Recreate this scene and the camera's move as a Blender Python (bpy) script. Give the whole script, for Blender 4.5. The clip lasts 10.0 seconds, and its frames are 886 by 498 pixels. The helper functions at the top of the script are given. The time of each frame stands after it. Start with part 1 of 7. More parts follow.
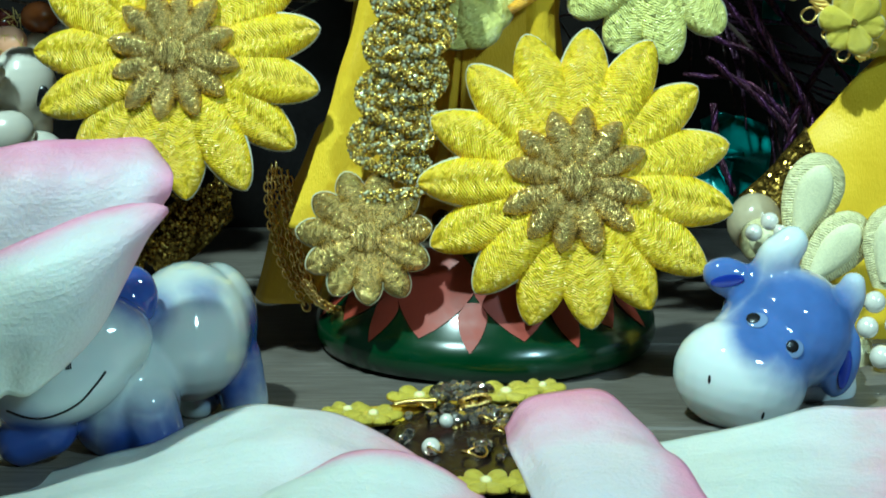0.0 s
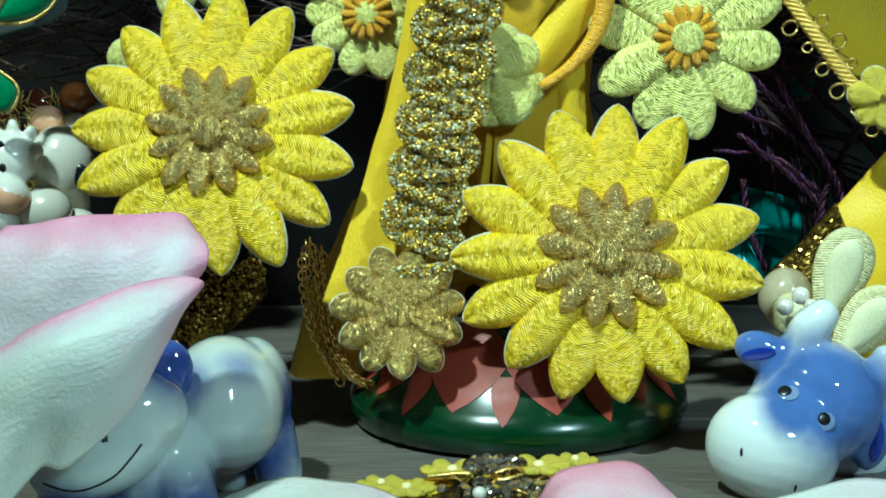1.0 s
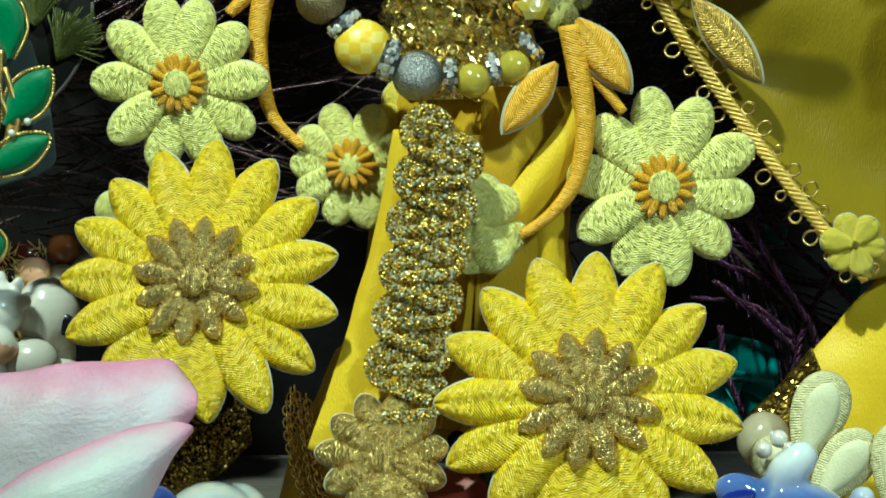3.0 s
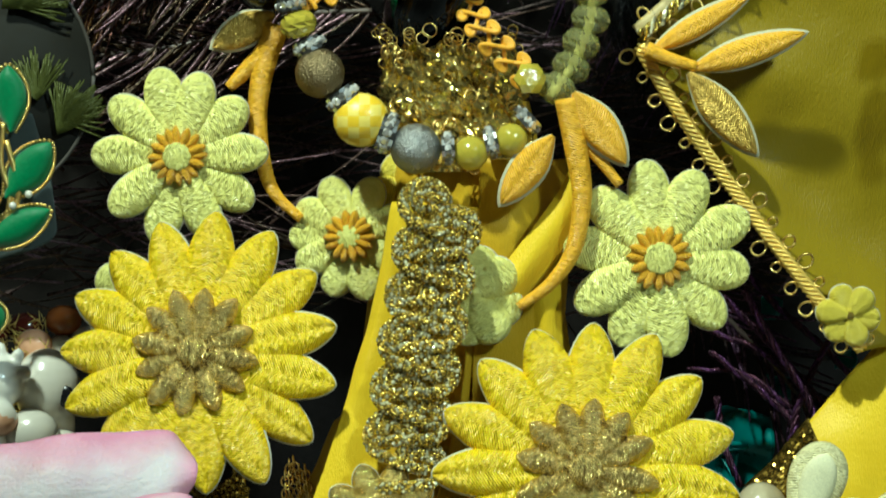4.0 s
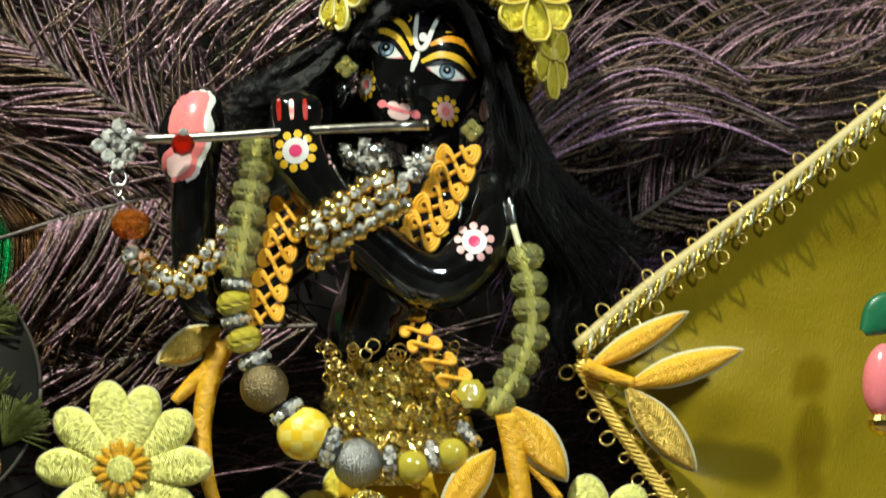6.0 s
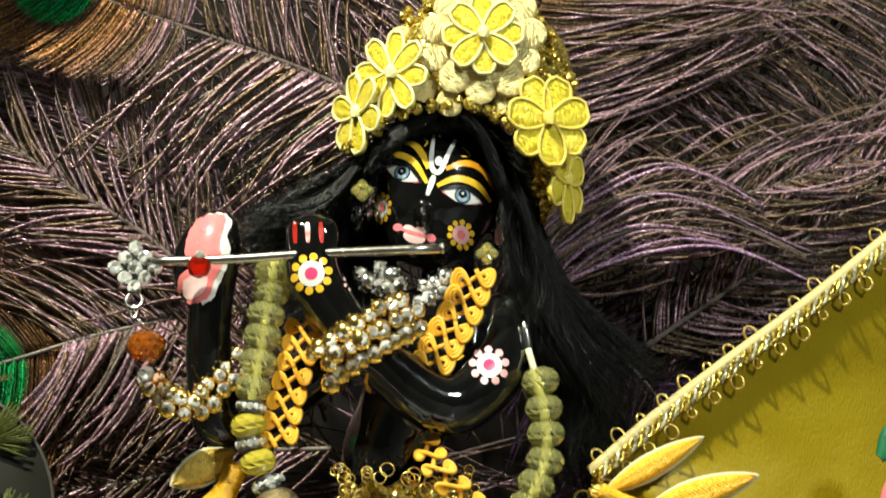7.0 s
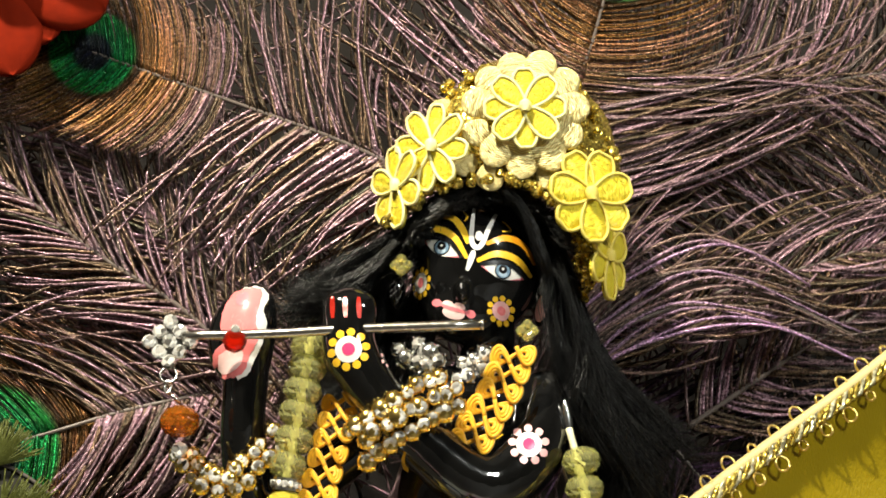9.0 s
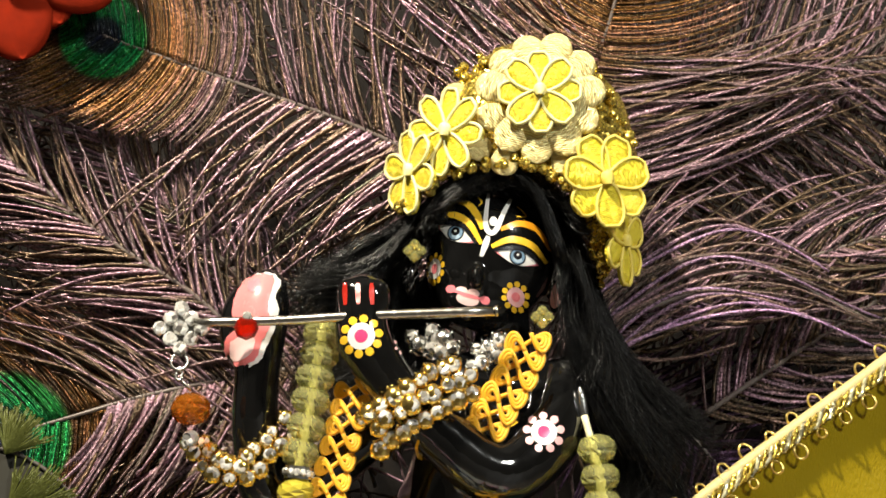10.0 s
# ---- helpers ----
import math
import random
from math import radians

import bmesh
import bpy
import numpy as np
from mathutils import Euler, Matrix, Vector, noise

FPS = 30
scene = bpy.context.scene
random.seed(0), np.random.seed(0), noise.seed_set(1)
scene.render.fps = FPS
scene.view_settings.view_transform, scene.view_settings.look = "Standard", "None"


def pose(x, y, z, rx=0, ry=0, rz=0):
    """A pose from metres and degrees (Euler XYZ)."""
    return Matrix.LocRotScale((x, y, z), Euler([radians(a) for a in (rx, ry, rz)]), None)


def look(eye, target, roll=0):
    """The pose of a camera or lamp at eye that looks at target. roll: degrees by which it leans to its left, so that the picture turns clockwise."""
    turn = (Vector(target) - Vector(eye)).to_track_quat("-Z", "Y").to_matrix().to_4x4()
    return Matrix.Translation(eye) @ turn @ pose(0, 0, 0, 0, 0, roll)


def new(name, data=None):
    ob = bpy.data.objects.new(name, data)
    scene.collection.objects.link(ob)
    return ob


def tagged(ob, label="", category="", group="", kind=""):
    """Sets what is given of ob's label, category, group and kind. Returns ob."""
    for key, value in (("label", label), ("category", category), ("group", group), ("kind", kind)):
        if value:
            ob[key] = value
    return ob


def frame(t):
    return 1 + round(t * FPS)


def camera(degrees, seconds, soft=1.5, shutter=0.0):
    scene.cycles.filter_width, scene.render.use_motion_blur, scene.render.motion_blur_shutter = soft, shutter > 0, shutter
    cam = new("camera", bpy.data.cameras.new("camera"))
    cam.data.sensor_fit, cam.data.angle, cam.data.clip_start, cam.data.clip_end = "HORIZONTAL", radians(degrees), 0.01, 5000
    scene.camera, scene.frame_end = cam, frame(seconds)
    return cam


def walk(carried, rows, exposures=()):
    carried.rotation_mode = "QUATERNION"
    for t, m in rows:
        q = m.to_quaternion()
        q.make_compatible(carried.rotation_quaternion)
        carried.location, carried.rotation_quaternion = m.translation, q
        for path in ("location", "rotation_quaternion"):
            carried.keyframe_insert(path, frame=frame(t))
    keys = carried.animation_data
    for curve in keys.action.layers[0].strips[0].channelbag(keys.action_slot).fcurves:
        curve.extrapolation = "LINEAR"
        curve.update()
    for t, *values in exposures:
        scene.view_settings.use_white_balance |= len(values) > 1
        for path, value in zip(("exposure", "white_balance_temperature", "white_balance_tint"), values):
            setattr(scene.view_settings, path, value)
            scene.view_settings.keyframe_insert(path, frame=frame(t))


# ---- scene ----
from mathutils.bvhtree import BVHTree

# ---- camera ----
cam = camera(25, 10.0, soft=1.7, shutter=0.4)
walk(cam, [
    (0, pose(0.0000, -0.4392, 0.1180, 77.481, -0.110, 0.025)),
    (0.5, pose(0.0006, -0.4406, 0.1175, 78.806, -0.045, 0.313)),
    (1, pose(0.0002, -0.4430, 0.1168, 79.891, 0.237, 0.933)),
    (1.5, pose(-0.0005, -0.4460, 0.1164, 80.752, 0.339, 1.161)),
    (2, pose(-0.0012, -0.4484, 0.1160, 81.953, 0.425, 0.943)),
    (2.5, pose(-0.0016, -0.4498, 0.1158, 83.410, 0.426, 0.378)),
    (4, pose(-0.0023, -0.4534, 0.1159, 86.443, 0.561, -0.019)),
    (4.5, pose(-0.0023, -0.4569, 0.1164, 88.549, 0.409, 0.159)),
    (5, pose(-0.0014, -0.4583, 0.1170, 90.808, 0.360, -0.926)),
    (5.5, pose(-0.0004, -0.4590, 0.1175, 93.011, 0.435, -1.436)),
    (6, pose(-0.0002, -0.4605, 0.1178, 95.179, 0.301, -1.394)),
    (7.5, pose(-0.0009, -0.4611, 0.1181, 100.301, -0.242, -0.824)),
    (8, pose(-0.0011, -0.4594, 0.1186, 101.449, -0.470, -0.618)),
    (8.5, pose(-0.0008, -0.4574, 0.1189, 101.463, -0.621, -0.543)),
    (9, pose(-0.0006, -0.4539, 0.1195, 100.804, -0.671, -0.015)),
    (9.5, pose(-0.0003, -0.4510, 0.1201, 100.584, -0.563, 0.176)),
    (10, pose(0.0002, -0.4489, 0.1210, 100.315, -0.727, 0.488)),
], exposures=[(0, 0.00, 4700, -26), (1.0, -0.04, 4800, -27), (2.5, -0.17, 5200, -26), (4.5, -0.10, 5800, -18), (5.5, -0.02, 6150, -9), (6.2, 0.04, 6400, -6), (7.5, 0.58, 6900, -3), (10, 0.64, 7150, 9)])

# ---- light ----
world = bpy.data.worlds.new("world")
scene.world = world
world.use_nodes = True
world.node_tree.nodes["Background"].inputs[0].default_value = (0.9, 0.95, 1.0, 1)
world.node_tree.nodes["Background"].inputs[1].default_value = 0.05


def lamp(name, eye, target, size, watts, colour):
    data = bpy.data.lights.new(name, "AREA")
    data.shape, data.size, data.energy, data.color = "DISK", size, watts, colour
    ob = new(name, data)
    ob.matrix_world = look(eye, target)
    return ob


spot_data = bpy.data.lights.new("altar_spot", "SPOT")
spot_data.energy, spot_data.color, spot_data.shadow_soft_size = 80, (1.0, 0.95, 0.84), 0.028
spot_data.spot_size, spot_data.spot_blend = radians(30), 1.0
new("altar_spot", spot_data).matrix_world = look((-0.34, -0.60, 1.06), (0.015, 0, 0.19))
# Added fill from the right to lift dark areas; no known lamp stands there.
lamp("fill_lamp", (0.75, -1.10, 0.85), (0.01, 0, 0.12), 0.16, 9.5, (0.92, 0.97, 1.0))

# ---- materials ----


class Nodes:
    """A small wrapper round a node tree."""

    def __init__(self, name):
        self.m = bpy.data.materials.new(name)
        self.m.use_nodes = True
        self.t = self.m.node_tree
        self.b = self.t.nodes["Principled BSDF"]

    def add(self, kind, **props):
        n = self.t.nodes.new(kind)
        for key, value in props.items():
            setattr(n, key, value)
        return n

    def put(self, socket, value):
        if hasattr(value, "links"):
            self.t.links.new(value, socket)
        else:
            socket.default_value = value

    def coords(self, kind="Object", scale=(1, 1, 1)):
        c, m = self.add("ShaderNodeTexCoord"), self.add("ShaderNodeMapping")
        self.t.links.new(c.outputs[kind], m.inputs["Vector"])
        m.inputs["Scale"].default_value = scale
        return m.outputs[0]

    def noise(self, vec, scale, detail=4.0, rough=0.55):
        n = self.add("ShaderNodeTexNoise")
        self.put(n.inputs["Vector"], vec)
        n.inputs["Scale"].default_value, n.inputs["Detail"].default_value, n.inputs["Roughness"].default_value = scale, detail, rough
        return n.outputs["Fac"]

    def ramp(self, fac, stops):
        n = self.add("ShaderNodeValToRGB")
        self.put(n.inputs[0], fac)
        el = n.color_ramp.elements
        while len(el) < len(stops):
            el.new(0.5)
        for e, (p, c) in zip(el, stops):
            e.position, e.color = p, (*c[:3], 1)
        return n.outputs[0]

    def maths(self, op, a, b=0.0, c=0.0):
        n = self.add("ShaderNodeMath", operation=op)
        for socket, v in zip(n.inputs, (a, b, c)):
            self.put(socket, v)
        return n.outputs[0]

    def mix(self, fac, a, b, blend="MIX"):
        n = self.add("ShaderNodeMix", data_type="RGBA", blend_type=blend)
        self.put(n.inputs[0], fac)
        self.put(n.inputs[6], a)
        self.put(n.inputs[7], b)
        return n.outputs[2]

    def bump(self, height, strength, distance=0.0003):
        n = self.add("ShaderNodeBump")
        n.inputs["Strength"].default_value, n.inputs["Distance"].default_value = strength, distance
        self.put(n.inputs["Height"], height)
        self.put(self.b.inputs["Normal"], n.outputs[0])
        return n.outputs[0]

    def set(self, **kw):
        names = dict(colour="Base Color", rough="Roughness", metal="Metallic", spec="Specular IOR Level", trans="Transmission Weight", ior="IOR",
                     coat="Coat Weight", coat_rough="Coat Roughness", sheen="Sheen Weight", sss="Subsurface Weight", aniso="Anisotropic")
        for k, v in kw.items():
            self.put(self.b.inputs[names[k]], v)
        return self


def rgb(c, k=1.0):
    return (c[0] * k, c[1] * k, c[2] * k, 1)


def plain(name, colour, rough=0.5, metal=0.0, var=0.25, scale=400, bump=0.15, dist=0.0003, **kw):
    n = Nodes(name)
    v = n.coords()
    f = n.noise(v, scale)
    g = n.noise(v, scale * 0.13, 2)
    c = n.mix(f, rgb(colour, 1 - var), rgb(colour, 1 + var))
    c = n.mix(n.maths("MULTIPLY", g, 0.5), c, rgb(colour, 1 - var * 0.6))
    n.set(colour=c, rough=n.maths("MULTIPLY_ADD", f, 0.2, rough - 0.1), metal=metal, **kw)
    if bump:
        n.bump(f, bump, dist)
    return n.m


def thread(name, colour, dark, metal=0.0, rough=0.30, across=9, along=60, bump=0.8, tilt=0.55, spec=0.5):
    """Satin stitch: rows of fine threads laid slanting across a petal (UV: u across, v along), each strand with a lie of its own."""
    n = Nodes(name)
    tc = n.add("ShaderNodeTexCoord")
    sep = n.add("ShaderNodeSeparateXYZ")
    n.put(sep.inputs[0], tc.outputs["UV"])
    side = n.maths("ABSOLUTE", n.maths("SUBTRACT", sep.outputs[0], 0.5))
    wob = n.noise(n.coords("UV", (across * 0.6, along * 0.35, 1)), 1.0, 3, 0.7)
    row = n.maths("MULTIPLY_ADD", side, 0.22, sep.outputs[1])
    phase = n.maths("MULTIPLY_ADD", wob, 5.0, n.maths("MULTIPLY", row, along * 5.0))
    lines = n.maths("MULTIPLY_ADD", n.maths("SINE", phase), 0.5, 0.5)
    st = n.noise(n.coords("UV", (across * 1.9, along * 1.5, 1)), 1.0, 2, 0.6)
    big = n.noise(n.coords("UV", (3, 4, 1)), 1.0, 2)
    f = n.maths("MULTIPLY_ADD", lines, 0.40, n.maths("MULTIPLY", st, 0.72))
    # Colour follows stitch height: painted shade in the gaps, painted highlights on the ridges.
    c = n.ramp(f, [(0.22, dark), (0.58, colour), (0.80, [min(1.0, q * 1.18 + 0.02) for q in colour])])
    c = n.mix(n.maths("MULTIPLY", big, 0.18), c, rgb(dark))
    vo = n.add("ShaderNodeTexVoronoi", voronoi_dimensions="2D")
    n.put(vo.inputs["Vector"], n.coords("UV", (across * 1.3, along * 1.1, 1)))
    vo.inputs["Scale"].default_value = 1.0
    geo = n.add("ShaderNodeNewGeometry")
    sub = n.add("ShaderNodeVectorMath", operation="SUBTRACT")
    n.put(sub.inputs[0], vo.outputs["Color"])
    sub.inputs[1].default_value = (0.5, 0.5, 0.5)
    sc = n.add("ShaderNodeVectorMath", operation="SCALE")
    n.put(sc.inputs[0], sub.outputs[0])
    sc.inputs["Scale"].default_value = tilt
    ad = n.add("ShaderNodeVectorMath", operation="ADD")
    n.put(ad.inputs[0], geo.outputs["Normal"])
    n.put(ad.inputs[1], sc.outputs[0])
    no = n.add("ShaderNodeVectorMath", operation="NORMALIZE")
    n.put(no.inputs[0], ad.outputs[0])
    n.set(colour=c, rough=rough, metal=metal, spec=spec)
    n.bump(f, bump, 0.0004)
    bp = [q for q in n.t.nodes if q.bl_idname == "ShaderNodeBump"][0]
    n.put(bp.inputs["Normal"], no.outputs[0])
    return n.m


def glitter(name, colour, scale, metal=0.9, rough=0.25, spread=0.9, dark=0.35):
    """Many small flakes, each with a tilt of its own."""
    n = Nodes(name)
    vo = n.add("ShaderNodeTexVoronoi")
    n.put(vo.inputs["Vector"], n.coords())
    vo.inputs["Scale"].default_value = scale
    geo = n.add("ShaderNodeNewGeometry")
    a = n.add("ShaderNodeVectorMath", operation="SUBTRACT")
    n.put(a.inputs[0], vo.outputs["Color"])
    a.inputs[1].default_value = (0.5, 0.5, 0.5)
    b = n.add("ShaderNodeVectorMath", operation="SCALE")
    n.put(b.inputs[0], a.outputs[0])
    b.inputs["Scale"].default_value = spread
    c = n.add("ShaderNodeVectorMath", operation="ADD")
    n.put(c.inputs[0], geo.outputs["Normal"])
    n.put(c.inputs[1], b.outputs[0])
    d = n.add("ShaderNodeVectorMath", operation="NORMALIZE")
    n.put(d.inputs[0], c.outputs[0])
    n.put(n.b.inputs["Normal"], d.outputs[0])
    sep = n.add("ShaderNodeSeparateColor")
    n.put(sep.inputs[0], vo.outputs["Color"])
    n.set(colour=n.mix(sep.outputs[0], rgb(colour, dark), rgb(colour, 1.25)), rough=rough, metal=metal)
    return n.m


def satin(name, colour, dark):
    n = Nodes(name)
    uv = n.coords("Object")
    weave = n.noise(n.coords("Object", (1, 1, 0.35)), 2600, 2)
    big = n.noise(uv, 60, 3)
    n.set(colour=n.mix(big, rgb(colour), rgb(dark)), rough=0.42, spec=0.3, sheen=0.05)
    n.bump(n.maths("MULTIPLY_ADD", big, 2.0, weave), 0.6, 0.0003)
    return n.m


def clear(name, colour, rough=0.03, ior=1.52, body=0.5, metal=0.0):
    """Tinted glass with a milky body that carries light."""
    n = Nodes(name)
    f = n.noise(n.coords(), 500, 3)
    n.set(colour=n.mix(f, rgb(colour), rgb(colour, 0.85)), rough=rough, trans=1.0 - body, ior=ior, coat=0.8, coat_rough=0.02, spec=0.8, metal=metal)
    if rough > 0.1:
        n.bump(f, 0.4, 0.0005)
    return n.m


SUN = thread("sunflower_thread", (1.0, 0.69, 0.005), (0.70, 0.40, 0.002), rough=0.22, across=9, along=64, tilt=1.0, spec=0.8)
LIME = thread("lime_thread", (1.0, 0.92, 0.27), (0.76, 0.73, 0.13), across=8, along=46, rough=0.22, tilt=0.95, spec=0.8)
ORANGE = thread("orange_thread", (1.0, 0.52, 0.03), (0.72, 0.31, 0.01), along=40)
STRAW = thread("straw_thread", (0.85, 0.70, 0.08), (0.50, 0.36, 0.02), along=36)
IVORY = thread("ivory_thread", (0.85, 0.78, 0.42), (0.58, 0.50, 0.20), along=44)
IVORY_GAUZE = plain("ivory_gauze", (0.82, 0.78, 0.48), 0.6, scale=1800, bump=0.5)
CREAM = thread("cream_thread", (1.0, 0.84, 0.40), (0.60, 0.34, 0.06), metal=0.2, across=4, along=34, tilt=0.9)
CROWN_THREAD = thread("crown_thread", (0.98, 0.78, 0.06), (0.62, 0.40, 0.02), across=6, along=30, tilt=0.8)
GOLD_THREAD = thread("gold_thread", (0.95, 0.70, 0.22), (0.15, 0.08, 0.014), metal=0.85, rough=0.20, across=3.2, along=37, bump=0.9, tilt=1.15)
GOLD_LEAF = thread("gold_leaf_thread", (0.85, 0.58, 0.12), (0.40, 0.20, 0.02), metal=0.5, rough=0.30, along=44, tilt=0.8)
EDGE = plain("felt_edge", (0.58, 0.54, 0.36), 0.8, scale=2500, bump=0.4)
GOLD = plain("gold_metal", (0.92, 0.66, 0.20), 0.22, 1.0, scale=800, bump=0.1)
GOLD_WIRE = plain("gold_wire", (0.85, 0.62, 0.20), 0.32, 0.95, scale=3000, bump=0.6)
GOLD_GLIT = glitter("gold_glitter", (0.92, 0.68, 0.14), 1900, metal=0.8, spread=1.2, dark=0.30)
GOLD_DARK = glitter("dark_gold_glitter", (0.42, 0.28, 0.05), 1500)
GOLD_FOIL = glitter("gold_foil", (0.95, 0.74, 0.22), 620, spread=1.2, rough=0.15)
GLASS_SEED = glitter("seed_glass", (0.92, 0.86, 0.55), 1500, metal=0.55, rough=0.12, spread=1.3, dark=0.30)
SILVER = plain("silver_metal", (0.72, 0.72, 0.70), 0.22, 1.0, scale=900, bump=0.1)
STEEL = plain("flute_steel", (0.66, 0.62, 0.56), 0.24, 1.0, scale=700, bump=0.05)
SILVER_TEX = plain("hammered_silver", (0.42, 0.42, 0.40), 0.36, 1.0, scale=1700, bump=1.0, dist=0.0006)
BRONZE_TEX = plain("hammered_bronze", (0.30, 0.23, 0.12), 0.40, 1.0, scale=1700, bump=1.0, dist=0.0006)
BLACK = plain("black_glaze", (0.004, 0.004, 0.004), 0.08, 0.0, var=0.3, scale=120, bump=0.0, coat=0.6, coat_rough=0.03)
HAIR = plain("black_fibre", (0.005, 0.005, 0.005), 0.30, 0.0, scale=900, bump=0.0, spec=0.26)
PAINT = {k: plain("paint_" + k, c, 0.25, 0.0, var=0.08, scale=900, bump=0.05) for k, c in dict(
    white=(0.80, 0.78, 0.74), pink=(0.85, 0.22, 0.25), rose=(0.88, 0.48, 0.48), red=(0.40, 0.02, 0.012), yellow=(0.88, 0.52, 0.04),
    amber=(0.80, 0.33, 0.02), blue=(0.16, 0.26, 0.36), ink=(0.008, 0.008, 0.01), magenta=(0.72, 0.06, 0.18), sky=(0.42, 0.55, 0.66), blush=(0.90, 0.62, 0.60), palm=(0.85, 0.23, 0.23)).items()}
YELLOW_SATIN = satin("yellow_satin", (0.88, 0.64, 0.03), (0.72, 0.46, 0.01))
# Fan and skirt: darker copies of the yellow satin, with shade in the colour.
FAN_SATIN_SHADED = satin("shaded_fan_satin", (0.33, 0.24, 0.004), (0.25, 0.17, 0.002))
SKIRT_SATIN_SHADED = satin("shaded_skirt_satin", (0.70, 0.46, 0.02), (0.50, 0.29, 0.01))
CORD = plain("orange_cord", (0.95, 0.47, 0.02), 0.34, 0.0, scale=3500, bump=0.7, sheen=0.2)


def candy(name, colour):
    """Clear tinted faceted crystal."""
    n = Nodes(name)
    f = n.noise(n.coords(), 260, 2)
    n.set(colour=n.mix(f, rgb(colour), rgb(colour, 0.85)), rough=0.0, trans=0.85, ior=1.4, coat=0.3, coat_rough=0.02, spec=0.6)
    return n.m


CRYSTAL_Y = candy("yellow_crystal", (1.0, 0.97, 0.40))
CRACKLE = clear("crackle_glass", (0.80, 0.66, 0.08), 0.14, body=0.6)
AMBER = candy("amber_crystal", (0.95, 0.30, 0.03))
RUBY = clear("ruby_crystal", (0.60, 0.02, 0.006), body=0.25)
SMOKY = glitter("smoky_stone", (0.62, 0.55, 0.44), 900, metal=0.85, rough=0.10, spread=1.4, dark=0.15)
RHINE = glitter("rhinestone", (1.0, 0.97, 0.90), 750, metal=0.46, rough=0.05, spread=1.6, dark=0.22)
PEARL = plain("pearl", (0.80, 0.76, 0.66), 0.22, 0.1, var=0.08, scale=200, bump=0.02, coat=0.7)
# Stand's green and red are darkened for the shadow of dress and flowers.
GREEN_GLAZE = plain("green_enamel", (0.006, 0.032, 0.008), 0.22, 0.0, var=0.3, scale=150, bump=0.05, coat=0.25)
RED_PAINT_SHADED = plain("shaded_red_paint", (0.26, 0.040, 0.022), 0.5, 0.0, var=0.2, scale=500, bump=0.1)
VELVET = plain("green_velvet", (0.0, 0.17, 0.04), 0.55, 0.0, var=0.3, scale=900, bump=0.4, sheen=0.5)
# Red taken down to stand for the shade that the flower hangs in.
RED_CLOTH_SHADED = plain("shaded_red_cloth", (0.24, 0.016, 0.004), 0.9, 0.0, var=0.4, scale=250, bump=0.4, spec=0.1)
BROWN_BEAD = plain("brown_bead", (0.30, 0.09, 0.02), 0.12, 0.0, var=0.4, scale=250, bump=0.02, coat=0.5)
DARK_BEAD = plain("dark_red_bead", (0.07, 0.012, 0.008), 0.10, 0.0, var=0.5, scale=250, bump=0.02, coat=0.5)
TEAL = plain("teal_foil", (0.02, 0.20, 0.19), 0.3, 0.3, var=0.5, scale=300, bump=0.3)
BACK_CLOTH = plain("dark_cloth", (0.028, 0.024, 0.022), 0.9, 0.0, var=0.4, scale=500, bump=0.4, spec=0.1)
ROOM = plain("room_plaster", (0.45, 0.42, 0.38), 0.85, 0.0, var=0.1, scale=20, bump=0.2)
FUR = plain("yellow_pile", (0.65, 0.48, 0.12), 0.8, 0.0, scale=900, bump=0.8)
WHITE_PLASTIC = plain("white_resin", (0.80, 0.76, 0.66), 0.22, 0.0, var=0.05, scale=150, bump=0.03, coat=0.4)
PEACH = plain("peach_resin", (0.75, 0.42, 0.25), 0.3, 0.0, var=0.1, scale=150, bump=0.03)


def wood():
    n = Nodes("grey_wood")
    v = n.coords("Object", (9, 150, 40))
    g = n.noise(v, 6.0, 8, 0.65)
    k = n.noise(n.coords("Object", (14, 420, 40)), 5.0, 4)
    c = n.ramp(g, [(0.30, (0.06, 0.050, 0.040)), (0.52, (0.15, 0.132, 0.112)), (0.72, (0.26, 0.24, 0.21))])
    n.set(colour=n.mix(n.maths("MULTIPLY", k, 0.5), c, (0.15, 0.13, 0.11, 1)), rough=0.5, coat=0.15)
    n.bump(n.maths("ADD", g, k), 0.4, 0.0004)
    return n.m


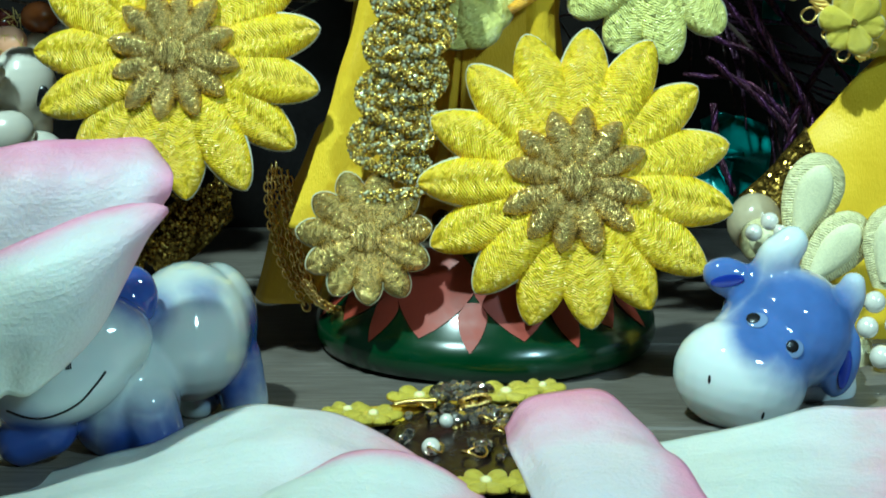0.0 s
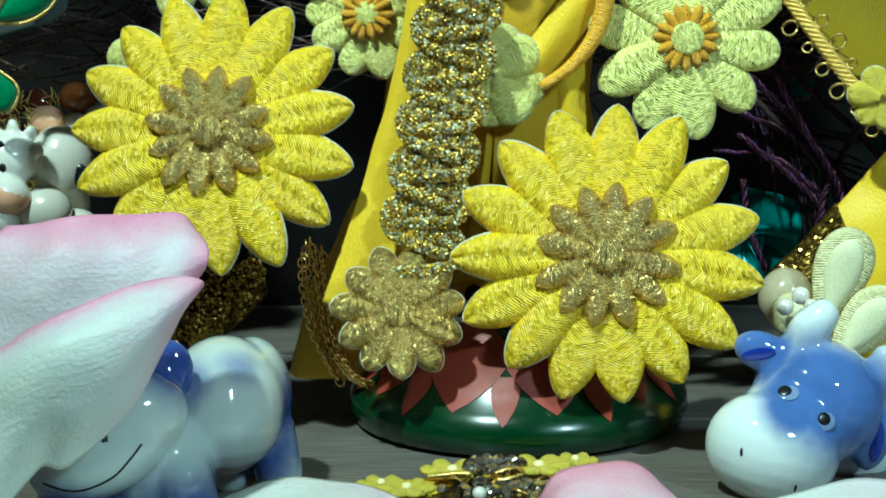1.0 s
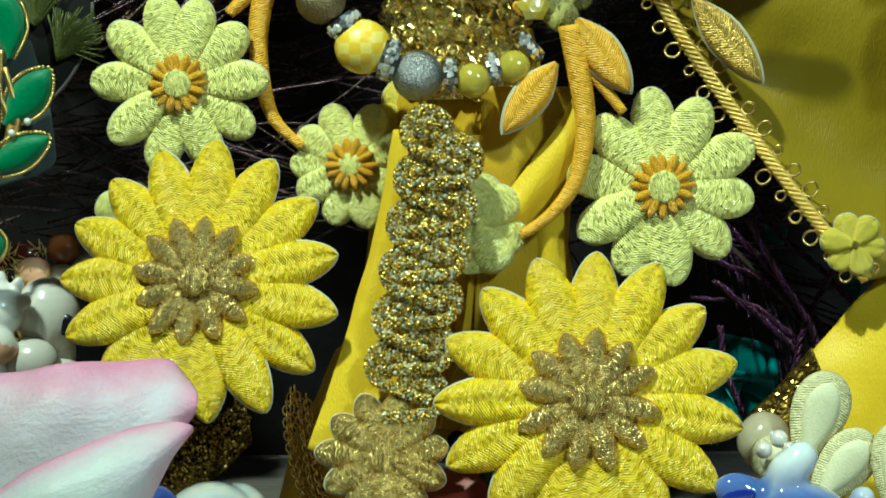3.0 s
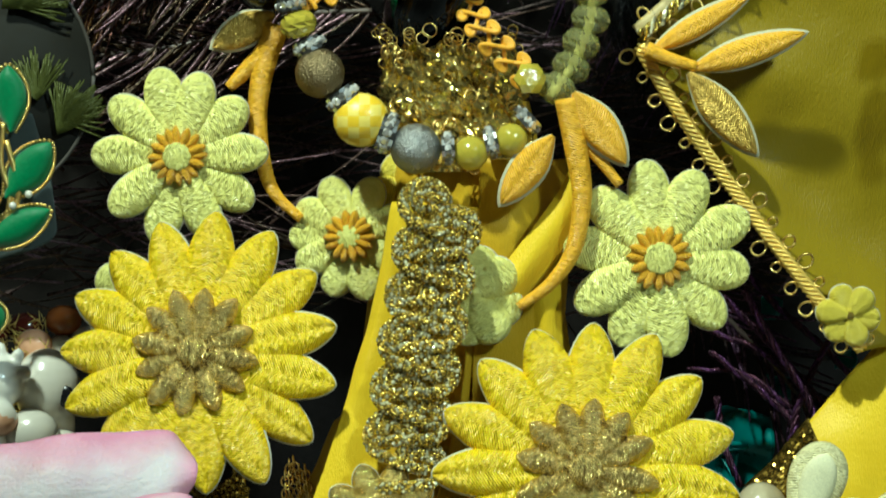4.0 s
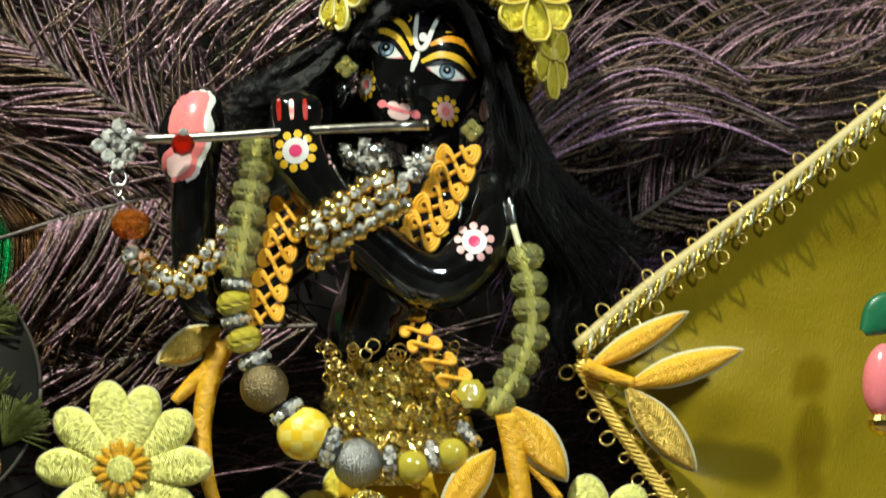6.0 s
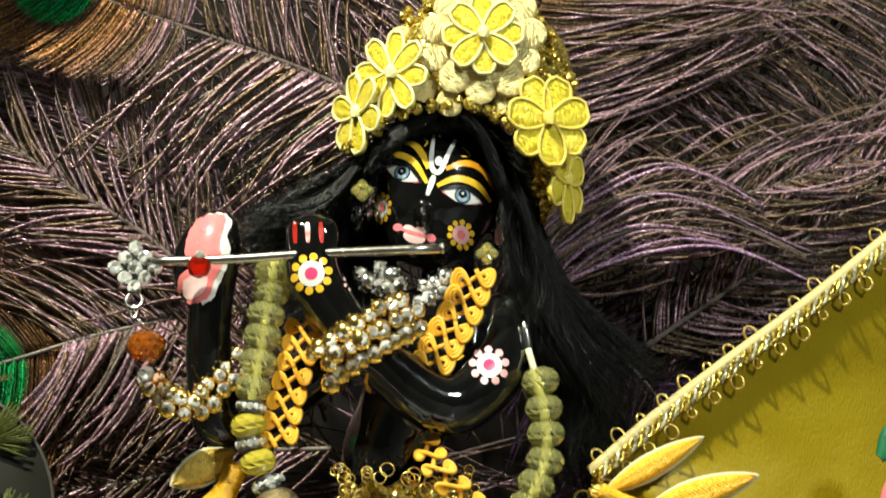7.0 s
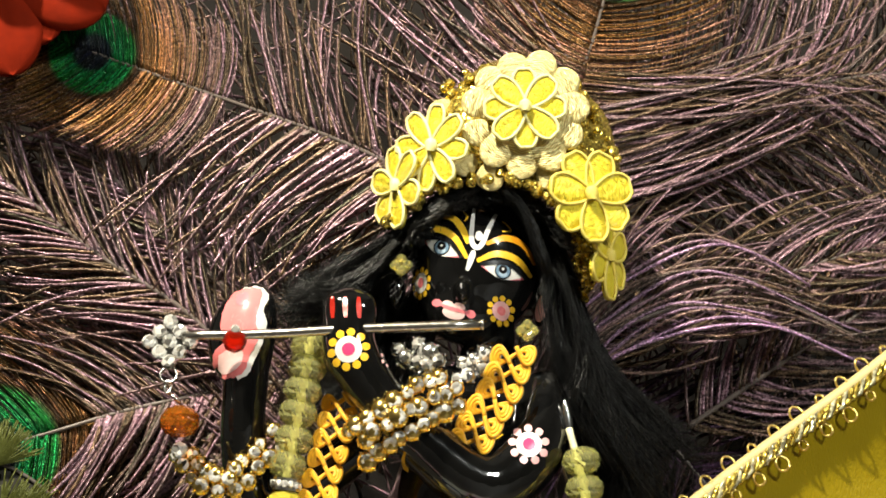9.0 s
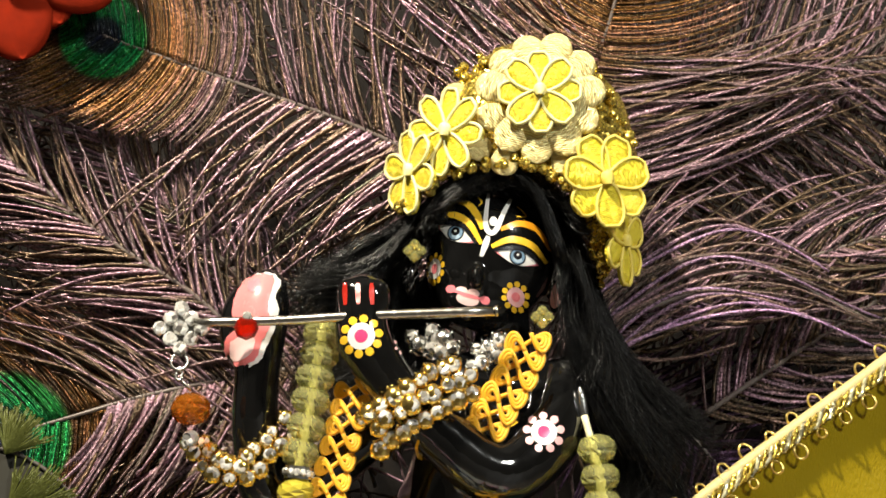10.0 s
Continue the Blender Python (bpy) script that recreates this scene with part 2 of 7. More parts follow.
def petal_skin(name, base, rim=0.0):
    """Lotus petal that turns pink towards its tip (v = 1) and, with rim, along its upper edge (u = 1); soft veins along it."""
    n = Nodes(name)
    uvn = n.add("ShaderNodeTexCoord")
    sep = n.add("ShaderNodeSeparateXYZ")
    n.put(sep.inputs[0], uvn.outputs["UV"])
    veins = n.noise(n.coords("UV", (12, 1.6, 1)), 1.0, 5, 0.6)
    mott = n.noise(n.coords("Object"), 130, 6, 0.62)
    fine = n.noise(n.coords("Object"), 1100, 4)
    along_v = sep.outputs[1]
    if rim:
        along_v = n.maths("MAXIMUM", along_v, n.maths("MULTIPLY_ADD", sep.outputs[0], 1 / rim, 1 - 1 / rim))
    edge = n.maths("ADD", along_v, n.maths("MULTIPLY_ADD", mott, 0.30, -0.15))
    c = n.ramp(edge, [(0.0, base), (0.50, [0.5 * b + 0.40 for b in base]), (0.74, (0.80, 0.68, 0.73)), (0.90, (0.80, 0.40, 0.55)), (1.0, (0.76, 0.24, 0.44))])
    c = n.mix(n.maths("MULTIPLY", n.maths("MULTIPLY", veins, mott), 0.75), c, (0.55, 0.58, 0.46, 1))
    n.set(colour=c, rough=0.42, sss=0.25, spec=0.45)
    n.b.inputs["Subsurface Radius"].default_value = (0.004, 0.003, 0.002)
    n.bump(n.maths("MULTIPLY_ADD", veins, 0.7, n.maths("MULTIPLY_ADD", fine, 0.5, mott)), 0.5, 0.0009)
    return n.m


def spotted(name, base, paint, spots, soft=0.4, rough=0.08):
    """Glazed china: paint laid in soft round washes (centre, radius) on a pale base."""
    n = Nodes(name)
    v = n.coords()
    total = 0.0
    wob = n.noise(v, 90, 4)
    for c, r in spots:
        d = n.add("ShaderNodeVectorMath", operation="DISTANCE")
        n.put(d.inputs[0], v)
        d.inputs[1].default_value = c
        q = n.maths("DIVIDE", d.outputs["Value"], r)
        q = n.maths("MULTIPLY_ADD", wob, 0.5, n.maths("SUBTRACT", q, 0.25))
        m = n.add("ShaderNodeMapRange", interpolation_type="SMOOTHSTEP")
        n.put(m.inputs["Value"], q)
        m.inputs["From Min"].default_value, m.inputs["From Max"].default_value = 1 - soft, 1 + soft
        m.inputs["To Min"].default_value, m.inputs["To Max"].default_value = 1.0, 0.0
        total = n.maths("MAXIMUM", total, m.outputs[0])
    shade = n.mix(wob, rgb(paint, 0.6), rgb(paint, 1.5))
    n.set(colour=n.mix(total, rgb(base), shade), rough=rough, coat=0.5, coat_rough=0.03, sss=0.05)
    return n.m


def barb_skin(name, stops, rx, rz, gloss=0.34):
    """Feather barbs: the colour follows rings round the eye (the object's origin); bronze-violet gloss beyond them."""
    n = Nodes(name)
    v = n.coords("Object", (1 / rx, 1 / rx, 1 / rz))
    ln = n.add("ShaderNodeVectorMath", operation="LENGTH")
    n.put(ln.inputs[0], v)
    d = n.maths("DIVIDE", ln.outputs["Value"], 4.0)
    c = n.ramp(d, stops)
    geo = n.add("ShaderNodeNewGeometry")
    rnd = geo.outputs["Random Per Island"]
    fine = n.noise(n.coords(), 1500, 2, 0.7)
    tint = n.ramp(rnd, [(0.0, (0.30, 0.30, 0.20)), (0.35, (0.78, 0.66, 0.44)), (0.6, (0.80, 0.68, 0.82)), (0.85, (1.60, 1.28, 1.70)), (1.0, (0.34, 0.42, 0.28))])
    c = n.mix(1.0, c, tint, "MULTIPLY")
    c = n.mix(n.maths("MULTIPLY_ADD", fine, 3.2, -1.15), n.mix(1.0, c, (0.30, 0.28, 0.28, 1), "MULTIPLY"), n.mix(1.0, c, (1.95, 1.8, 1.9, 1), "MULTIPLY"))
    n.set(colour=c, rough=gloss, metal=0.65, spec=0.6)
    n.bump(fine, 1.0, 0.0006)
    return n.m


WOOD = wood()
PETAL = petal_skin("lotus_petal_skin", (0.78, 0.80, 0.72))
PETAL_RIM = petal_skin("lotus_petal_rim_skin", (0.78, 0.81, 0.70), 0.5)
PETAL_LILAC = petal_skin("lilac_petal_skin", (0.68, 0.57, 0.66), 1.6)
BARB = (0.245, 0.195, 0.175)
EYE_STOPS = [(0.0, (0.004, 0.005, 0.02)), (0.10, (0.004, 0.012, 0.02)), (0.13, (0.0, 0.22, 0.05)), (0.235, (0.005, 0.28, 0.05)), (0.26, (0.08, 0.04, 0.012)),
             (0.40, (0.26, 0.15, 0.04)), (0.56, (0.28, 0.19, 0.12)), (0.75, BARB), (1.0, BARB)]
BARB_PLAIN = barb_skin("feather_barb_skin", [(0.0, BARB), (1.0, BARB)], 1, 1)
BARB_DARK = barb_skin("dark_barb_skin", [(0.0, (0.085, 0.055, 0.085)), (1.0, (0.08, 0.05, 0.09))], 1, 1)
RACHIS = plain("feather_shaft", (0.13, 0.10, 0.085), 0.4, 0.1, scale=900, bump=0.3)

# ---- builders ----


def thing(name, at, label, category, group=""):
    ob = new(name)
    ob.location = at
    ob.empty_display_size = 0.005
    return tagged(ob, label, category, group)


def origin(ob):
    o = Vector((0, 0, 0))
    while ob:
        o += ob.location
        ob = ob.parent
    return o


def part(name, bm, material, parent, label="", smooth=True, local=False):
    """Links a bmesh as one mesh object under parent; bm is in world places unless local."""
    if not local:
        bmesh.ops.translate(bm, verts=bm.verts, vec=-origin(parent))
    me = bpy.data.meshes.new(name)
    bm.to_mesh(me)
    bm.free()
    me.materials.append(material)
    if smooth:
        me.polygons.foreach_set("use_smooth", [True] * len(me.polygons))
    ob = new(name, me)
    ob.parent = parent
    return tagged(ob, label)


def solid(name, bm, materials, at, label="", category="", kind="", group="", smooth=True):
    """A thing that is one mesh."""
    bmesh.ops.translate(bm, verts=bm.verts, vec=-Vector(at))
    me = bpy.data.meshes.new(name)
    bm.to_mesh(me)
    bm.free()
    for m in materials if isinstance(materials, (list, tuple)) else [materials]:
        me.materials.append(m)
    if smooth:
        me.polygons.foreach_set("use_smooth", [True] * len(me.polygons))
    ob = new(name, me)
    ob.location = at
    return tagged(ob, label, category, group, kind)


def smooth_line(pts, n=8):
    """Catmull-Rom through the points."""
    p = [Vector(q) for q in pts]
    p = [p[0] * 2 - p[1]] + p + [p[-1] * 2 - p[-2]]
    out = []
    for a, b, c, d in zip(p, p[1:], p[2:], p[3:]):
        for i in range(n):
            t = i / n
            out.append(0.5 * ((2 * b) + (c - a) * t + (2 * a - 5 * b + 4 * c - d) * t * t + (3 * b - a - 3 * c + d) * t ** 3))
    return out + [p[-2]]


class Mesh:
    """Plain lists of vertices and faces, quick for thousands of strands."""

    def __init__(self):
        self.v, self.f = [], []

    def tube(self, pts, r0, r1=None, seg=3, close=False):
        r1 = r0 if r1 is None else r1
        n, base = len(pts), len(self.v)
        side = None
        for i, p in enumerate(pts):
            d = pts[(i + 1) % n if close else min(i + 1, n - 1)] - pts[(i - 1) % n if close else max(i - 1, 0)]
            if d.length < 1e-9:
                d = Vector((0, 0, 1))
            d = d.normalized()
            if side is None:
                side = d.cross(Vector((0.3, 1, 0.2))).normalized()
            side = (side - d * side.dot(d)).normalized()
            up = d.cross(side)
            r = r0 + (r1 - r0) * i / (n - 1)
            for k in range(seg):
                a = 2 * math.pi * k / seg
                self.v.append(p + (side * math.cos(a) + up * math.sin(a)) * r)
        for i in range(n if close else n - 1):
            j = (i + 1) % n
            for k in range(seg):
                l = (k + 1) % seg
                self.f.append((base + i * seg + k, base + i * seg + l, base + j * seg + l, base + j * seg + k))
        if not close:
            self.f.append(tuple(base + k for k in reversed(range(seg))))
            self.f.append(tuple(base + (n - 1) * seg + k for k in range(seg)))

    def ball(self, c, r, seg=8, rings=6):
        c, base = Vector(c), len(self.v)
        r = (r, r, r) if isinstance(r, (int, float)) else r
        for i in range(rings + 1):
            a = math.pi * i / rings
            for k in range(seg):
                b = 2 * math.pi * k / seg
                self.v.append(c + Vector((r[0] * math.sin(a) * math.cos(b), r[1] * math.sin(a) * math.sin(b), r[2] * math.cos(a))))
        for i in range(rings):
            for k in range(seg):
                l = (k + 1) % seg
                self.f.append((base + i * seg + k, base + (i + 1) * seg + k, base + (i + 1) * seg + l, base + i * seg + l))

    def bm(self):
        me = bpy.data.meshes.new("tmp")
        me.from_pydata([tuple(v) for v in self.v], [], self.f)
        b = bmesh.new()
        b.from_mesh(me)
        bpy.data.meshes.remove(me)
        return b

    def ob(self, name, material, parent, label="", kind="", smooth=True):
        o = origin(parent)
        me = bpy.data.meshes.new(name)
        me.from_pydata([tuple(v - o) for v in self.v], [], self.f)
        me.materials.append(material)
        if smooth:
            me.polygons.foreach_set("use_smooth", [True] * len(me.polygons))
        ob = new(name, me)
        ob.parent = parent
        return tagged(ob, label, kind=kind)


def tube(pts, r0, r1=None, seg=8, n=8, close=False):
    m = Mesh()
    pts = smooth_line(pts, n) if n > 1 else [Vector(p) for p in pts]
    m.tube(pts, r0, r1, seg, close)
    return m.bm()


def egg(c, r, turn=(0, 0, 0), seg=24):
    bm = bmesh.new()
    bmesh.ops.create_uvsphere(bm, u_segments=seg, v_segments=seg // 2, radius=1)
    m = Matrix.Translation(c) @ Euler([radians(a) for a in turn]).to_matrix().to_4x4() @ Matrix.Diagonal((*(r if isinstance(r, (tuple, list)) else (r, r, r)), 1))
    bmesh.ops.transform(bm, verts=bm.verts, matrix=m)
    return bm


def join(*bms):
    out = bmesh.new()
    for b in bms:
        me = bpy.data.meshes.new("tmp")
        b.to_mesh(me)
        b.free()
        out.from_mesh(me)
        bpy.data.meshes.remove(me)
    return out


def limb(pts, radii, steps=9):
    """A row of overlapping balls along a line with its own radius at each point."""
    out = []
    if len(pts) > 3:
        radii = [v.x for v in smooth_line([(r, 0, 0) for r in radii], 4)]
        pts, steps = smooth_line(pts, 4), 4
    for (a, b), (ra, rb) in zip(zip(pts, pts[1:]), zip(radii, radii[1:])):
        a, b = Vector(a), Vector(b)
        for i in range(steps):
            t = i / (steps - 1)
            out.append(egg(a.lerp(b, t), ra + (rb - ra) * t, seg=16))
    return out


def fuse(bms, voxel, smooth=6):
    """Melts overlapping forms into one skin."""
    bm = join(*bms)
    me = bpy.data.meshes.new("tmp")
    bm.to_mesh(me)
    bm.free()
    ob = new("tmp", me)
    re = ob.modifiers.new("r", "REMESH")
    re.mode, re.voxel_size = "VOXEL", voxel
    sm = ob.modifiers.new("s", "SMOOTH")
    sm.factor, sm.iterations = 0.5, smooth
    done = bpy.data.meshes.new_from_object(ob.evaluated_get(bpy.context.evaluated_depsgraph_get()))
    out = bmesh.new()
    out.from_mesh(done)
    bpy.data.objects.remove(ob)
    bpy.data.meshes.remove(me)
    bpy.data.meshes.remove(done)
    return out


def leaf(length, width, puff, tip=0.9, wide=0.6, nu=10, nv=14, curl=0.0, groove=0.0, root=0.25, back=0.4):
    """A padded petal from the origin along +z in the xz plane, bulging to -y. u across, v along."""
    bm = bmesh.new()
    uvl = bm.loops.layers.uv.new("UVMap")
    front, rear, uvs = [], [], {}
    for j in range(nv + 1):
        v = 1 - (1 - j / nv) ** 1.7
        if v < wide:
            w = root + (1 - root) * math.sin(v / wide * math.pi / 2)
        else:
            w = max(0.0, 1 - ((v - wide) / (1 - wide)) ** 2) ** tip
        w *= width / 2
        fr, re = [], []
        for i in range(nu + 1):
            u = i / nu * 2 - 1
            h = puff * max(0.0, 1 - u * u) ** 0.6 * min(1, 5 * (1 - v) + 0.05) ** 0.5
            h -= groove * puff * math.exp(-(u / 0.22) ** 2)
            y = -h + curl * v * v * length
            z = v * length
            a = bm.verts.new((u * w, y, z))
            b = bm.verts.new((u * w, min(y + back * puff + 0.0002, 0.5 * puff + curl * v * v * length), z))
            uvs[a] = uvs[b] = ((u + 1) / 2, v)
            fr.append(a), re.append(b)
        front.append(fr), rear.append(re)
    for j in range(nv):
        for i in range(nu):
            bm.faces.new((front[j][i], front[j][i + 1], front[j + 1][i + 1], front[j + 1][i]))
            bm.faces.new((rear[j][i + 1], rear[j][i], rear[j + 1][i], rear[j + 1][i + 1]))
        bm.faces.new((front[j][0], front[j + 1][0], rear[j + 1][0], rear[j][0]))
        bm.faces.new((front[j + 1][nu], front[j][nu], rear[j][nu], rear[j + 1][nu]))
    for i in range(nu):
        bm.faces.new((front[nv][i], front[nv][i + 1], rear[nv][i + 1], rear[nv][i]))
    for f in bm.faces:
        for l in f.loops:
            l[uvl].uv = uvs[l.vert]
    return bm


def set_petal(bm, at, angle, lift=0.0, face=(0, 0), roll=0.0, root=0.0):
    """Stands a petal (from leaf) at a place: angle anticlockwise from the right, in a plane tilted by face (pitch, yaw)."""
    m = (Matrix.Translation(at) @ Euler((radians(face[0]), 0, radians(face[1]))).to_matrix().to_4x4() @ Matrix.Rotation(radians(90 - angle), 4, "Y")
         @ Matrix.Translation((0, -lift, root)) @ Matrix.Rotation(radians(roll), 4, "Z"))
    bmesh.ops.transform(bm, verts=bm.verts, matrix=m)
    return bm


def flower(name, at, radius, angles, width, mats, label, category="fabric flower", group="", face=(0, 0), inner=None, disc=0.2, puff=0.0016, tip=0.8, wide=0.62,
           shape=0.0, core=None, root=0.25, inner_puff=1.1):
    """An embroidered flower: petals, a pale felt edge under each, then a centre."""
    ob = thing(name, at, label, category, group)
    rnd = random.Random(name + str(at))
    for k, a in enumerate(angles):
        ln = radius * rnd.uniform(0.95, 1.03)
        bow = rnd.uniform(-0.04, 0.05) + shape
        b = leaf(ln, width * rnd.uniform(0.95, 1.06), puff * rnd.uniform(0.8, 1.15), tip, wide, curl=bow, groove=rnd.uniform(0, 0.35), root=root)
        lift = 0.0006 * (k % 2) + rnd.uniform(0, 0.0003)
        p = part("petal", set_petal(b, at, a, lift, face, rnd.uniform(-4, 4)), mats[0], ob)
        e = leaf(ln + 0.00022, width + 0.00035, 0.0003, tip, wide, nu=6, nv=12, curl=bow, root=root)
        part("felt_edge", set_petal(e, at, a, lift - 0.0004, face), EDGE, p, "pale felt edge")
    if inner:
        count, r2, w2, turn, mat2 = inner
        for k in range(count):
            b = leaf(r2 * rnd.uniform(0.95, 1.05), w2, puff * inner_puff, 0.7, 0.66, nu=8, nv=10, root=0.22)
            part("inner_petal", set_petal(b, at, turn + 360 * k / count + rnd.uniform(-3, 3), puff * (0.5 + inner_puff) + 0.0004 * (k % 2), face), mat2, ob, "gold thread inner petal")
    if core:
        rc, matc = core
        b = egg((0, 0, 0), (rc, puff * 0.55, rc), seg=20)
        uvl = b.loops.layers.uv.verify()
        for f in b.faces:
            for l in f.loops:
                l[uvl].uv = (l.vert.co.z / rc * 0.5 + 0.5, l.vert.co.x / rc * 0.22)
        m = Matrix.Translation(at) @ Euler((radians(face[0]), 0, radians(face[1]))).to_matrix().to_4x4() @ Matrix.Translation((0, -puff * (1.45 + inner_puff if inner else 1.2), 0))
        bmesh.ops.transform(b, verts=b.verts, matrix=m)
        part("centre", b, matc, ob, "embroidered flower centre")
    return ob


def even(start, count):
    return [start - 360 * k / count for k in range(count)]


def patch(rows, thick=0.0006, nu=26, nv=22, ripple=0.0, flip=False):
    """A bent sheet through a small net of points (rows from v = 0 to v = 1), smoothly bent, with thickness."""
    grid = [smooth_line(r, 12) for r in rows]
    cols = [smooth_line([g[i] for g in grid], 10) for i in range(len(grid[0]))]
    bm = bmesh.new()
    uvl = bm.loops.layers.uv.new("UVMap")
    nu, nv = len(cols), len(cols[0])
    front = [[None] * nv for _ in range(nu)]
    pts = [[Vector(c) for c in col] for col in cols]
    nor = [[None] * nv for _ in range(nu)]
    for i in range(nu):
        for j in range(nv):
            du = pts[min(i + 1, nu - 1)][j] - pts[max(i - 1, 0)][j]
            dv = pts[i][min(j + 1, nv - 1)] - pts[i][max(j - 1, 0)]
            nn = du.cross(dv)
            nor[i][j] = nn.normalized() if nn.length > 1e-12 else Vector((0, -1, 0))
    uvs = {}
    sheets = []
    for s in (0, 1):
        sheet = []
        for i in range(nu):
            col = []
            for j in range(nv):
                q = pts[i][j] + nor[i][j] * (ripple * noise.noise(pts[i][j] * 90) - s * thick)
                v = bm.verts.new(q)
                uvs[v] = (i / (nu - 1), j / (nv - 1))
                col.append(v)
            sheet.append(col)
        sheets.append(sheet)
    a, b = sheets
    for i in range(nu - 1):
        for j in range(nv - 1):
            bm.faces.new((a[i][j], a[i + 1][j], a[i + 1][j + 1], a[i][j + 1]))
            bm.faces.new((b[i][j], b[i][j + 1], b[i + 1][j + 1], b[i + 1][j]))
    for i in range(nu - 1):
        for j, o in ((0, 1), (nv - 1, -1)):
            bm.faces.new((a[i][j], b[i][j], b[i + 1][j], a[i + 1][j]))
    for j in range(nv - 1):
        for i in (0, nu - 1):
            bm.faces.new((a[i][j], a[i][j + 1], b[i][j + 1], b[i][j]))
    bmesh.ops.recalc_face_normals(bm, faces=bm.faces)
    for f in bm.faces:
        for l in f.loops:
            l[uvl].uv = uvs[l.vert]
    return bm


def gem(c, r, way=(0, -1, 0), seg=8):
    """A faceted stone: table, crown and pavilion."""
    q = Vector(way).to_track_quat("Z", "Y").to_matrix().to_4x4()
    bm = bmesh.new()
    rings = [(0.55, 0.42), (0.85, 0.25), (1.0, 0.0), (0.5, -0.5)]
    vs = [[bm.verts.new((rr * r * math.cos(2 * math.pi * (k + 0.5 * (i % 2)) / seg), rr * r * math.sin(2 * math.pi * (k + 0.5 * (i % 2)) / seg), h * r)) for k in range(seg)]
          for i, (rr, h) in enumerate(rings)]
    bm.faces.new(vs[0])
    bm.faces.new(list(reversed(vs[-1])))
    for i, (a, b) in enumerate(zip(vs, vs[1:])):
        for k in range(seg):
            l = (k + 1) % seg
            if i % 2 == 0:
                bm.faces.new((a[k], b[k], a[l])), bm.faces.new((a[l], b[k], b[l]))
            else:
                bm.faces.new((a[k], b[k], b[l])), bm.faces.new((a[k], b[l], a[l]))
    bmesh.ops.recalc_face_normals(bm, faces=bm.faces)
    bmesh.ops.transform(bm, verts=bm.verts, matrix=Matrix.Translation(c) @ q)
    return bm


def bead(c, r, way=(0, 0, 1), squash=0.8, seg=10):
    """A faceted rondelle threaded along way."""
    q = Vector(way).to_track_quat("Z", "Y").to_matrix().to_4x4()
    bm = bmesh.new()
    rings = [(0.34, 1.0), (0.72, 0.80), (0.95, 0.38), (1.0, 0.0), (0.95, -0.38), (0.72, -0.80), (0.34, -1.0)]
    vs = []
    for i, (rr, h) in enumerate(rings):
        off = 0.5 * (i % 2)
        vs.append([bm.verts.new((rr * r * math.cos(2 * math.pi * (k + off) / seg), rr * r * math.sin(2 * math.pi * (k + off) / seg), h * r * squash)) for k in range(seg)])
    bm.faces.new(vs[0]), bm.faces.new(list(reversed(vs[-1])))
    for a, b in zip(vs, vs[1:]):
        for k in range(seg):
            l = (k + 1) % seg
            bm.faces.new((a[k], b[k], b[l])), bm.faces.new((a[k], b[l], a[l]))
    bmesh.ops.recalc_face_normals(bm, faces=bm.faces)
    bmesh.ops.transform(bm, verts=bm.verts, matrix=Matrix.Translation(c) @ q)
    return bm


def along(pts, count, n=14):
    """count evenly spaced places with their direction on a smooth line."""
    line = smooth_line(pts, n)
    acc = [0.0]
    for a, b in zip(line, line[1:]):
        acc.append(acc[-1] + (b - a).length)
    out = []
    for k in range(count):
        s = acc[-1] * (k + 0.5) / count
        i = max(j for j in range(len(acc)) if acc[j] <= s)
        i = min(i, len(line) - 2)
        t = (s - acc[i]) / max(1e-9, acc[i + 1] - acc[i])
        out.append((line[i].lerp(line[i + 1], t), (line[i + 1] - line[i]).normalized()))
    return out


# ---- the setting ----


def slab(name, lo, hi, material, kind="structure"):
    bm = bmesh.new()
    bmesh.ops.create_cube(bm, size=1)
    lo, hi = Vector(lo), Vector(hi)
    bmesh.ops.transform(bm, verts=bm.verts, matrix=Matrix.Translation((lo + hi) / 2) @ Matrix.Diagonal((*(hi - lo), 1)))
    return solid(name, bm, material, (0, 0, 0), kind=kind, smooth=False)


shelf = new("shelf")
tagged(shelf, "weathered grey wooden shelf boards", "shelf", kind="structure")
rnd = random.Random(3)
y = -0.75
while y < 0.13:
    d = 0.062
    bm = bmesh.new()
    bmesh.ops.create_cube(bm, size=1)
    bmesh.ops.transform(bm, verts=bm.verts, matrix=Matrix.Translation((0, y + d / 2, -0.009)) @ Matrix.Diagonal((1.4, d - 0.0008, 0.018, 1)))
    bmesh.ops.bevel(bm, geom=bm.edges[:], offset=0.0006, segments=1, affect="EDGES")
    part("board", bm, WOOD, shelf, smooth=False)
    y += d
slab("wall_back", (-0.7, 0.12, -0.8), (0.7, 0.14, 0.9), BACK_CLOTH)
slab("wall_west", (-1.75, -2.2, -0.8), (-1.70, 0.5, 1.6), ROOM)
slab("wall_east", (1.70, -2.2, -0.8), (1.75, 0.5, 1.6), ROOM)
slab("wall_south", (-1.75, -2.25, -0.8), (1.75, -2.20, 1.6), ROOM)
slab("wall_north", (-1.75, 0.5, -0.8), (1.75, 0.55, 1.6), ROOM)
slab("ceiling", (-1.75, -2.25, 1.6), (1.75, 0.55, 1.65), ROOM)
slab("floor", (-1.75, -2.25, -0.85), (1.75, 0.55, -0.8), ROOM)

# ---- lotus stand ----
SX, SY = 0.0095, -0.004
stand = thing("lotus_stand", (SX, SY, 0), "green glazed round stand painted with red lotus petals", "doll stand")


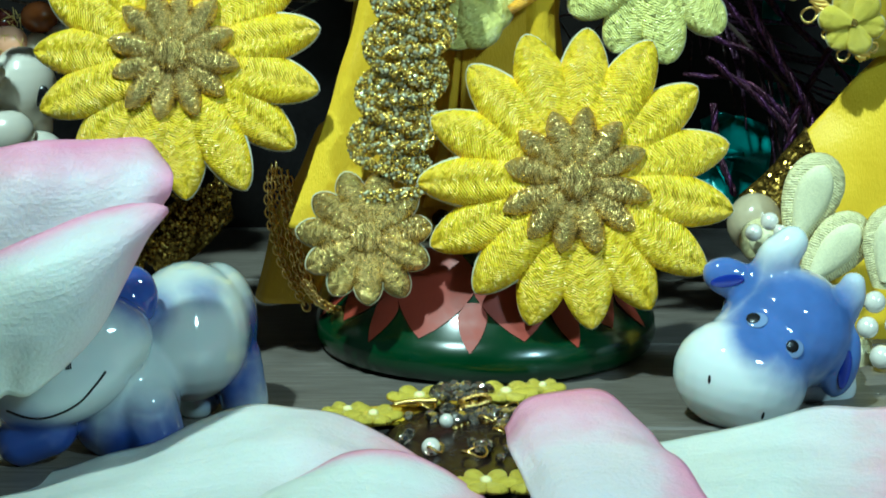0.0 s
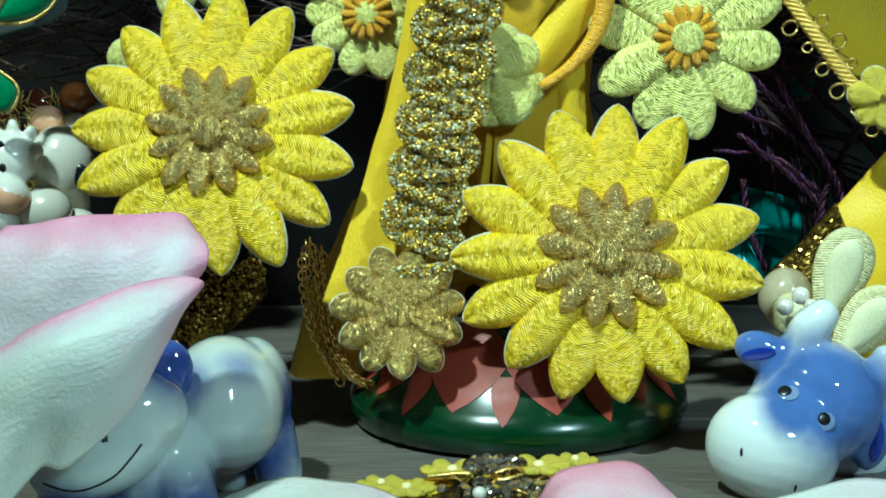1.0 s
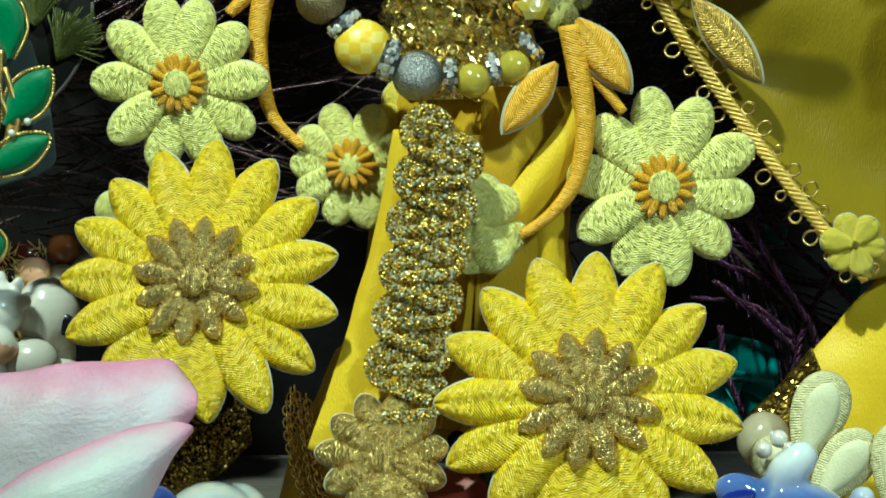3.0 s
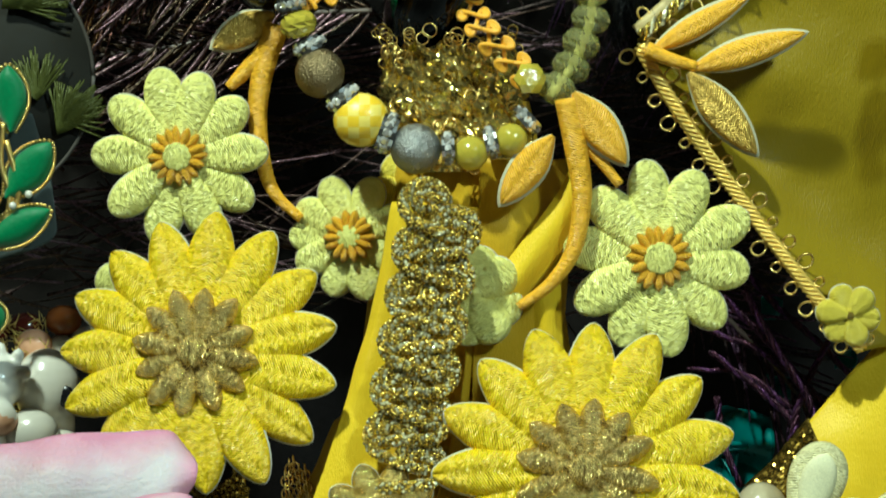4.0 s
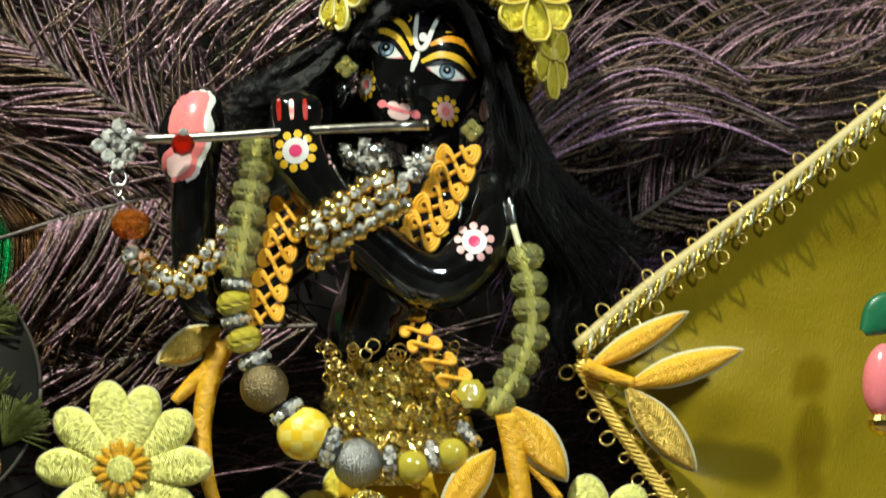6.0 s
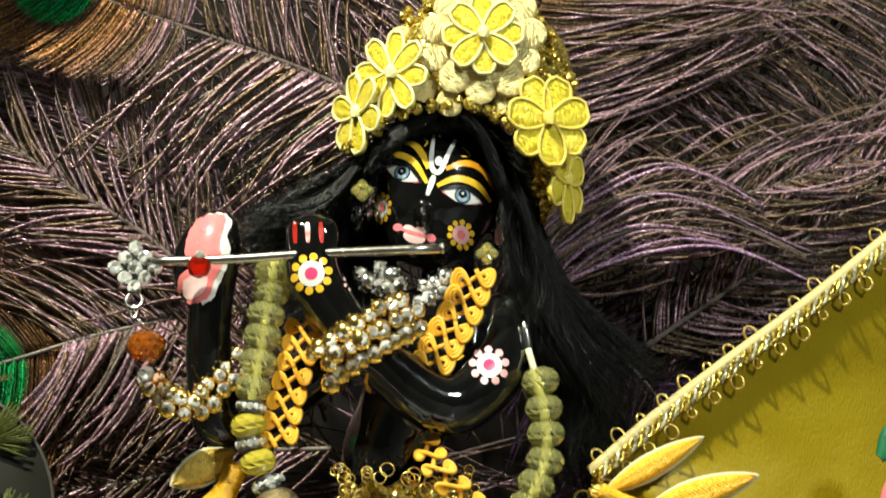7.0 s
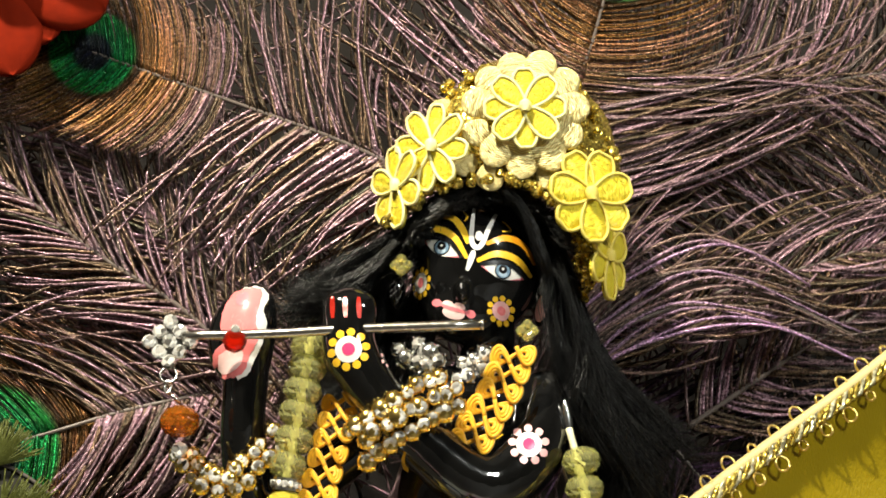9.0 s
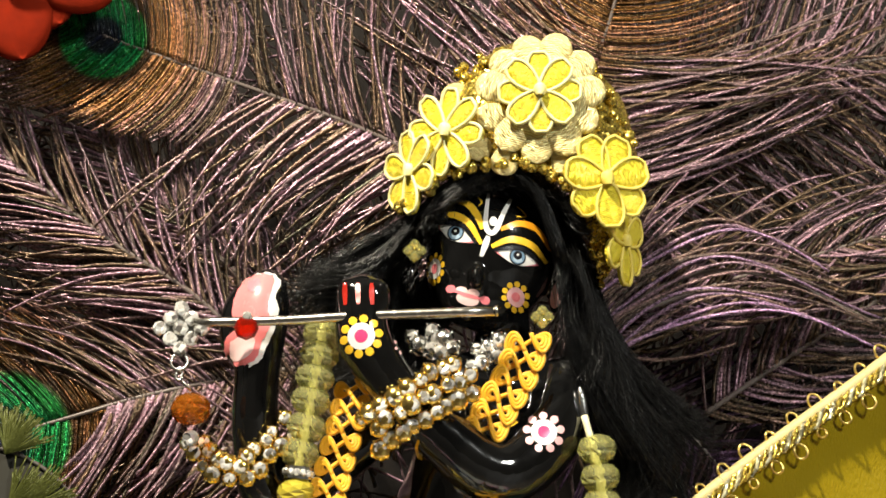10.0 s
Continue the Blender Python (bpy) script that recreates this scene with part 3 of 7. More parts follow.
def turned(profile, c, seg=64):
    bm = bmesh.new()
    vs = [[bm.verts.new((c[0] + r * math.cos(2 * math.pi * k / seg), c[1] + r * math.sin(2 * math.pi * k / seg), c[2] + z)) for k in range(seg)] for r, z in profile]
    for a, b in zip(vs, vs[1:]):
        for k in range(seg):
            bm.faces.new((a[k], a[(k + 1) % seg], b[(k + 1) % seg], b[k]))
    bm.faces.new(list(reversed(vs[0]))), bm.faces.new(vs[-1])
    return bm


DOME = [(0.034, 0.0), (0.0372, 0.0012), (0.0382, 0.004), (0.0378, 0.007), (0.0355, 0.0095), (0.0325, 0.0125), (0.0300, 0.0165), (0.0275, 0.022), (0.0235, 0.027), (0.012, 0.0285), (0.004, 0.0288)]
part("base", turned(DOME, (SX, SY, 0)), GREEN_GLAZE, stand)


def on_dome(a, z):
    for (r0, z0), (r1, z1) in zip(DOME, DOME[1:]):
        if z0 <= z <= z1:
            r = r0 + (r1 - r0) * (z - z0) / (z1 - z0) + 0.0003
            return Vector((SX + r * math.cos(a), SY + r * math.sin(a), z))
    return Vector((SX, SY, z))


def dome_petal(a0, half, z0, z1):
    """A pointed petal painted on the dome, tip downwards."""
    bm = bmesh.new()
    n, m = 8, 10
    rows = []
    for j in range(m + 1):
        v = j / m
        w = half * math.sin(math.pi * min(0.5, v * 0.62)) ** 0.9 * (1 - 0.55 * max(0, v - 0.75) / 0.25)
        rows.append([bm.verts.new(on_dome(a0 + w * (i / n * 2 - 1), z0 + (z1 - z0) * v)) for i in range(n + 1)])
    for a, b in zip(rows, rows[1:]):
        for i in range(n):
            bm.faces.new((a[i], a[i + 1], b[i + 1], b[i]))
    return bm


for k in range(10):
    a = radians(-90 - 6 + 36 * k - 18)
    part("painted_petal", dome_petal(a, 0.36, 0.0095, 0.0262), RED_PAINT_SHADED, stand, "faded red painted petal, darkened for shade")
    part("painted_petal", dome_petal(a + radians(18), 0.10, 0.0075, 0.0165), RED_PAINT_SHADED, stand, "small red painted petal")

# ---- the doll: one mesh ----


def doll_body():
    forms = [
        egg((0.0060, 0, 0.2000), (0.0146, 0.0132, 0.0158), (0, 14, 0)),
        egg((0.0060, -0.0036, 0.2040), (0.0138, 0.0092, 0.0112), (0, 14, 0)),
        egg((0.0039, -0.0045, 0.1905), (0.0092, 0.0078, 0.0074)),
        egg((0.0029, -0.0128, 0.194), (0.0016, 0.0026, 0.0030)),
        egg((0.0215, 0.001, 0.1923), (0.0018, 0.0026, 0.0045), (0, 12, 0)),
        egg((-0.0122, 0.002, 0.1963), (0.0024, 0.0026, 0.0045)),
        egg((0.0042, 0.002, 0.1663), (0.0170, 0.0085, 0.0135)),
        egg((0.0213, 0, 0.1695), (0.0066, 0.0066, 0.0090)),
        egg((-0.0055, 0.003, 0.1394), (0.0102, 0.0085, 0.0160)),
        egg((0.0003, 0.003, 0.1211), (0.0155, 0.0095, 0.0140)),
    ]
    forms += limb([(0.0043, 0.002, 0.1618), (-0.0055, 0.003, 0.14)], [0.0130, 0.0100], 12)
    forms += limb([(0.0094, 0.001, 0.1862), (0.0086, 0.002, 0.1734)], [0.0062, 0.0075])
    forms += limb([(0.0219, -0.001, 0.1719), (0.0185, -0.007, 0.1593), (0.0079, -0.012, 0.151), (-0.0057, -0.016, 0.1601), (-0.0149, -0.019, 0.1694), (-0.0212, -0.02, 0.1791), (-0.0217, -0.018, 0.1878)],
                  [0.0066, 0.0080, 0.0072, 0.0062, 0.0054, 0.0064, 0.0062])
    for x in (-0.0040, 0, 0.0040):
        a = Vector((-0.0216, -0.0205, 0.187))
        forms += limb([a + Vector((x * 1.1, 0, 0)), a + Vector((x, -0.0012, 0.0035))], [0.0019, 0.0016], 5)
    forms += [egg((-0.0466, -0.0125, 0.1832), (0.0072, 0.0056, 0.0104), (0, 8, 0))]
    forms += limb([(-0.0106, 0.003, 0.1694), (-0.0285, -0.002, 0.1535), (-0.0418, -0.006, 0.1466), (-0.0451, -0.011, 0.1588), (-0.045, -0.013, 0.1723), (-0.0445, -0.013, 0.1848), (-0.0435, -0.012, 0.191)],
                  [0.0062, 0.0058, 0.0060, 0.0054, 0.0052, 0.0064, 0.0048])
    for s in (-0.007, 0.009):
        forms += limb([Vector((0.0002, 0.003, 0.1158)) + Vector((s, 0, 0)), (0.0095 + s * 1.1, 0.001, 0.0270)], [0.0085, 0.0062], 14)
        forms.append(egg((0.0095 + s * 1.1, -0.006, 0.0300), (0.0062, 0.011, 0.0036)))
    return fuse(forms, 0.0008, 9)


body = doll_body()
tree = BVHTree.FromBMesh(body)
DOLL_MATS = [BLACK] + [PAINT[k] for k in ("white", "pink", "rose", "red", "yellow", "amber", "blue", "ink", "magenta", "sky", "blush", "palm")]
SLOT = dict(white=1, pink=2, rose=3, red=4, yellow=5, amber=6, blue=7, ink=8, magenta=9, sky=10, blush=11, palm=12)


def on_skin(x, z, lift):
    hit, nor, _, _ = tree.ray_cast(Vector((x, -0.3, z)), Vector((0, 1, 0)))
    return hit + nor * lift if hit else None


def spot(c, rx, rz, colour, turn=0, lift=0.00012, rings=4, seg=16, almond=0.0):
    """A painted round or almond mark on the glaze."""
    ca, sa = math.cos(radians(turn)), math.sin(radians(turn))
    mid = on_skin(c[0], c[2], lift)
    if not mid:
        return
    prev, first = None, body.verts.new(mid)
    for i in range(1, rings + 1):
        ring = []
        for k in range(seg):
            a = 2 * math.pi * k / seg
            u, w = math.cos(a) * rx * i / rings, math.sin(a) * rz * i / rings
            w *= max(0.0, 1 - almond * (math.cos(a)) ** 2)
            p = on_skin(c[0] + u * ca - w * sa, c[2] + u * sa + w * ca, lift)
            ring.append(body.verts.new(p if p else mid))
        for k in range(seg):
            l = (k + 1) % seg
            f = body.faces.new((first, ring[k], ring[l])) if prev is None else body.faces.new((prev[k], ring[k], ring[l], prev[l]))
            f.material_index, f.smooth = SLOT[colour], True
        prev = ring


def stroke(pts, w0, w1, colour, lift=0.00016):
    """A painted line on the glaze, widest in the middle (w1)."""
    line = smooth_line(pts, 8)
    prev = None
    for i, p in enumerate(line):
        d = (line[min(i + 1, len(line) - 1)] - line[max(i - 1, 0)])
        n = Vector((-d.z, 0, d.x)).normalized()
        w = w0 + (w1 - w0) * math.sin(math.pi * i / (len(line) - 1))
        q = [on_skin(p.x + n.x * w * s, p.z + n.z * w * s, lift) for s in (-1, 0, 1)]
        if None in q:
            prev = None
            continue
        q = [body.verts.new(v) for v in q]
        if prev:
            for a, b, c, e in ((prev[0], prev[1], q[1], q[0]), (prev[1], prev[2], q[2], q[1])):
                f = body.faces.new((a, b, c, e))
                f.material_index, f.smooth = SLOT[colour], True
        prev = q


def rosette(c, r, inner, centre, petals, count=10, turn=0, squash=1.0):
    for k in range(count):
        a = 2 * math.pi * k / count + 0.2
        spot((c[0] + math.cos(a) * r * 0.80 * squash, 0, c[2] + math.sin(a) * r * 0.80), r * 0.20 * squash, r * 0.20, petals, lift=0.0001, rings=2, seg=10)
    spot(c, r * 0.62 * squash, r * 0.62, inner, lift=0.00015)
    spot(c, r * 0.30 * squash, r * 0.30, centre, lift=0.0002, rings=2)


# eyes, brows, forehead mark, lips
for c, rx, turn, lid in (((-0.0016, -0.012, 0.2042), 0.0046, -29, 0.0021), ((0.0121, -0.012, 0.1988), 0.0049, -12, 0.0021)):
    ca, sa = math.cos(radians(turn)), math.sin(radians(turn))
    spot(c, rx * 1.05, 0.0016, "pink", turn, 0.00010, almond=0.70)
    spot((c[0] - 0.0001, 0, c[2] + 0.0001), rx * 0.90, 0.0018, "white", turn, 0.00014, almond=0.66)
    d = (c[0] - 0.0001, c[1], c[2] + 0.0002)
    spot(d, 0.00185, 0.00185, "ink", 0, 0.00018)
    spot(d, 0.00158, 0.00158, "blue", 0, 0.00021)
    spot((d[0], 0, d[2] - 0.0006), 0.0010, 0.0007, "sky", turn, 0.00023, rings=2)
    spot((d[0], 0, d[2] + 0.0003), 0.00095, 0.00095, "ink", 0, 0.00025)
    spot((d[0], 0, d[2] + 0.0004), 0.00028, 0.00028, "white", 0, 0.00029, rings=2)
    stroke([(c[0] + u * rx * ca - w * sa, 0, c[2] + u * rx * sa + w * ca) for u, w in ((-1.12, 0.0002), (-0.5, 0.0015), (0.1, lid), (0.65, 0.0012), (1.1, -0.0002))], 0.0003, 0.00055, "ink", 0.00031)
for pts, w, colour in (([(-0.0060, -0.013, 0.2076), (-0.0030, -0.013, 0.2088), (0.0010, -0.013, 0.2066), (0.0040, -0.013, 0.2016)], 0.00078, "yellow"), ([(-0.0016, -0.013, 0.2118), (0.0010, -0.013, 0.2110), (0.0030, -0.013, 0.2082), (0.0042, -0.013, 0.2050)], 0.00080, "yellow"),
                       ([(0.0062, -0.013, 0.2010), (0.0106, -0.013, 0.2028), (0.0152, -0.013, 0.2018), (0.0186, -0.013, 0.1985)], 0.00082, "yellow"), ([(0.0082, -0.013, 0.2050), (0.0125, -0.013, 0.2066), (0.0165, -0.013, 0.2055), (0.0194, -0.013, 0.2016)], 0.00078, "amber"),
                       ([(0.0056, -0.013, 0.2142), (0.0052, -0.013, 0.2108), (0.0049, -0.013, 0.2072), (0.0051, -0.013, 0.2052), (0.0061, -0.013, 0.2041), (0.0073, -0.013, 0.2050), (0.0086, -0.013, 0.2082), (0.0098, -0.013, 0.2110), (0.0110, -0.013, 0.2136)], 0.00062, "white"),
                       ([(0.0055, -0.014, 0.2034), (0.0050, -0.014, 0.2018), (0.0040, -0.014, 0.1988)], 0.00070, "white"),
                       ([(-0.0091, -0.018, 0.1574), (-0.0095, -0.018, 0.1556), (-0.0085, -0.018, 0.1543)], 0.0004, "yellow"), ([(0.0123, -0.018, 0.1623), (0.0108, -0.018, 0.1615), (0.0097, -0.018, 0.162)], 0.0005, "yellow"),
                       ([(0.0118, -0.012, 0.2108), (0.0130, -0.012, 0.2098), (0.0138, -0.012, 0.2085), (0.0118, -0.012, 0.2082)], 0.00022, "yellow"), ([(0.0032, -0.012, 0.2128), (0.0040, -0.012, 0.2115), (0.0033, -0.012, 0.2105)], 0.00022, "yellow")):
    stroke(pts, w * 0.55, w, colour)
spot((0.0066, 0, 0.2068), 0.0009, 0.0011, "white", 0, 0.00016, rings=2)
spot((0.0011, -0.014, 0.1894), 0.0026, 0.0014, "blush", -16, 0.00012)
for c in ((-0.0002, -0.014, 0.1913), (0.0023, -0.014, 0.1906)):
    spot(c, 0.0014, 0.0009, "blush", -16, 0.00014, rings=3)
stroke([(-0.0020, 0, 0.1915), (0.0002, 0, 0.1905), (0.0022, 0, 0.1899), (0.0042, 0, 0.1893)], 0.0003, 0.0004, "pink", 0.00020)
for c in ((-0.0026, -0.014, 0.1919), (0.0049, -0.014, 0.1891)):
    spot(c, 0.0011, 0.0009, "pink", -20, 0.0002, rings=2)
rosette((-0.0063, -0.01, 0.1970), 0.0036, "white", "pink", "yellow", squash=0.62)
rosette((0.0117, -0.012, 0.1904), 0.0033, "rose", "pink", "yellow")
rosette((-0.0216, -0.024, 0.1789), 0.0047, "white", "magenta", "yellow")
rosette((0.0179, -0.014, 0.1598), 0.0046, "white", "magenta", "rose", 9)
rosette((-0.0133, -0.008, 0.1778), 0.0022, "white", "pink", "rose", 7, squash=0.7)
spot((0.0213, 0, 0.1924), 0.0013, 0.0032, "rose", -12)
for x in (619, 642, 666):
    stroke([tuple(v) for v in (Vector((-0.1007, -0.021, 0.1908)) + Vector(((x) * 0.0001215, 0, 0)), Vector((-0.1006, -0.021, 0.1886)) + Vector((x * 0.0001215, 0, 0)), Vector((-0.1004, -0.021, 0.1859)) + Vector((x * 0.0001215, 0, 0)))], 0.00035, 0.00055, "red")
# pink palm with a ragged pale rim
def blot(outline, colour, lift):
    """A painted patch with a ragged outline, laid on the glaze in rings round its middle."""
    edge = smooth_line([(x, 0, z) for x, z in outline + outline[:1]], 5)[:-1]
    mid = sum(edge, Vector()) / len(edge)
    prev, first = None, body.verts.new(on_skin(mid.x, mid.z, lift))
    for i in range(1, 9):
        ring = []
        for k, p in enumerate(edge):
            q = mid.lerp(p, i / 8 * (1 + 0.02 * math.sin(k * 2.3) * (i == 8)))
            h = on_skin(q.x, q.z, lift)
            ring.append(body.verts.new(h if h else (prev[k].co if prev else first.co)))
        for k in range(len(ring)):
            l = (k + 1) % len(ring)
            f = body.faces.new((first, ring[k], ring[l])) if prev is None else body.faces.new((prev[k], ring[k], ring[l], prev[l]))
            f.material_index, f.smooth = SLOT[colour], True
        prev = ring


blot([(-0.0459, 0.1938), (-0.0421, 0.1941), (-0.0401, 0.1919), (-0.0410, 0.1887), (-0.0402, 0.1856), (-0.0410, 0.1812), (-0.0429, 0.1766), (-0.0438, 0.1744), (-0.0465, 0.1733), (-0.0477, 0.1793), (-0.0469, 0.1868)], "white", 0.00010)
blot([(-0.0481, 0.1928), (-0.0444, 0.1938), (-0.0416, 0.1931), (-0.0420, 0.1893), (-0.0424, 0.1862), (-0.0420, 0.1818), (-0.0437, 0.1781), (-0.0447, 0.1748), (-0.0477, 0.1733), (-0.0509, 0.1740), (-0.0520, 0.1770), (-0.0514, 0.1797), (-0.0492, 0.1810), (-0.0503, 0.1842), (-0.0499, 0.1886)], "palm", 0.00018)
blot([(-0.0471, 0.1920), (-0.0448, 0.1926), (-0.0443, 0.1906), (-0.0455, 0.1893), (-0.0470, 0.1900)], "pink", 0.00026)
blot([(-0.0506, 0.1785), (-0.0479, 0.1798), (-0.0452, 0.1793), (-0.0456, 0.1762), (-0.0484, 0.1743), (-0.0505, 0.1753)], "blush", 0.00024)
solid("figurine", body, DOLL_MATS, (0.0095, -0.004, 0.0285), "black glazed figurine with painted markings on lotus stand", "figurine")

# ---- hair ----
hair = thing("doll_wig", (0.0078, 0.006, 0.2094), "long wavy black fibre wig on the figurine", "wig")
part("cap", egg((0.0078, 0.0042, 0.2057), (0.0158, 0.0138, 0.0170), (0, 14, 0)), HAIR, hair)
rnd = random.Random(11)
strands = Mesh()


def lock(guides, count, wob, r=0.00013):
    """Strands spread between guide lines."""
    lines = [smooth_line(g, 5) for g in guides]
    for _ in range(count):
        s = rnd.random() * (len(lines) - 1)
        i = min(int(s), len(lines) - 2)
        f = s - i
        n = min(len(lines[i]), len(lines[i + 1]))
        ph, am = rnd.random() * 6.3, rnd.uniform(0.2, 1) * wob
        dy = rnd.uniform(-0.003, 0.004)
        cut = rnd.randint(max(4, n - 5), n)
        pts = []
        for k in range(cut):
            p = lines[i][k].lerp(lines[i + 1][k], f)
            q = k / n
            pts.append(p + Vector((math.sin(ph + 9 * q) * am * q, dy + math.cos(ph * 2 + 7 * q) * am * q, math.cos(ph + 11 * q) * am * q)))
        strands.tube(pts, r, r * 0.5)


lock([[(0.0075, -0.004, 0.2205), (-0.0002, -0.008, 0.2183), (-0.0078, -0.006, 0.2121), (-0.0166, -0.006, 0.2042), (-0.028, -0.006, 0.1976), (-0.0381, -0.006, 0.1949)], [(0.0049, -0.004, 0.2192), (-0.004, -0.004, 0.2152), (-0.0103, -0.004, 0.2072), (-0.0179, -0.004, 0.2019), (-0.0293, -0.004, 0.194), (-0.0406, -0.004, 0.1881)],
      [(-0.0028, 0, 0.2173), (-0.0092, 0, 0.2107), (-0.0129, 0, 0.204), (-0.0206, 0, 0.1974), (-0.0281, 0, 0.1895), (-0.0369, 0, 0.1816)], [(-0.0079, 0.004, 0.2088), (-0.0117, 0.004, 0.2021), (-0.0168, 0.004, 0.1955), (-0.0231, 0.004, 0.1875), (-0.0294, 0.004, 0.1797), (-0.0383, 0.004, 0.1744)], [(-0.0079, 0.006, 0.2052), (-0.013, 0.006, 0.1959), (-0.0167, 0.006, 0.1879), (-0.0217, 0.006, 0.1774), (-0.0306, 0.006, 0.1695), (-0.0396, 0.006, 0.1655)]], 1700, 0.0042, 0.00011)
lock([[(0.0074, -0.009, 0.2194), (0.0138, -0.009, 0.2182), (0.0198, -0.004, 0.2115), (0.023, -0.004, 0.2011), (0.0243, -0.004, 0.1895), (0.0243, -0.004, 0.1767), (0.0281, -0.004, 0.1615), (0.0306, -0.004, 0.1491)], [(0.014, -0.002, 0.2211), (0.0218, -0.002, 0.2145), (0.025, -0.002, 0.2028), (0.0269, -0.002, 0.1898), (0.0307, -0.002, 0.177), (0.037, -0.002, 0.1644), (0.0445, -0.002, 0.1531)],
      [(0.018, 0.002, 0.2207), (0.0239, 0.002, 0.2114), (0.0272, 0.002, 0.2009), (0.031, 0.002, 0.1879), (0.0374, 0.002, 0.1789), (0.0476, 0.002, 0.17), (0.0578, 0.002, 0.165)], [(0.0208, 0.006, 0.2162), (0.0248, 0.006, 0.2069), (0.0274, 0.006, 0.1963), (0.0326, 0.006, 0.1845), (0.039, 0.006, 0.1716), (0.0428, 0.006, 0.1575), (0.0453, 0.006, 0.141)],
      [(0.0216, 0.008, 0.2099), (0.0243, 0.008, 0.1993), (0.0262, 0.008, 0.1861), (0.0288, 0.008, 0.1717), (0.0327, 0.008, 0.1562), (0.0352, 0.008, 0.141), (0.0377, 0.008, 0.1271)]], 3000, 0.0075, 0.00011)
lock([[(0.0099, -0.01, 0.2203), (0.0048, -0.012, 0.2187), (-0.0008, -0.012, 0.2154), (-0.0064, -0.012, 0.2106), (-0.0095, -0.012, 0.2057)], [(0.0099, -0.01, 0.2203), (0.0061, -0.0125, 0.2167), (0.0011, -0.0125, 0.2141), (-0.0039, -0.0125, 0.2108), (-0.0074, -0.0125, 0.2069)]], 420, 0.0014)
lock([[(0.0074, -0.01, 0.2202), (0.0124, -0.012, 0.2182), (0.0169, -0.012, 0.2137), (0.0207, -0.012, 0.206), (0.0226, -0.012, 0.1984)], [(0.0074, -0.01, 0.2202), (0.0118, -0.0125, 0.2161), (0.0156, -0.0125, 0.2123), (0.0185, -0.0125, 0.2059), (0.0207, -0.0125, 0.1995)]], 460, 0.0014)
lock([[(0.0040, 0.008, 0.2000), (-0.0060, 0.008, 0.1920), (-0.0120, 0.008, 0.1820), (-0.0150, 0.008, 0.1720)], [(0.0060, 0.010, 0.1960), (-0.0030, 0.010, 0.1880), (-0.0080, 0.010, 0.1780), (-0.0100, 0.010, 0.1680)], [(-0.0060, 0.012, 0.2000), (-0.0150, 0.012, 0.1920), (-0.0230, 0.012, 0.1820), (-0.0290, 0.012, 0.1700)]], 900, 0.003)
lock([[(0.0272, 0.006, 0.1871), (0.031, 0.006, 0.1711), (0.0349, 0.006, 0.1578), (0.04, 0.006, 0.1445), (0.0412, 0.006, 0.1339)], [(0.0328, 0.01, 0.1876), (0.0406, 0.01, 0.1688), (0.0472, 0.01, 0.1567), (0.0511, 0.01, 0.1474), (0.0523, 0.01, 0.138)], [(0.0275, 0.014, 0.1747), (0.0354, 0.014, 0.1571), (0.0393, 0.014, 0.1423), (0.0432, 0.014, 0.1289), (0.0404, 0.014, 0.1155)]], 600, 0.003)
for i in range(260):
    a = rnd.uniform(-0.3, math.pi + 0.3)
    p = Vector((0.0077, 0, 0.2043)) + Vector((math.cos(a) * 0.0150, rnd.uniform(-0.010, 0.004), math.sin(a) * 0.0165))
    q = [p]
    d = Vector((math.cos(a), rnd.uniform(-0.4, 0.2), math.sin(a) - 0.6))
    for k in range(7):
        d = d + Vector((rnd.uniform(-1, 1), rnd.uniform(-0.6, 0.6), rnd.uniform(-1, 0.6))) * 0.55
        q.append(q[-1] + d.normalized() * 0.0016)
    strands.tube(q, 0.00009, 0.00005)
for i in range(700):
    a = rnd.uniform(0.15, math.pi - 0.15)
    p = Vector((0.0076, -0.004, 0.2042)) + Vector((math.cos(a) * 0.0148 + 0.002, -rnd.uniform(0.004, 0.0095), math.sin(a) * rnd.uniform(0.0125, 0.0155)))
    ph, sp, rr = rnd.random() * 6.3, rnd.uniform(0.8, 1.3), rnd.uniform(0.0007, 0.0016)
    drift = Vector((math.cos(a) * 0.0022, -0.0004, -0.0012))
    strands.tube([p + drift * (k / 4) + Vector((math.cos(ph + k * sp) * rr, math.sin(ph + k * sp) * rr * 0.5, math.sin(ph + k * sp) * rr)) for k in range(9)], 0.00011, 0.00007)
strands.ob("strand", HAIR, hair, kind="stuff")

# ---- dress ----
dress = thing("doll_dress", (-0.0082, 0, 0.0485), "yellow satin doll skirt with gold foil waist", "doll dress")


def skirt():
    bm = bmesh.new()
    top, low = Vector((0.0022, 0.002, 0.121)), Vector((0.0021, 0, 0.0075))
    seg, rings = 160, 26
    vs = []
    for j in range(rings + 1):
        v = j / rings
        c = top.lerp(low, v)
        row = []
        for k in range(seg):
            a = 2 * math.pi * k / seg
            fold = 1 + (0.03 + 0.11 * v) * math.sin(9 * a + 1.5 * math.sin(3 * a)) + 0.03 * v * math.sin(23 * a)
            rx, ry = (0.0150 + 0.0130 * v ** 0.8) * fold, (0.0110 + 0.0060 * v) * fold
            row.append(bm.verts.new((c.x + rx * math.cos(a), c.y + ry * math.sin(a), c.z)))
        vs.append(row)
    for a, b in zip(vs, vs[1:]):
        for k in range(seg):
            bm.faces.new((a[k], b[k], b[(k + 1) % seg], a[(k + 1) % seg]))
    return bm


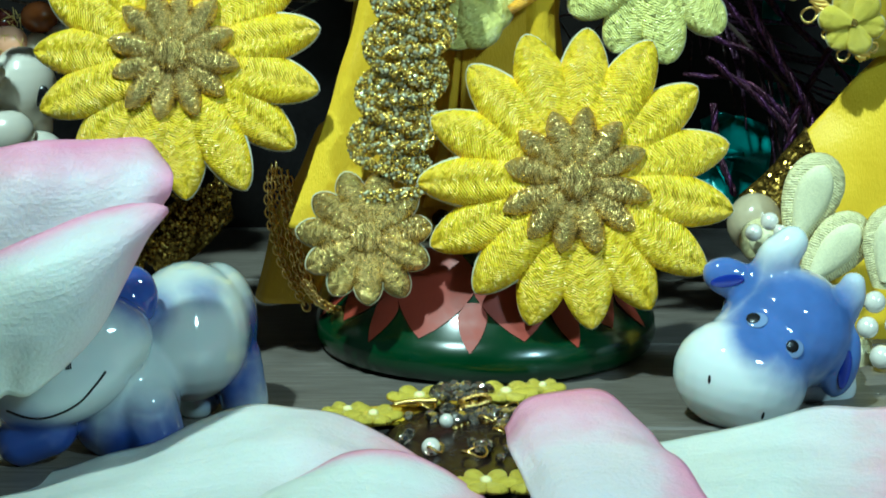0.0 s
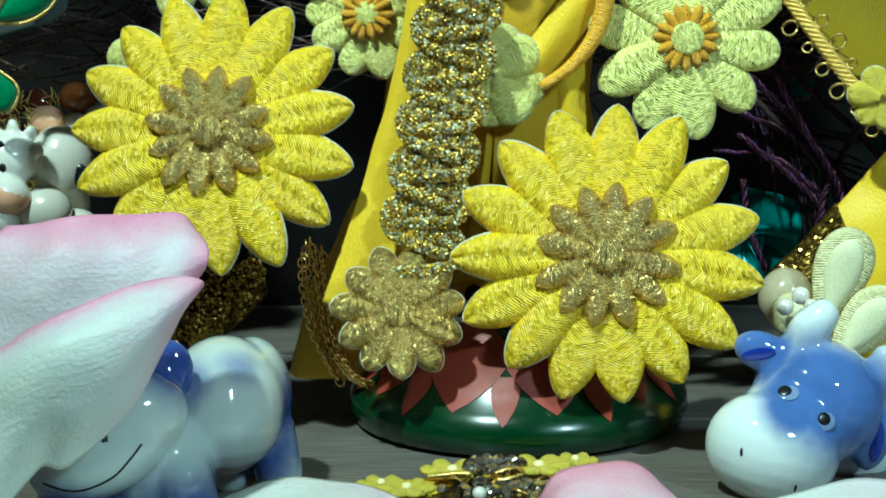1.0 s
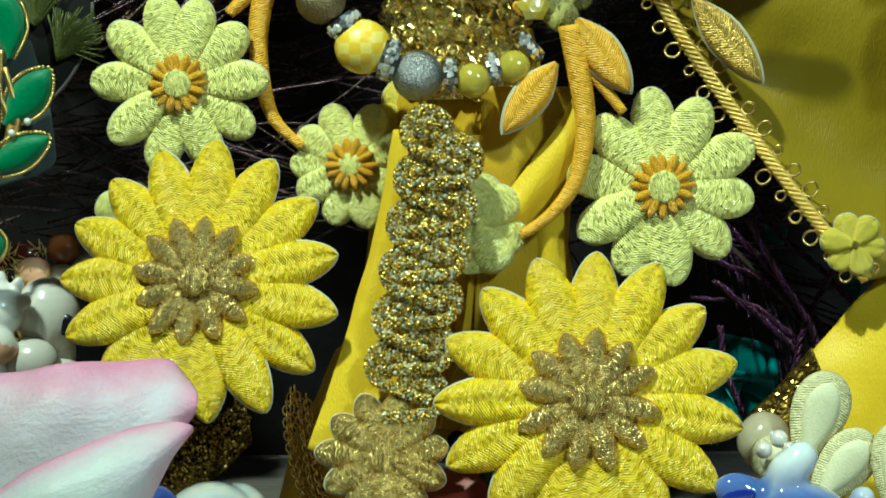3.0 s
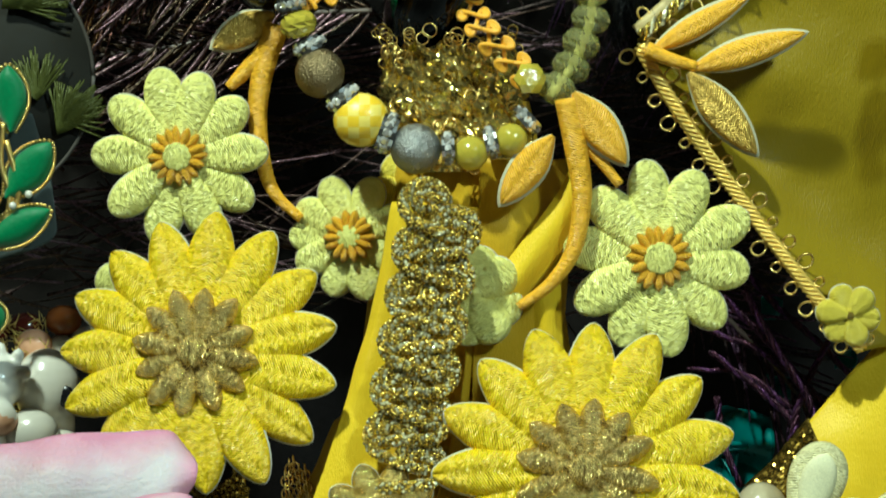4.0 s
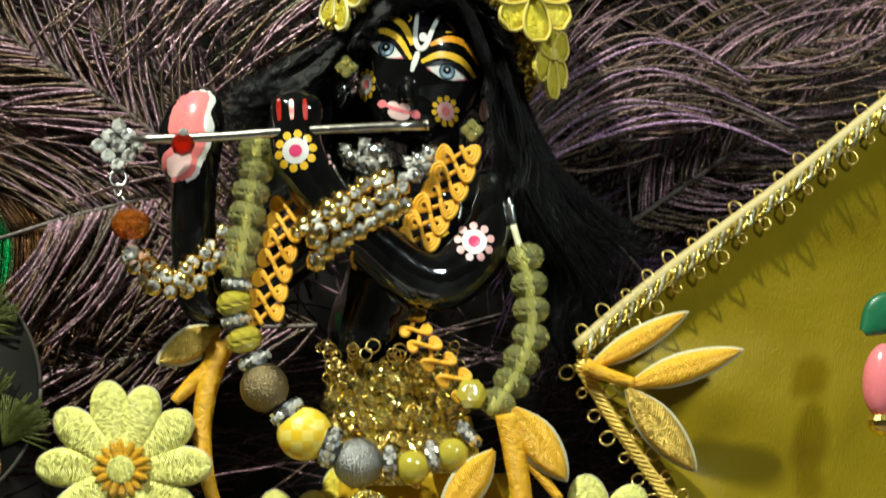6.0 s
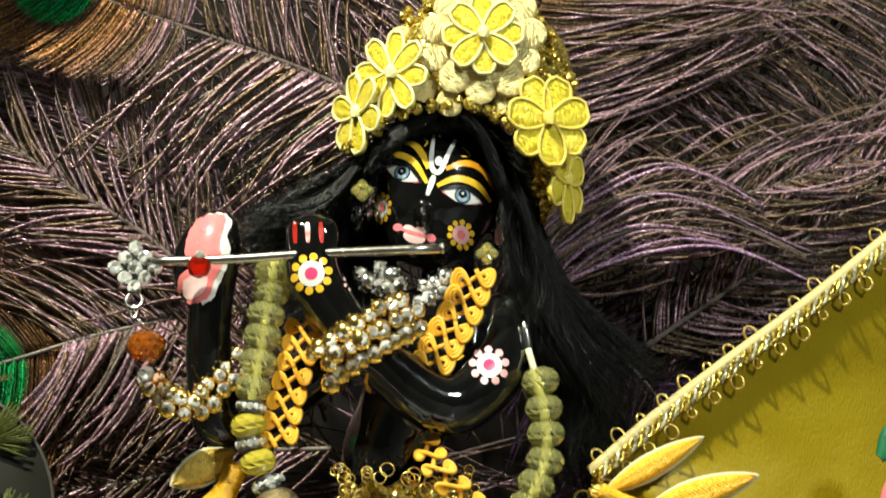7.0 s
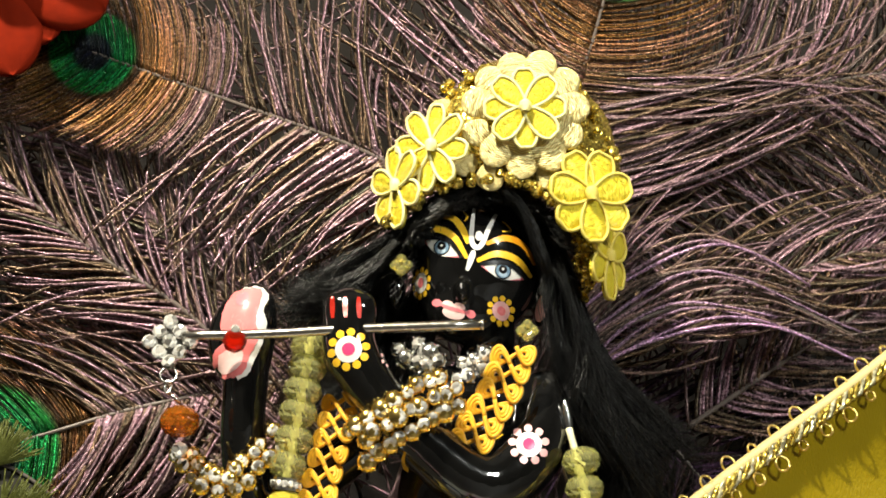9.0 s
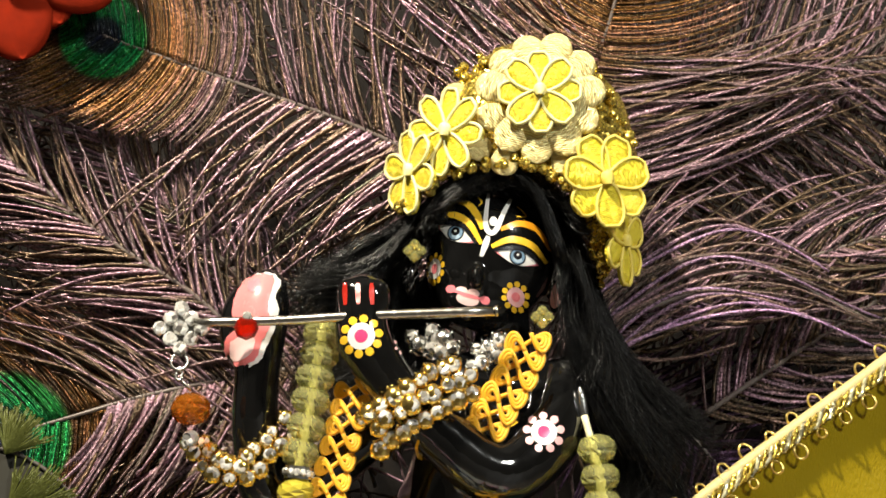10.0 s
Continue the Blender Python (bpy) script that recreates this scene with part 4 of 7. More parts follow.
part("skirt", skirt(), SKIRT_SATIN_SHADED, dress, "folded yellow satin skirt")


def waist():
    bm = bmesh.new()
    c0, c1 = Vector((-0.0009, 0.002, 0.1341)), Vector((0.0017, 0, 0.1055))
    seg, rings = 120, 30
    vs = []
    for j in range(rings + 1):
        v = j / rings
        c = c0.lerp(c1, v)
        row = []
        for k in range(seg):
            a = 2 * math.pi * k / seg
            d = Vector((math.cos(a), math.sin(a), 0))
            w = 1 + 0.16 * noise.noise(Vector((d.x * 5, d.y * 5, v * 7))) + 0.10 * noise.noise(Vector((d.x * 17, d.y * 17, v * 22)))
            rx, ry = (0.0140 + 0.0022 * math.sin(v * 3.1)) * w, 0.0125 * w
            row.append(bm.verts.new((c.x + rx * d.x, c.y + ry * d.y, c.z + 0.0012 * math.sin(11 * a) * (1 - v))))
        vs.append(row)
    for a, b in zip(vs, vs[1:]):
        for k in range(seg):
            bm.faces.new((a[k], b[k], b[(k + 1) % seg], a[(k + 1) % seg]))
    return bm


part("waist_foil", waist(), GOLD_FOIL, dress, "crumpled gold foil lace waist", smooth=False)
rnd = random.Random(5)
loops = Mesh()
for k in range(46):
    a = rnd.uniform(math.pi * 1.02, math.pi * 1.98)
    v = rnd.choice([rnd.uniform(-0.10, 0.05), rnd.uniform(0, 1)])
    c = Vector((-0.0009, 0.002, 0.1341)).lerp(Vector((0.0017, 0, 0.1055)), v) + Vector((0.0160 * math.cos(a), 0.0145 * math.sin(a), 0))
    r = rnd.uniform(0.0009, 0.0017)
    t = rnd.random() * 3
    loops.tube([c + Vector((math.cos(b) * r, math.sin(b + t) * r * 0.5, math.sin(b) * r)) for b in [2 * math.pi * i / 14 for i in range(14)]], 0.00022, seg=5, close=True)
loops.ob("wire_loop", GOLD, dress, "gold wire loops of the waist", kind="stuff")
# hanging sash: satin ribbon
part("sash", patch([[(-0.0133, -0.02, 0.0993), (-0.0173, -0.022, 0.08), (-0.0222, -0.025, 0.0621), (-0.0271, -0.028, 0.0467), (-0.0324, -0.031, 0.032)], [(-0.0105, -0.022, 0.0994), (-0.0148, -0.024, 0.0802), (-0.0191, -0.027, 0.0623), (-0.0234, -0.029, 0.0468), (-0.0283, -0.032, 0.0315)], [(-0.0056, -0.021, 0.0993), (-0.0088, -0.023, 0.0801), (-0.0119, -0.026, 0.0622), (-0.015, -0.028, 0.0466), (-0.0199, -0.031, 0.0313)]], 0.0004, ripple=0.0006), YELLOW_SATIN, dress, "shiny yellow satin sash")
# Shadow side of the sash, painted by the darker satin.
part("sash_shaded_side", patch([[(0.0023, -0.017, 0.0979), (0.0034, -0.017, 0.0795), (0.0018, -0.017, 0.0609), (-0.0012, -0.017, 0.0435), (-0.0043, -0.017, 0.0334)], [(0.0097, -0.012, 0.0976), (0.0103, -0.012, 0.079), (0.0083, -0.012, 0.0603), (0.0057, -0.012, 0.0426), (0.0032, -0.012, 0.0324)]], 0.0004, ripple=0.0008), SKIRT_SATIN_SHADED, dress, "shaded side of the sash in darker satin")
part("drape", patch([[(0.0060, -0.0150, 0.1085), (0.0050, -0.0150, 0.0886), (0.0040, -0.0160, 0.0672), (0.0035, -0.0170, 0.0500)], [(0.0125, -0.0150, 0.1082), (0.0110, -0.0145, 0.0884), (0.0100, -0.0150, 0.0672), (0.0100, -0.0160, 0.0500)], [(0.0195, -0.0120, 0.1080), (0.0180, -0.0120, 0.0884), (0.0170, -0.0125, 0.0680), (0.0170, -0.0130, 0.0500)], [(0.0285, -0.0060, 0.1080), (0.0262, -0.0060, 0.0885), (0.0245, -0.0060, 0.0695), (0.0240, -0.0060, 0.0500)]], 0.0004, ripple=0.0016), SKIRT_SATIN_SHADED, dress, "satin drape behind the lace, shaded to amber")
part("fold", patch([[(0.0102, -0.0165, 0.0841), (0.017, -0.0165, 0.0927), (0.0232, -0.0165, 0.1013), (0.0256, -0.0165, 0.1061)], [(0.0113, -0.0190, 0.0795), (0.0187, -0.0185, 0.0893), (0.0248, -0.0180, 0.0977), (0.0266, -0.0175, 0.1038)], [(0.0127, -0.0165, 0.0754), (0.0207, -0.0165, 0.0841), (0.0263, -0.0165, 0.0927), (0.0275, -0.0165, 0.1)]], 0.0004, ripple=0.0004), YELLOW_SATIN, dress, "lit fold of yellow satin")
part("fold", patch([[(0.0134, -0.01, 0.0788), (0.0153, -0.01, 0.0663), (0.0171, -0.01, 0.0498)], [(0.0188, -0.013, 0.083), (0.02, -0.013, 0.0706), (0.0206, -0.013, 0.0507)], [(0.0233, -0.011, 0.0876), (0.024, -0.011, 0.0726), (0.0246, -0.011, 0.0499)]], 0.0004, ripple=0.0006), YELLOW_SATIN, dress, "fold of yellow satin")
part("fold", patch([[(-0.0271, -0.006, 0.0495), (-0.0317, -0.006, 0.0392), (-0.0376, -0.006, 0.0289), (-0.0417, -0.006, 0.0107)], [(-0.023, -0.012, 0.0529), (-0.0269, -0.012, 0.039), (-0.0333, -0.012, 0.0275), (-0.0387, -0.012, 0.0108)], [(-0.0168, -0.01, 0.0526), (-0.0182, -0.01, 0.0386), (-0.0221, -0.01, 0.0245), (-0.0287, -0.01, 0.0103)]], 0.0004, ripple=0.0006), SKIRT_SATIN_SHADED, dress, "fold of yellow satin")

# gold chain fringe at the skirt's side
fringe = thing("chain_fringe", (-0.0353, -0.01, 0.0323), "fine gold chain fringe on the skirt's edge", "chain")
m = Mesh()
rnd = random.Random(8)
for line in ([(-0.0372, -0.012, 0.0416), (-0.037, -0.012, 0.0327), (-0.0349, -0.012, 0.0224), (-0.0323, -0.012, 0.0147)], [(-0.035, -0.013, 0.0405), (-0.0342, -0.013, 0.0316), (-0.0327, -0.013, 0.0213), (-0.0303, -0.013, 0.0136)], [(-0.0363, -0.012, 0.0422), (-0.0351, -0.012, 0.0339), (-0.0321, -0.012, 0.025), (-0.0285, -0.012, 0.0121)], [(-0.038, -0.014, 0.0394), (-0.0376, -0.014, 0.0305), (-0.0352, -0.014, 0.0203), (-0.0297, -0.014, 0.01)], [(-0.0336, -0.014, 0.0406), (-0.0322, -0.014, 0.0305), (-0.0308, -0.014, 0.0203), (-0.0272, -0.014, 0.0113)], [(-0.0307, -0.016, 0.0169), (-0.027, -0.016, 0.0124), (-0.0233, -0.016, 0.0104), (-0.017, -0.016, 0.0098)]):
    for k, (c, d) in enumerate(along(line, 22)):
        s = Vector((1, 0, 0)) if k % 2 else Vector((0, 1, 0))
        s = (s - d * s.dot(d)).normalized()
        m.tube([c + d * math.cos(b) * 0.0012 + s * math.sin(b) * 0.0009 for b in [2 * math.pi * i / 10 for i in range(10)]], 0.00026, seg=4, close=True)
m.ob("link", GOLD, fringe, kind="stuff")

# beaded lace running down the sash
lace = thing("beaded_lace", (-0.0076, -0.024, 0.0716), "scalloped lace band of gold and clear seed beads", "lace trim")
axis = along([(-0.0019, -0.0245, 0.1036), (-0.0049, -0.026, 0.0839), (-0.0076, -0.029, 0.0673), (-0.0099, -0.031, 0.0531), (-0.0112, -0.0325, 0.0450)], 6)
part("backing", patch([[Vector(c) + Vector((w, dy, 0)) for c, d in axis] for w, dy in ((-0.0042, 0.0026), (0, 0.0018), (0.0042, 0.0026))], 0.0005), GOLD_GLIT, lace, "gold woven backing")
for k, (c, d) in enumerate(axis):
    s = d.cross(Vector((0, 1, 0))).normalized()
    for side, curl in ((-1, 0), (-1, 1), (1, 0), (1, 1)):
        gold_m, clear_m = Mesh(), Mesh()
        mid = c + s * side * 0.0034 + d * (0.0050 if side > 0 else 0)
        track = [] if curl else [mid - s * side * 0.0105 + d * 0.0068, mid - s * side * 0.0055 + d * 0.0060]
        for i in range(15):
            b = radians(90 - (330 if curl else 262) * i / 14)
            r = 0.0020 if curl else 0.0047 - 0.0004 * i / 14
            track.append(mid + s * side * math.cos(b) * r * 1.05 + d * math.sin(b) * r)
        count = 20 if curl else 46
        for i, (p, e) in enumerate(along(track, count, 6)):
            u = i / (count - 1)
            w = e.cross(Vector((0, 1, 0))).normalized()
            lift = -0.0016 * math.sin(math.pi * min(1, u * 1.3)) - (0.0004 if side > 0 else 0) + 0.0006 * curl
            for q in range(6):
                h = 2 * math.pi * q / 6 + i * 0.55
                x = p + w * math.cos(h) * 0.00095 + Vector((0, lift - 0.0011 + math.sin(h) * 0.00095, 0)) + e * rnd.uniform(-0.0002, 0.0002)
                pale = (q % 3 == 0 and rnd.random() < 0.75) or rnd.random() < 0.12
                (clear_m if pale else gold_m).ball(x, rnd.uniform(0.00038, 0.00058), 6, 4)
        gold_m.ob("gold_cord", GOLD_GLIT, lace, kind="stuff")
        clear_m.ob("clear_cord", GLASS_SEED, lace, "clear glass seed beads twisted into the cord", kind="stuff")

# ---- embroidered flowers ----
G = "embroidered flowers on the dress"
flower("sunflower", (0.0269, -0.036, 0.0431), 0.0323, even(85, 15), 0.0112, [SUN], "large yellow embroidered flower with gold thread centre", group=G, face=(-9, 0),
       inner=(12, 0.0154, 0.0056, 80, GOLD_THREAD), core=(0.0036, GOLD_THREAD), tip=0.60, wide=0.56, root=0.40, puff=0.0027, inner_puff=0.62)
flower("sunflower", (-0.0552, -0.028, 0.0675), 0.0307, even(11, 15), 0.0107, [SUN], "large yellow embroidered flower with gold thread centre", group=G, face=(-12, -4),
       inner=(12, 0.0141, 0.0052, 20, GOLD_THREAD), core=(0.0034, GOLD_THREAD), tip=0.60, wide=0.56, root=0.40, puff=0.0027, inner_puff=0.62)
flower("gold_flower", (-0.0158, -0.037, 0.031), 0.0142, even(75, 11), 0.0060, [GOLD_THREAD], "gold thread flower at the end of the beaded lace", group=G, face=(-14, 4),
       core=(0.0032, GOLD_THREAD), tip=0.6, wide=0.70, puff=0.0017, root=0.2)
flower("lime_flower", (0.0447, -0.016, 0.0865), 0.0219, [98, 64, 24, -11, -47, -82, -114, -149, 172, 135], 0.0094, [LIME], "pale lime embroidered daisy with orange ring centre", group=G, face=(2, 4),
       inner=(16, 0.0072, 0.0023, 0, ORANGE), core=(0.0036, LIME), tip=0.5, wide=0.66, puff=0.0013, inner_puff=0.85)
flower("lime_flower", (-0.0604, -0.012, 0.1097), 0.0199, [102, 72, 38, 2, -36, -70, -106, -141, 179, 140], 0.0087, [LIME], "pale lime embroidered daisy with orange ring centre", group=G, face=(4, -4),
       inner=(16, 0.0066, 0.0021, 0, ORANGE), core=(0.0032, LIME), tip=0.5, wide=0.66, puff=0.0013, inner_puff=0.85)
flower("lime_flower", (-0.0228, -0.01, 0.0914), 0.0145, [150, 112, 65, 20, -30, -75, -110, -150, 180], 0.0075, [LIME], "small lime embroidered daisy half behind the sash", group=G, face=(0, -8),
       inner=(14, 0.0058, 0.0021, 0, ORANGE), core=(0.0027, LIME), tip=0.5, wide=0.66, puff=0.0014)
flower("lime_flower", (0.004, -0.0195, 0.0787), 0.0114, [80, 35, -20, -60, -100], 0.0092, [LIME], "small lime embroidered daisy half behind the beaded lace", group=G, face=(0, 8), tip=0.5, wide=0.66, puff=0.0014)
flower("straw_flower", (-0.0076, -0.004, 0.0993), 0.012, even(120, 6), 0.0101, [STRAW], "yellow fabric flower in the shade of the necklace", group=G, tip=0.5, wide=0.66, puff=0.0014)
flower("lime_flower", (-0.0724, -0.004, 0.0789), 0.0089, even(150, 6), 0.0076, [LIME], "lime embroidered flower mostly behind a sunflower", group=G, tip=0.5, wide=0.66, puff=0.0014)


def sprig(name, lines, leaves, label, mat=ORANGE):
    """Flat embroidered stem with padded leaves."""
    ob = thing(name, lines[0][0][0], label, "fabric sprig")
    for pts, r0, r1 in lines:
        bm = tube(pts, r0, r1, seg=8)
        uvl = bm.loops.layers.uv.verify()
        for f in bm.faces:
            for l in f.loops:
                l[uvl].uv = (l.vert.co.x * 90, l.vert.co.z * 60)
        part("stem", bm, mat, ob)
    for at, ln, w, ang, curl, mt in leaves:
        b = leaf(ln, w, 0.0013, 0.8, 0.45, curl=curl, groove=0.2, root=0.15)
        p = part("leaf", set_petal(b, at, ang, 0.0005), mt, ob)
        e = leaf(ln + 0.0008, w + 0.0012, 0.0003, 0.8, 0.45, nu=6, curl=curl, root=0.15)
        part("felt_edge", set_petal(e, at, ang, 0.0), EDGE, p, "white felt edge")
    return ob


sprig("leaf_sprig", [([(-0.0386, -0.01, 0.1383), (-0.0419, -0.01, 0.1282), (-0.0432, -0.01, 0.1181), (-0.0421, -0.01, 0.108), (-0.0396, -0.01, 0.101), (-0.0339, -0.01, 0.0953)], 0.0030, 0.0011), ([(-0.0399, -0.01, 0.1339), (-0.0457, -0.01, 0.1282), (-0.0495, -0.01, 0.1245)], 0.0024, 0.0012)],
      [((-0.0392, -0.01, 0.1408), 0.0156, 0.007, 208, 0.05, GOLD_LEAF)], "orange embroidered stem with a gold leaf")
sprig("leaf_sprig", [([(0.0248, -0.0205, 0.1214), (0.0266, -0.0205, 0.1101), (0.0278, -0.0205, 0.1), (0.0259, -0.0205, 0.0887), (0.0208, -0.0205, 0.0812), (0.0139, -0.0205, 0.0762)], 0.003, 0.0011), ([(0.0255, -0.0195, 0.1151), (0.0311, -0.0195, 0.1088), (0.0361, -0.0195, 0.1025)], 0.0017, 0.0011)],
      [((0.0216, -0.0215, 0.1133), 0.0186, 0.0072, 232, 0.04, ORANGE), ((0.026, -0.0215, 0.1226), 0.0192, 0.0077, 306, 0.02, ORANGE)], "orange embroidered stem with two leaves")

# ---- fan-shaped satin cape ----
CREAM_SATIN = satin("cream_satin", (0.66, 0.55, 0.28), (0.50, 0.38, 0.14))
fan = thing("satin_fan", (0.0792, 0.004, 0.131), "yellow satin fan edged with looped gold braid", "satin fan")
UP = [(0.0417, 0, 0.1348), (0.0568, 0.002, 0.1475), (0.0745, 0.005, 0.1608), (0.094, 0.008, 0.175), (0.1124, 0.011, 0.1895), (0.1311, 0.014, 0.2043)]
LOW = [(0.0417, 0, 0.1337), (0.0503, 0, 0.1194), (0.0612, 0, 0.1037), (0.0727, 0, 0.0881), (0.0829, 0, 0.0751), (0.0931, 0, 0.0634)]
# Darker satin stands in for light that only grazes the fan.
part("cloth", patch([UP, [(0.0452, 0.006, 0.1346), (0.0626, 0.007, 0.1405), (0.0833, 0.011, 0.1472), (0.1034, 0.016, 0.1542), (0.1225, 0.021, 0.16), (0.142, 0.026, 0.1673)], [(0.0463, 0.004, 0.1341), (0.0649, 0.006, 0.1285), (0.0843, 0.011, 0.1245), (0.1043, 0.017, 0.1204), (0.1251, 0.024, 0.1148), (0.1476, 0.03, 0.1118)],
                     [(0.0455, 0.009, 0.1343), (0.0596, 0.007, 0.118), (0.0773, 0.011, 0.1046), (0.0941, 0.016, 0.0909), (0.1143, 0.022, 0.0796), (0.1377, 0.028, 0.0707)], LOW], 0.0005, ripple=0.0006), FAN_SATIN_SHADED, fan, "yellow satin cloth, colour darkened for shade")
for edge, loops_n, w in ((UP, 17, 0.0020), (LOW, 15, 0.0017)):
    line = [Vector(p) + Vector((0, -0.0012, 0)) for p in edge]
    pl = along(line, 60)
    for s in range(5):
        band = Mesh()
        pts = []
        for k, (c, d) in enumerate(pl):
            n = d.cross(Vector((0, 1, 0))).normalized()
            pts.append(c + n * w * math.sin(k * 1.3 + s * 1.26) * 0.75 + Vector((0, -0.0005 - 0.0004 * math.cos(k * 1.3 + s * 1.26), 0)))
        band.tube(pts, 0.00055, seg=5)
        band.ob("braid_strand", (GLASS_SEED if s % 2 else GOLD_GLIT) if edge is UP else GOLD_LEAF, fan, "gold braid edging")
    if edge is UP:
        part("piping", tube([p + Vector((0, 0.0004, 0.0018)) for p in line], 0.0015, seg=8, n=6), CREAM_SATIN, fan, "cream satin piping")
    for k, (c, d) in enumerate(along(line, loops_n)):
        n = d.cross(Vector((0, 1, 0))).normalized()
        for s in (-1, 1):
            r = 0.0015 + 0.0003 * ((k * 7 + s) % 3 - 1)
            mid = c + n * s * (w + r * 0.9) + d * 0.0015 * s
            lp = Mesh()
            lp.tube([mid + d * math.cos(b) * r * 0.85 + n * math.sin(b) * r + Vector((0, 0.0005 * math.sin(2 * b), 0)) for b in [2 * math.pi * i / 16 for i in range(16)]], 0.0003, seg=5, close=True)
            lp.ob("wire_loop", GOLD_WIRE, fan)
sprig("leaf_sprig", [([(0.0434, -0.005, 0.1322), (0.0479, -0.005, 0.1303), (0.0544, -0.005, 0.1283)], 0.002, 0.0013)],
      [((0.0443, -0.003, 0.1317), 0.0262, 0.0050, 29, 0.04, ORANGE), ((0.0532, -0.004, 0.1277), 0.0275, 0.0062, 17, 0.04, ORANGE), ((0.0528, -0.005, 0.127), 0.0240, 0.0078, 310, 0.04, GOLD_LEAF)],
      "three orange and gold embroidered leaves on the fan's tip")
flower("straw_flower", (0.0894, -0.002, 0.0719), 0.0074, even(110, 6), 0.0056, [STRAW], "small yellow fabric flower at the fan's lower edge", tip=0.5, wide=0.66, puff=0.0012, core=(0.0010, GOLD_THREAD))

# second piece of cloth below the fan
cloth2 = thing("satin_cloth", (0.0933, 0.012, 0.0353), "bright yellow satin cloth, colour darkened for shade draped behind ivory flowers", "cloth")
part("cloth", patch([[(0.0758, 0.01, 0.0358), (0.0848, 0.01, 0.0484), (0.0964, 0.01, 0.0615), (0.1117, 0.01, 0.0778)], [(0.0776, 0.004, 0.0263), (0.0878, 0.004, 0.0354), (0.0993, 0.004, 0.0459), (0.1158, 0.004, 0.0575)], [(0.079, 0, 0.005), (0.0892, 0, 0.0077), (0.1017, 0, 0.013), (0.1193, 0, 0.0169)], [(0.0794, -0.002, -0.0117), (0.0909, -0.002, -0.0117), (0.1038, -0.002, -0.0117), (0.1205, -0.002, -0.0116)]], 0.0005, ripple=0.0016), YELLOW_SATIN, cloth2)

# ---- lotus petals in the foreground ----


def lotus_petal(rows, label, mat=PETAL, ripple=0.0012):
    bm = patch(rows, 0.0007, ripple=ripple)
    low = min(v.co.z for v in bm.verts)
    c = sum((v.co for v in bm.verts), Vector()) / len(bm.verts)
    return solid("lotus_petal", bm, mat, (c.x, c.y, max(0.0, low)), label, "flower petal", group="lotus petals on the shelf")


lotus_petal([[(-0.0935, -0.118, -0.0046), (-0.0908, -0.106, 0.032), (-0.0857, -0.102, 0.054), (-0.0825, -0.098, 0.0594)], [(-0.078, -0.108, 0.0245), (-0.0753, -0.108, 0.0415), (-0.0732, -0.106, 0.0548), (-0.0733, -0.1, 0.0604)], [(-0.0674, -0.106, 0.032), (-0.0631, -0.106, 0.044), (-0.0611, -0.104, 0.0544), (-0.0629, -0.098, 0.0612)], [(-0.0567, -0.104, 0.0416), (-0.0536, -0.104, 0.0495), (-0.0525, -0.1, 0.0566), (-0.0537, -0.094, 0.0606)], [(-0.051, -0.1, 0.0492), (-0.0482, -0.1, 0.0517), (-0.0467, -0.1, 0.0547), (-0.0509, -0.092, 0.058)]],
            "large curled lotus petal, lilac-white with pink rim", PETAL_LILAC)
lotus_petal([[(-0.0912, -0.126, -0.0016), (-0.0888, -0.116, 0.0208), (-0.0857, -0.114, 0.034), (-0.0836, -0.11, 0.039)], [(-0.0774, -0.112, 0.0186), (-0.0736, -0.118, 0.0312), (-0.0722, -0.118, 0.0409), (-0.0724, -0.112, 0.0453)], [(-0.0701, -0.11, 0.0201), (-0.0655, -0.116, 0.0317), (-0.0622, -0.116, 0.0433), (-0.0641, -0.11, 0.0488)], [(-0.0578, -0.108, 0.0326), (-0.055, -0.112, 0.0405), (-0.0529, -0.112, 0.0473), (-0.0556, -0.106, 0.0505)], [(-0.0489, -0.106, 0.0494), (-0.0479, -0.106, 0.0501), (-0.0472, -0.106, 0.0509), (-0.0476, -0.106, 0.0517)]],
            "folded front of a white lotus petal with pink edge", PETAL_RIM)
lotus_petal([[(-0.0767, -0.135, 0.0019), (-0.0784, -0.12, 0.0007), (-0.0799, -0.105, -0.0011), (-0.0801, -0.095, -0.0023)], [(-0.0576, -0.135, 0.0019), (-0.0574, -0.12, 0.0022), (-0.0564, -0.108, 0.0031), (-0.0559, -0.092, 0.003)], [(-0.033, -0.135, 0.002), (-0.0337, -0.118, 0.0036), (-0.0339, -0.105, 0.0083), (-0.0357, -0.086, 0.0095)], [(-0.0166, -0.135, 0.002), (-0.0165, -0.118, 0.0036), (-0.0161, -0.105, 0.0073), (-0.0179, -0.088, 0.0077)], [(-0.002, -0.135, 0.002), (-0.0002, -0.122, 0.0021), (0.0017, -0.11, 0.0018), (0.0017, -0.1, -0.0001)]],
            "white lotus petal lying low with a pink streak")
lotus_petal([[(-0.0437, -0.137, -0.0002), (-0.0372, -0.13, 0.002), (-0.0326, -0.12, 0.0023), (-0.0303, -0.114, 0.003)], [(-0.0273, -0.138, 0.0002), (-0.0233, -0.13, 0.004), (-0.0192, -0.12, 0.0073), (-0.0139, -0.112, 0.0091)], [(-0.0075, -0.138, -0.0007), (-0.0049, -0.13, 0.0031), (-0.0022, -0.12, 0.0054), (-0.0012, -0.112, 0.0066)], [(0.0061, -0.138, -0.0006), (0.0071, -0.132, 0.0019), (0.0078, -0.122, 0.0021), (0.0065, -0.114, 0.0022)]],
            "rolled lotus petal edge, white and pink", PETAL_RIM)
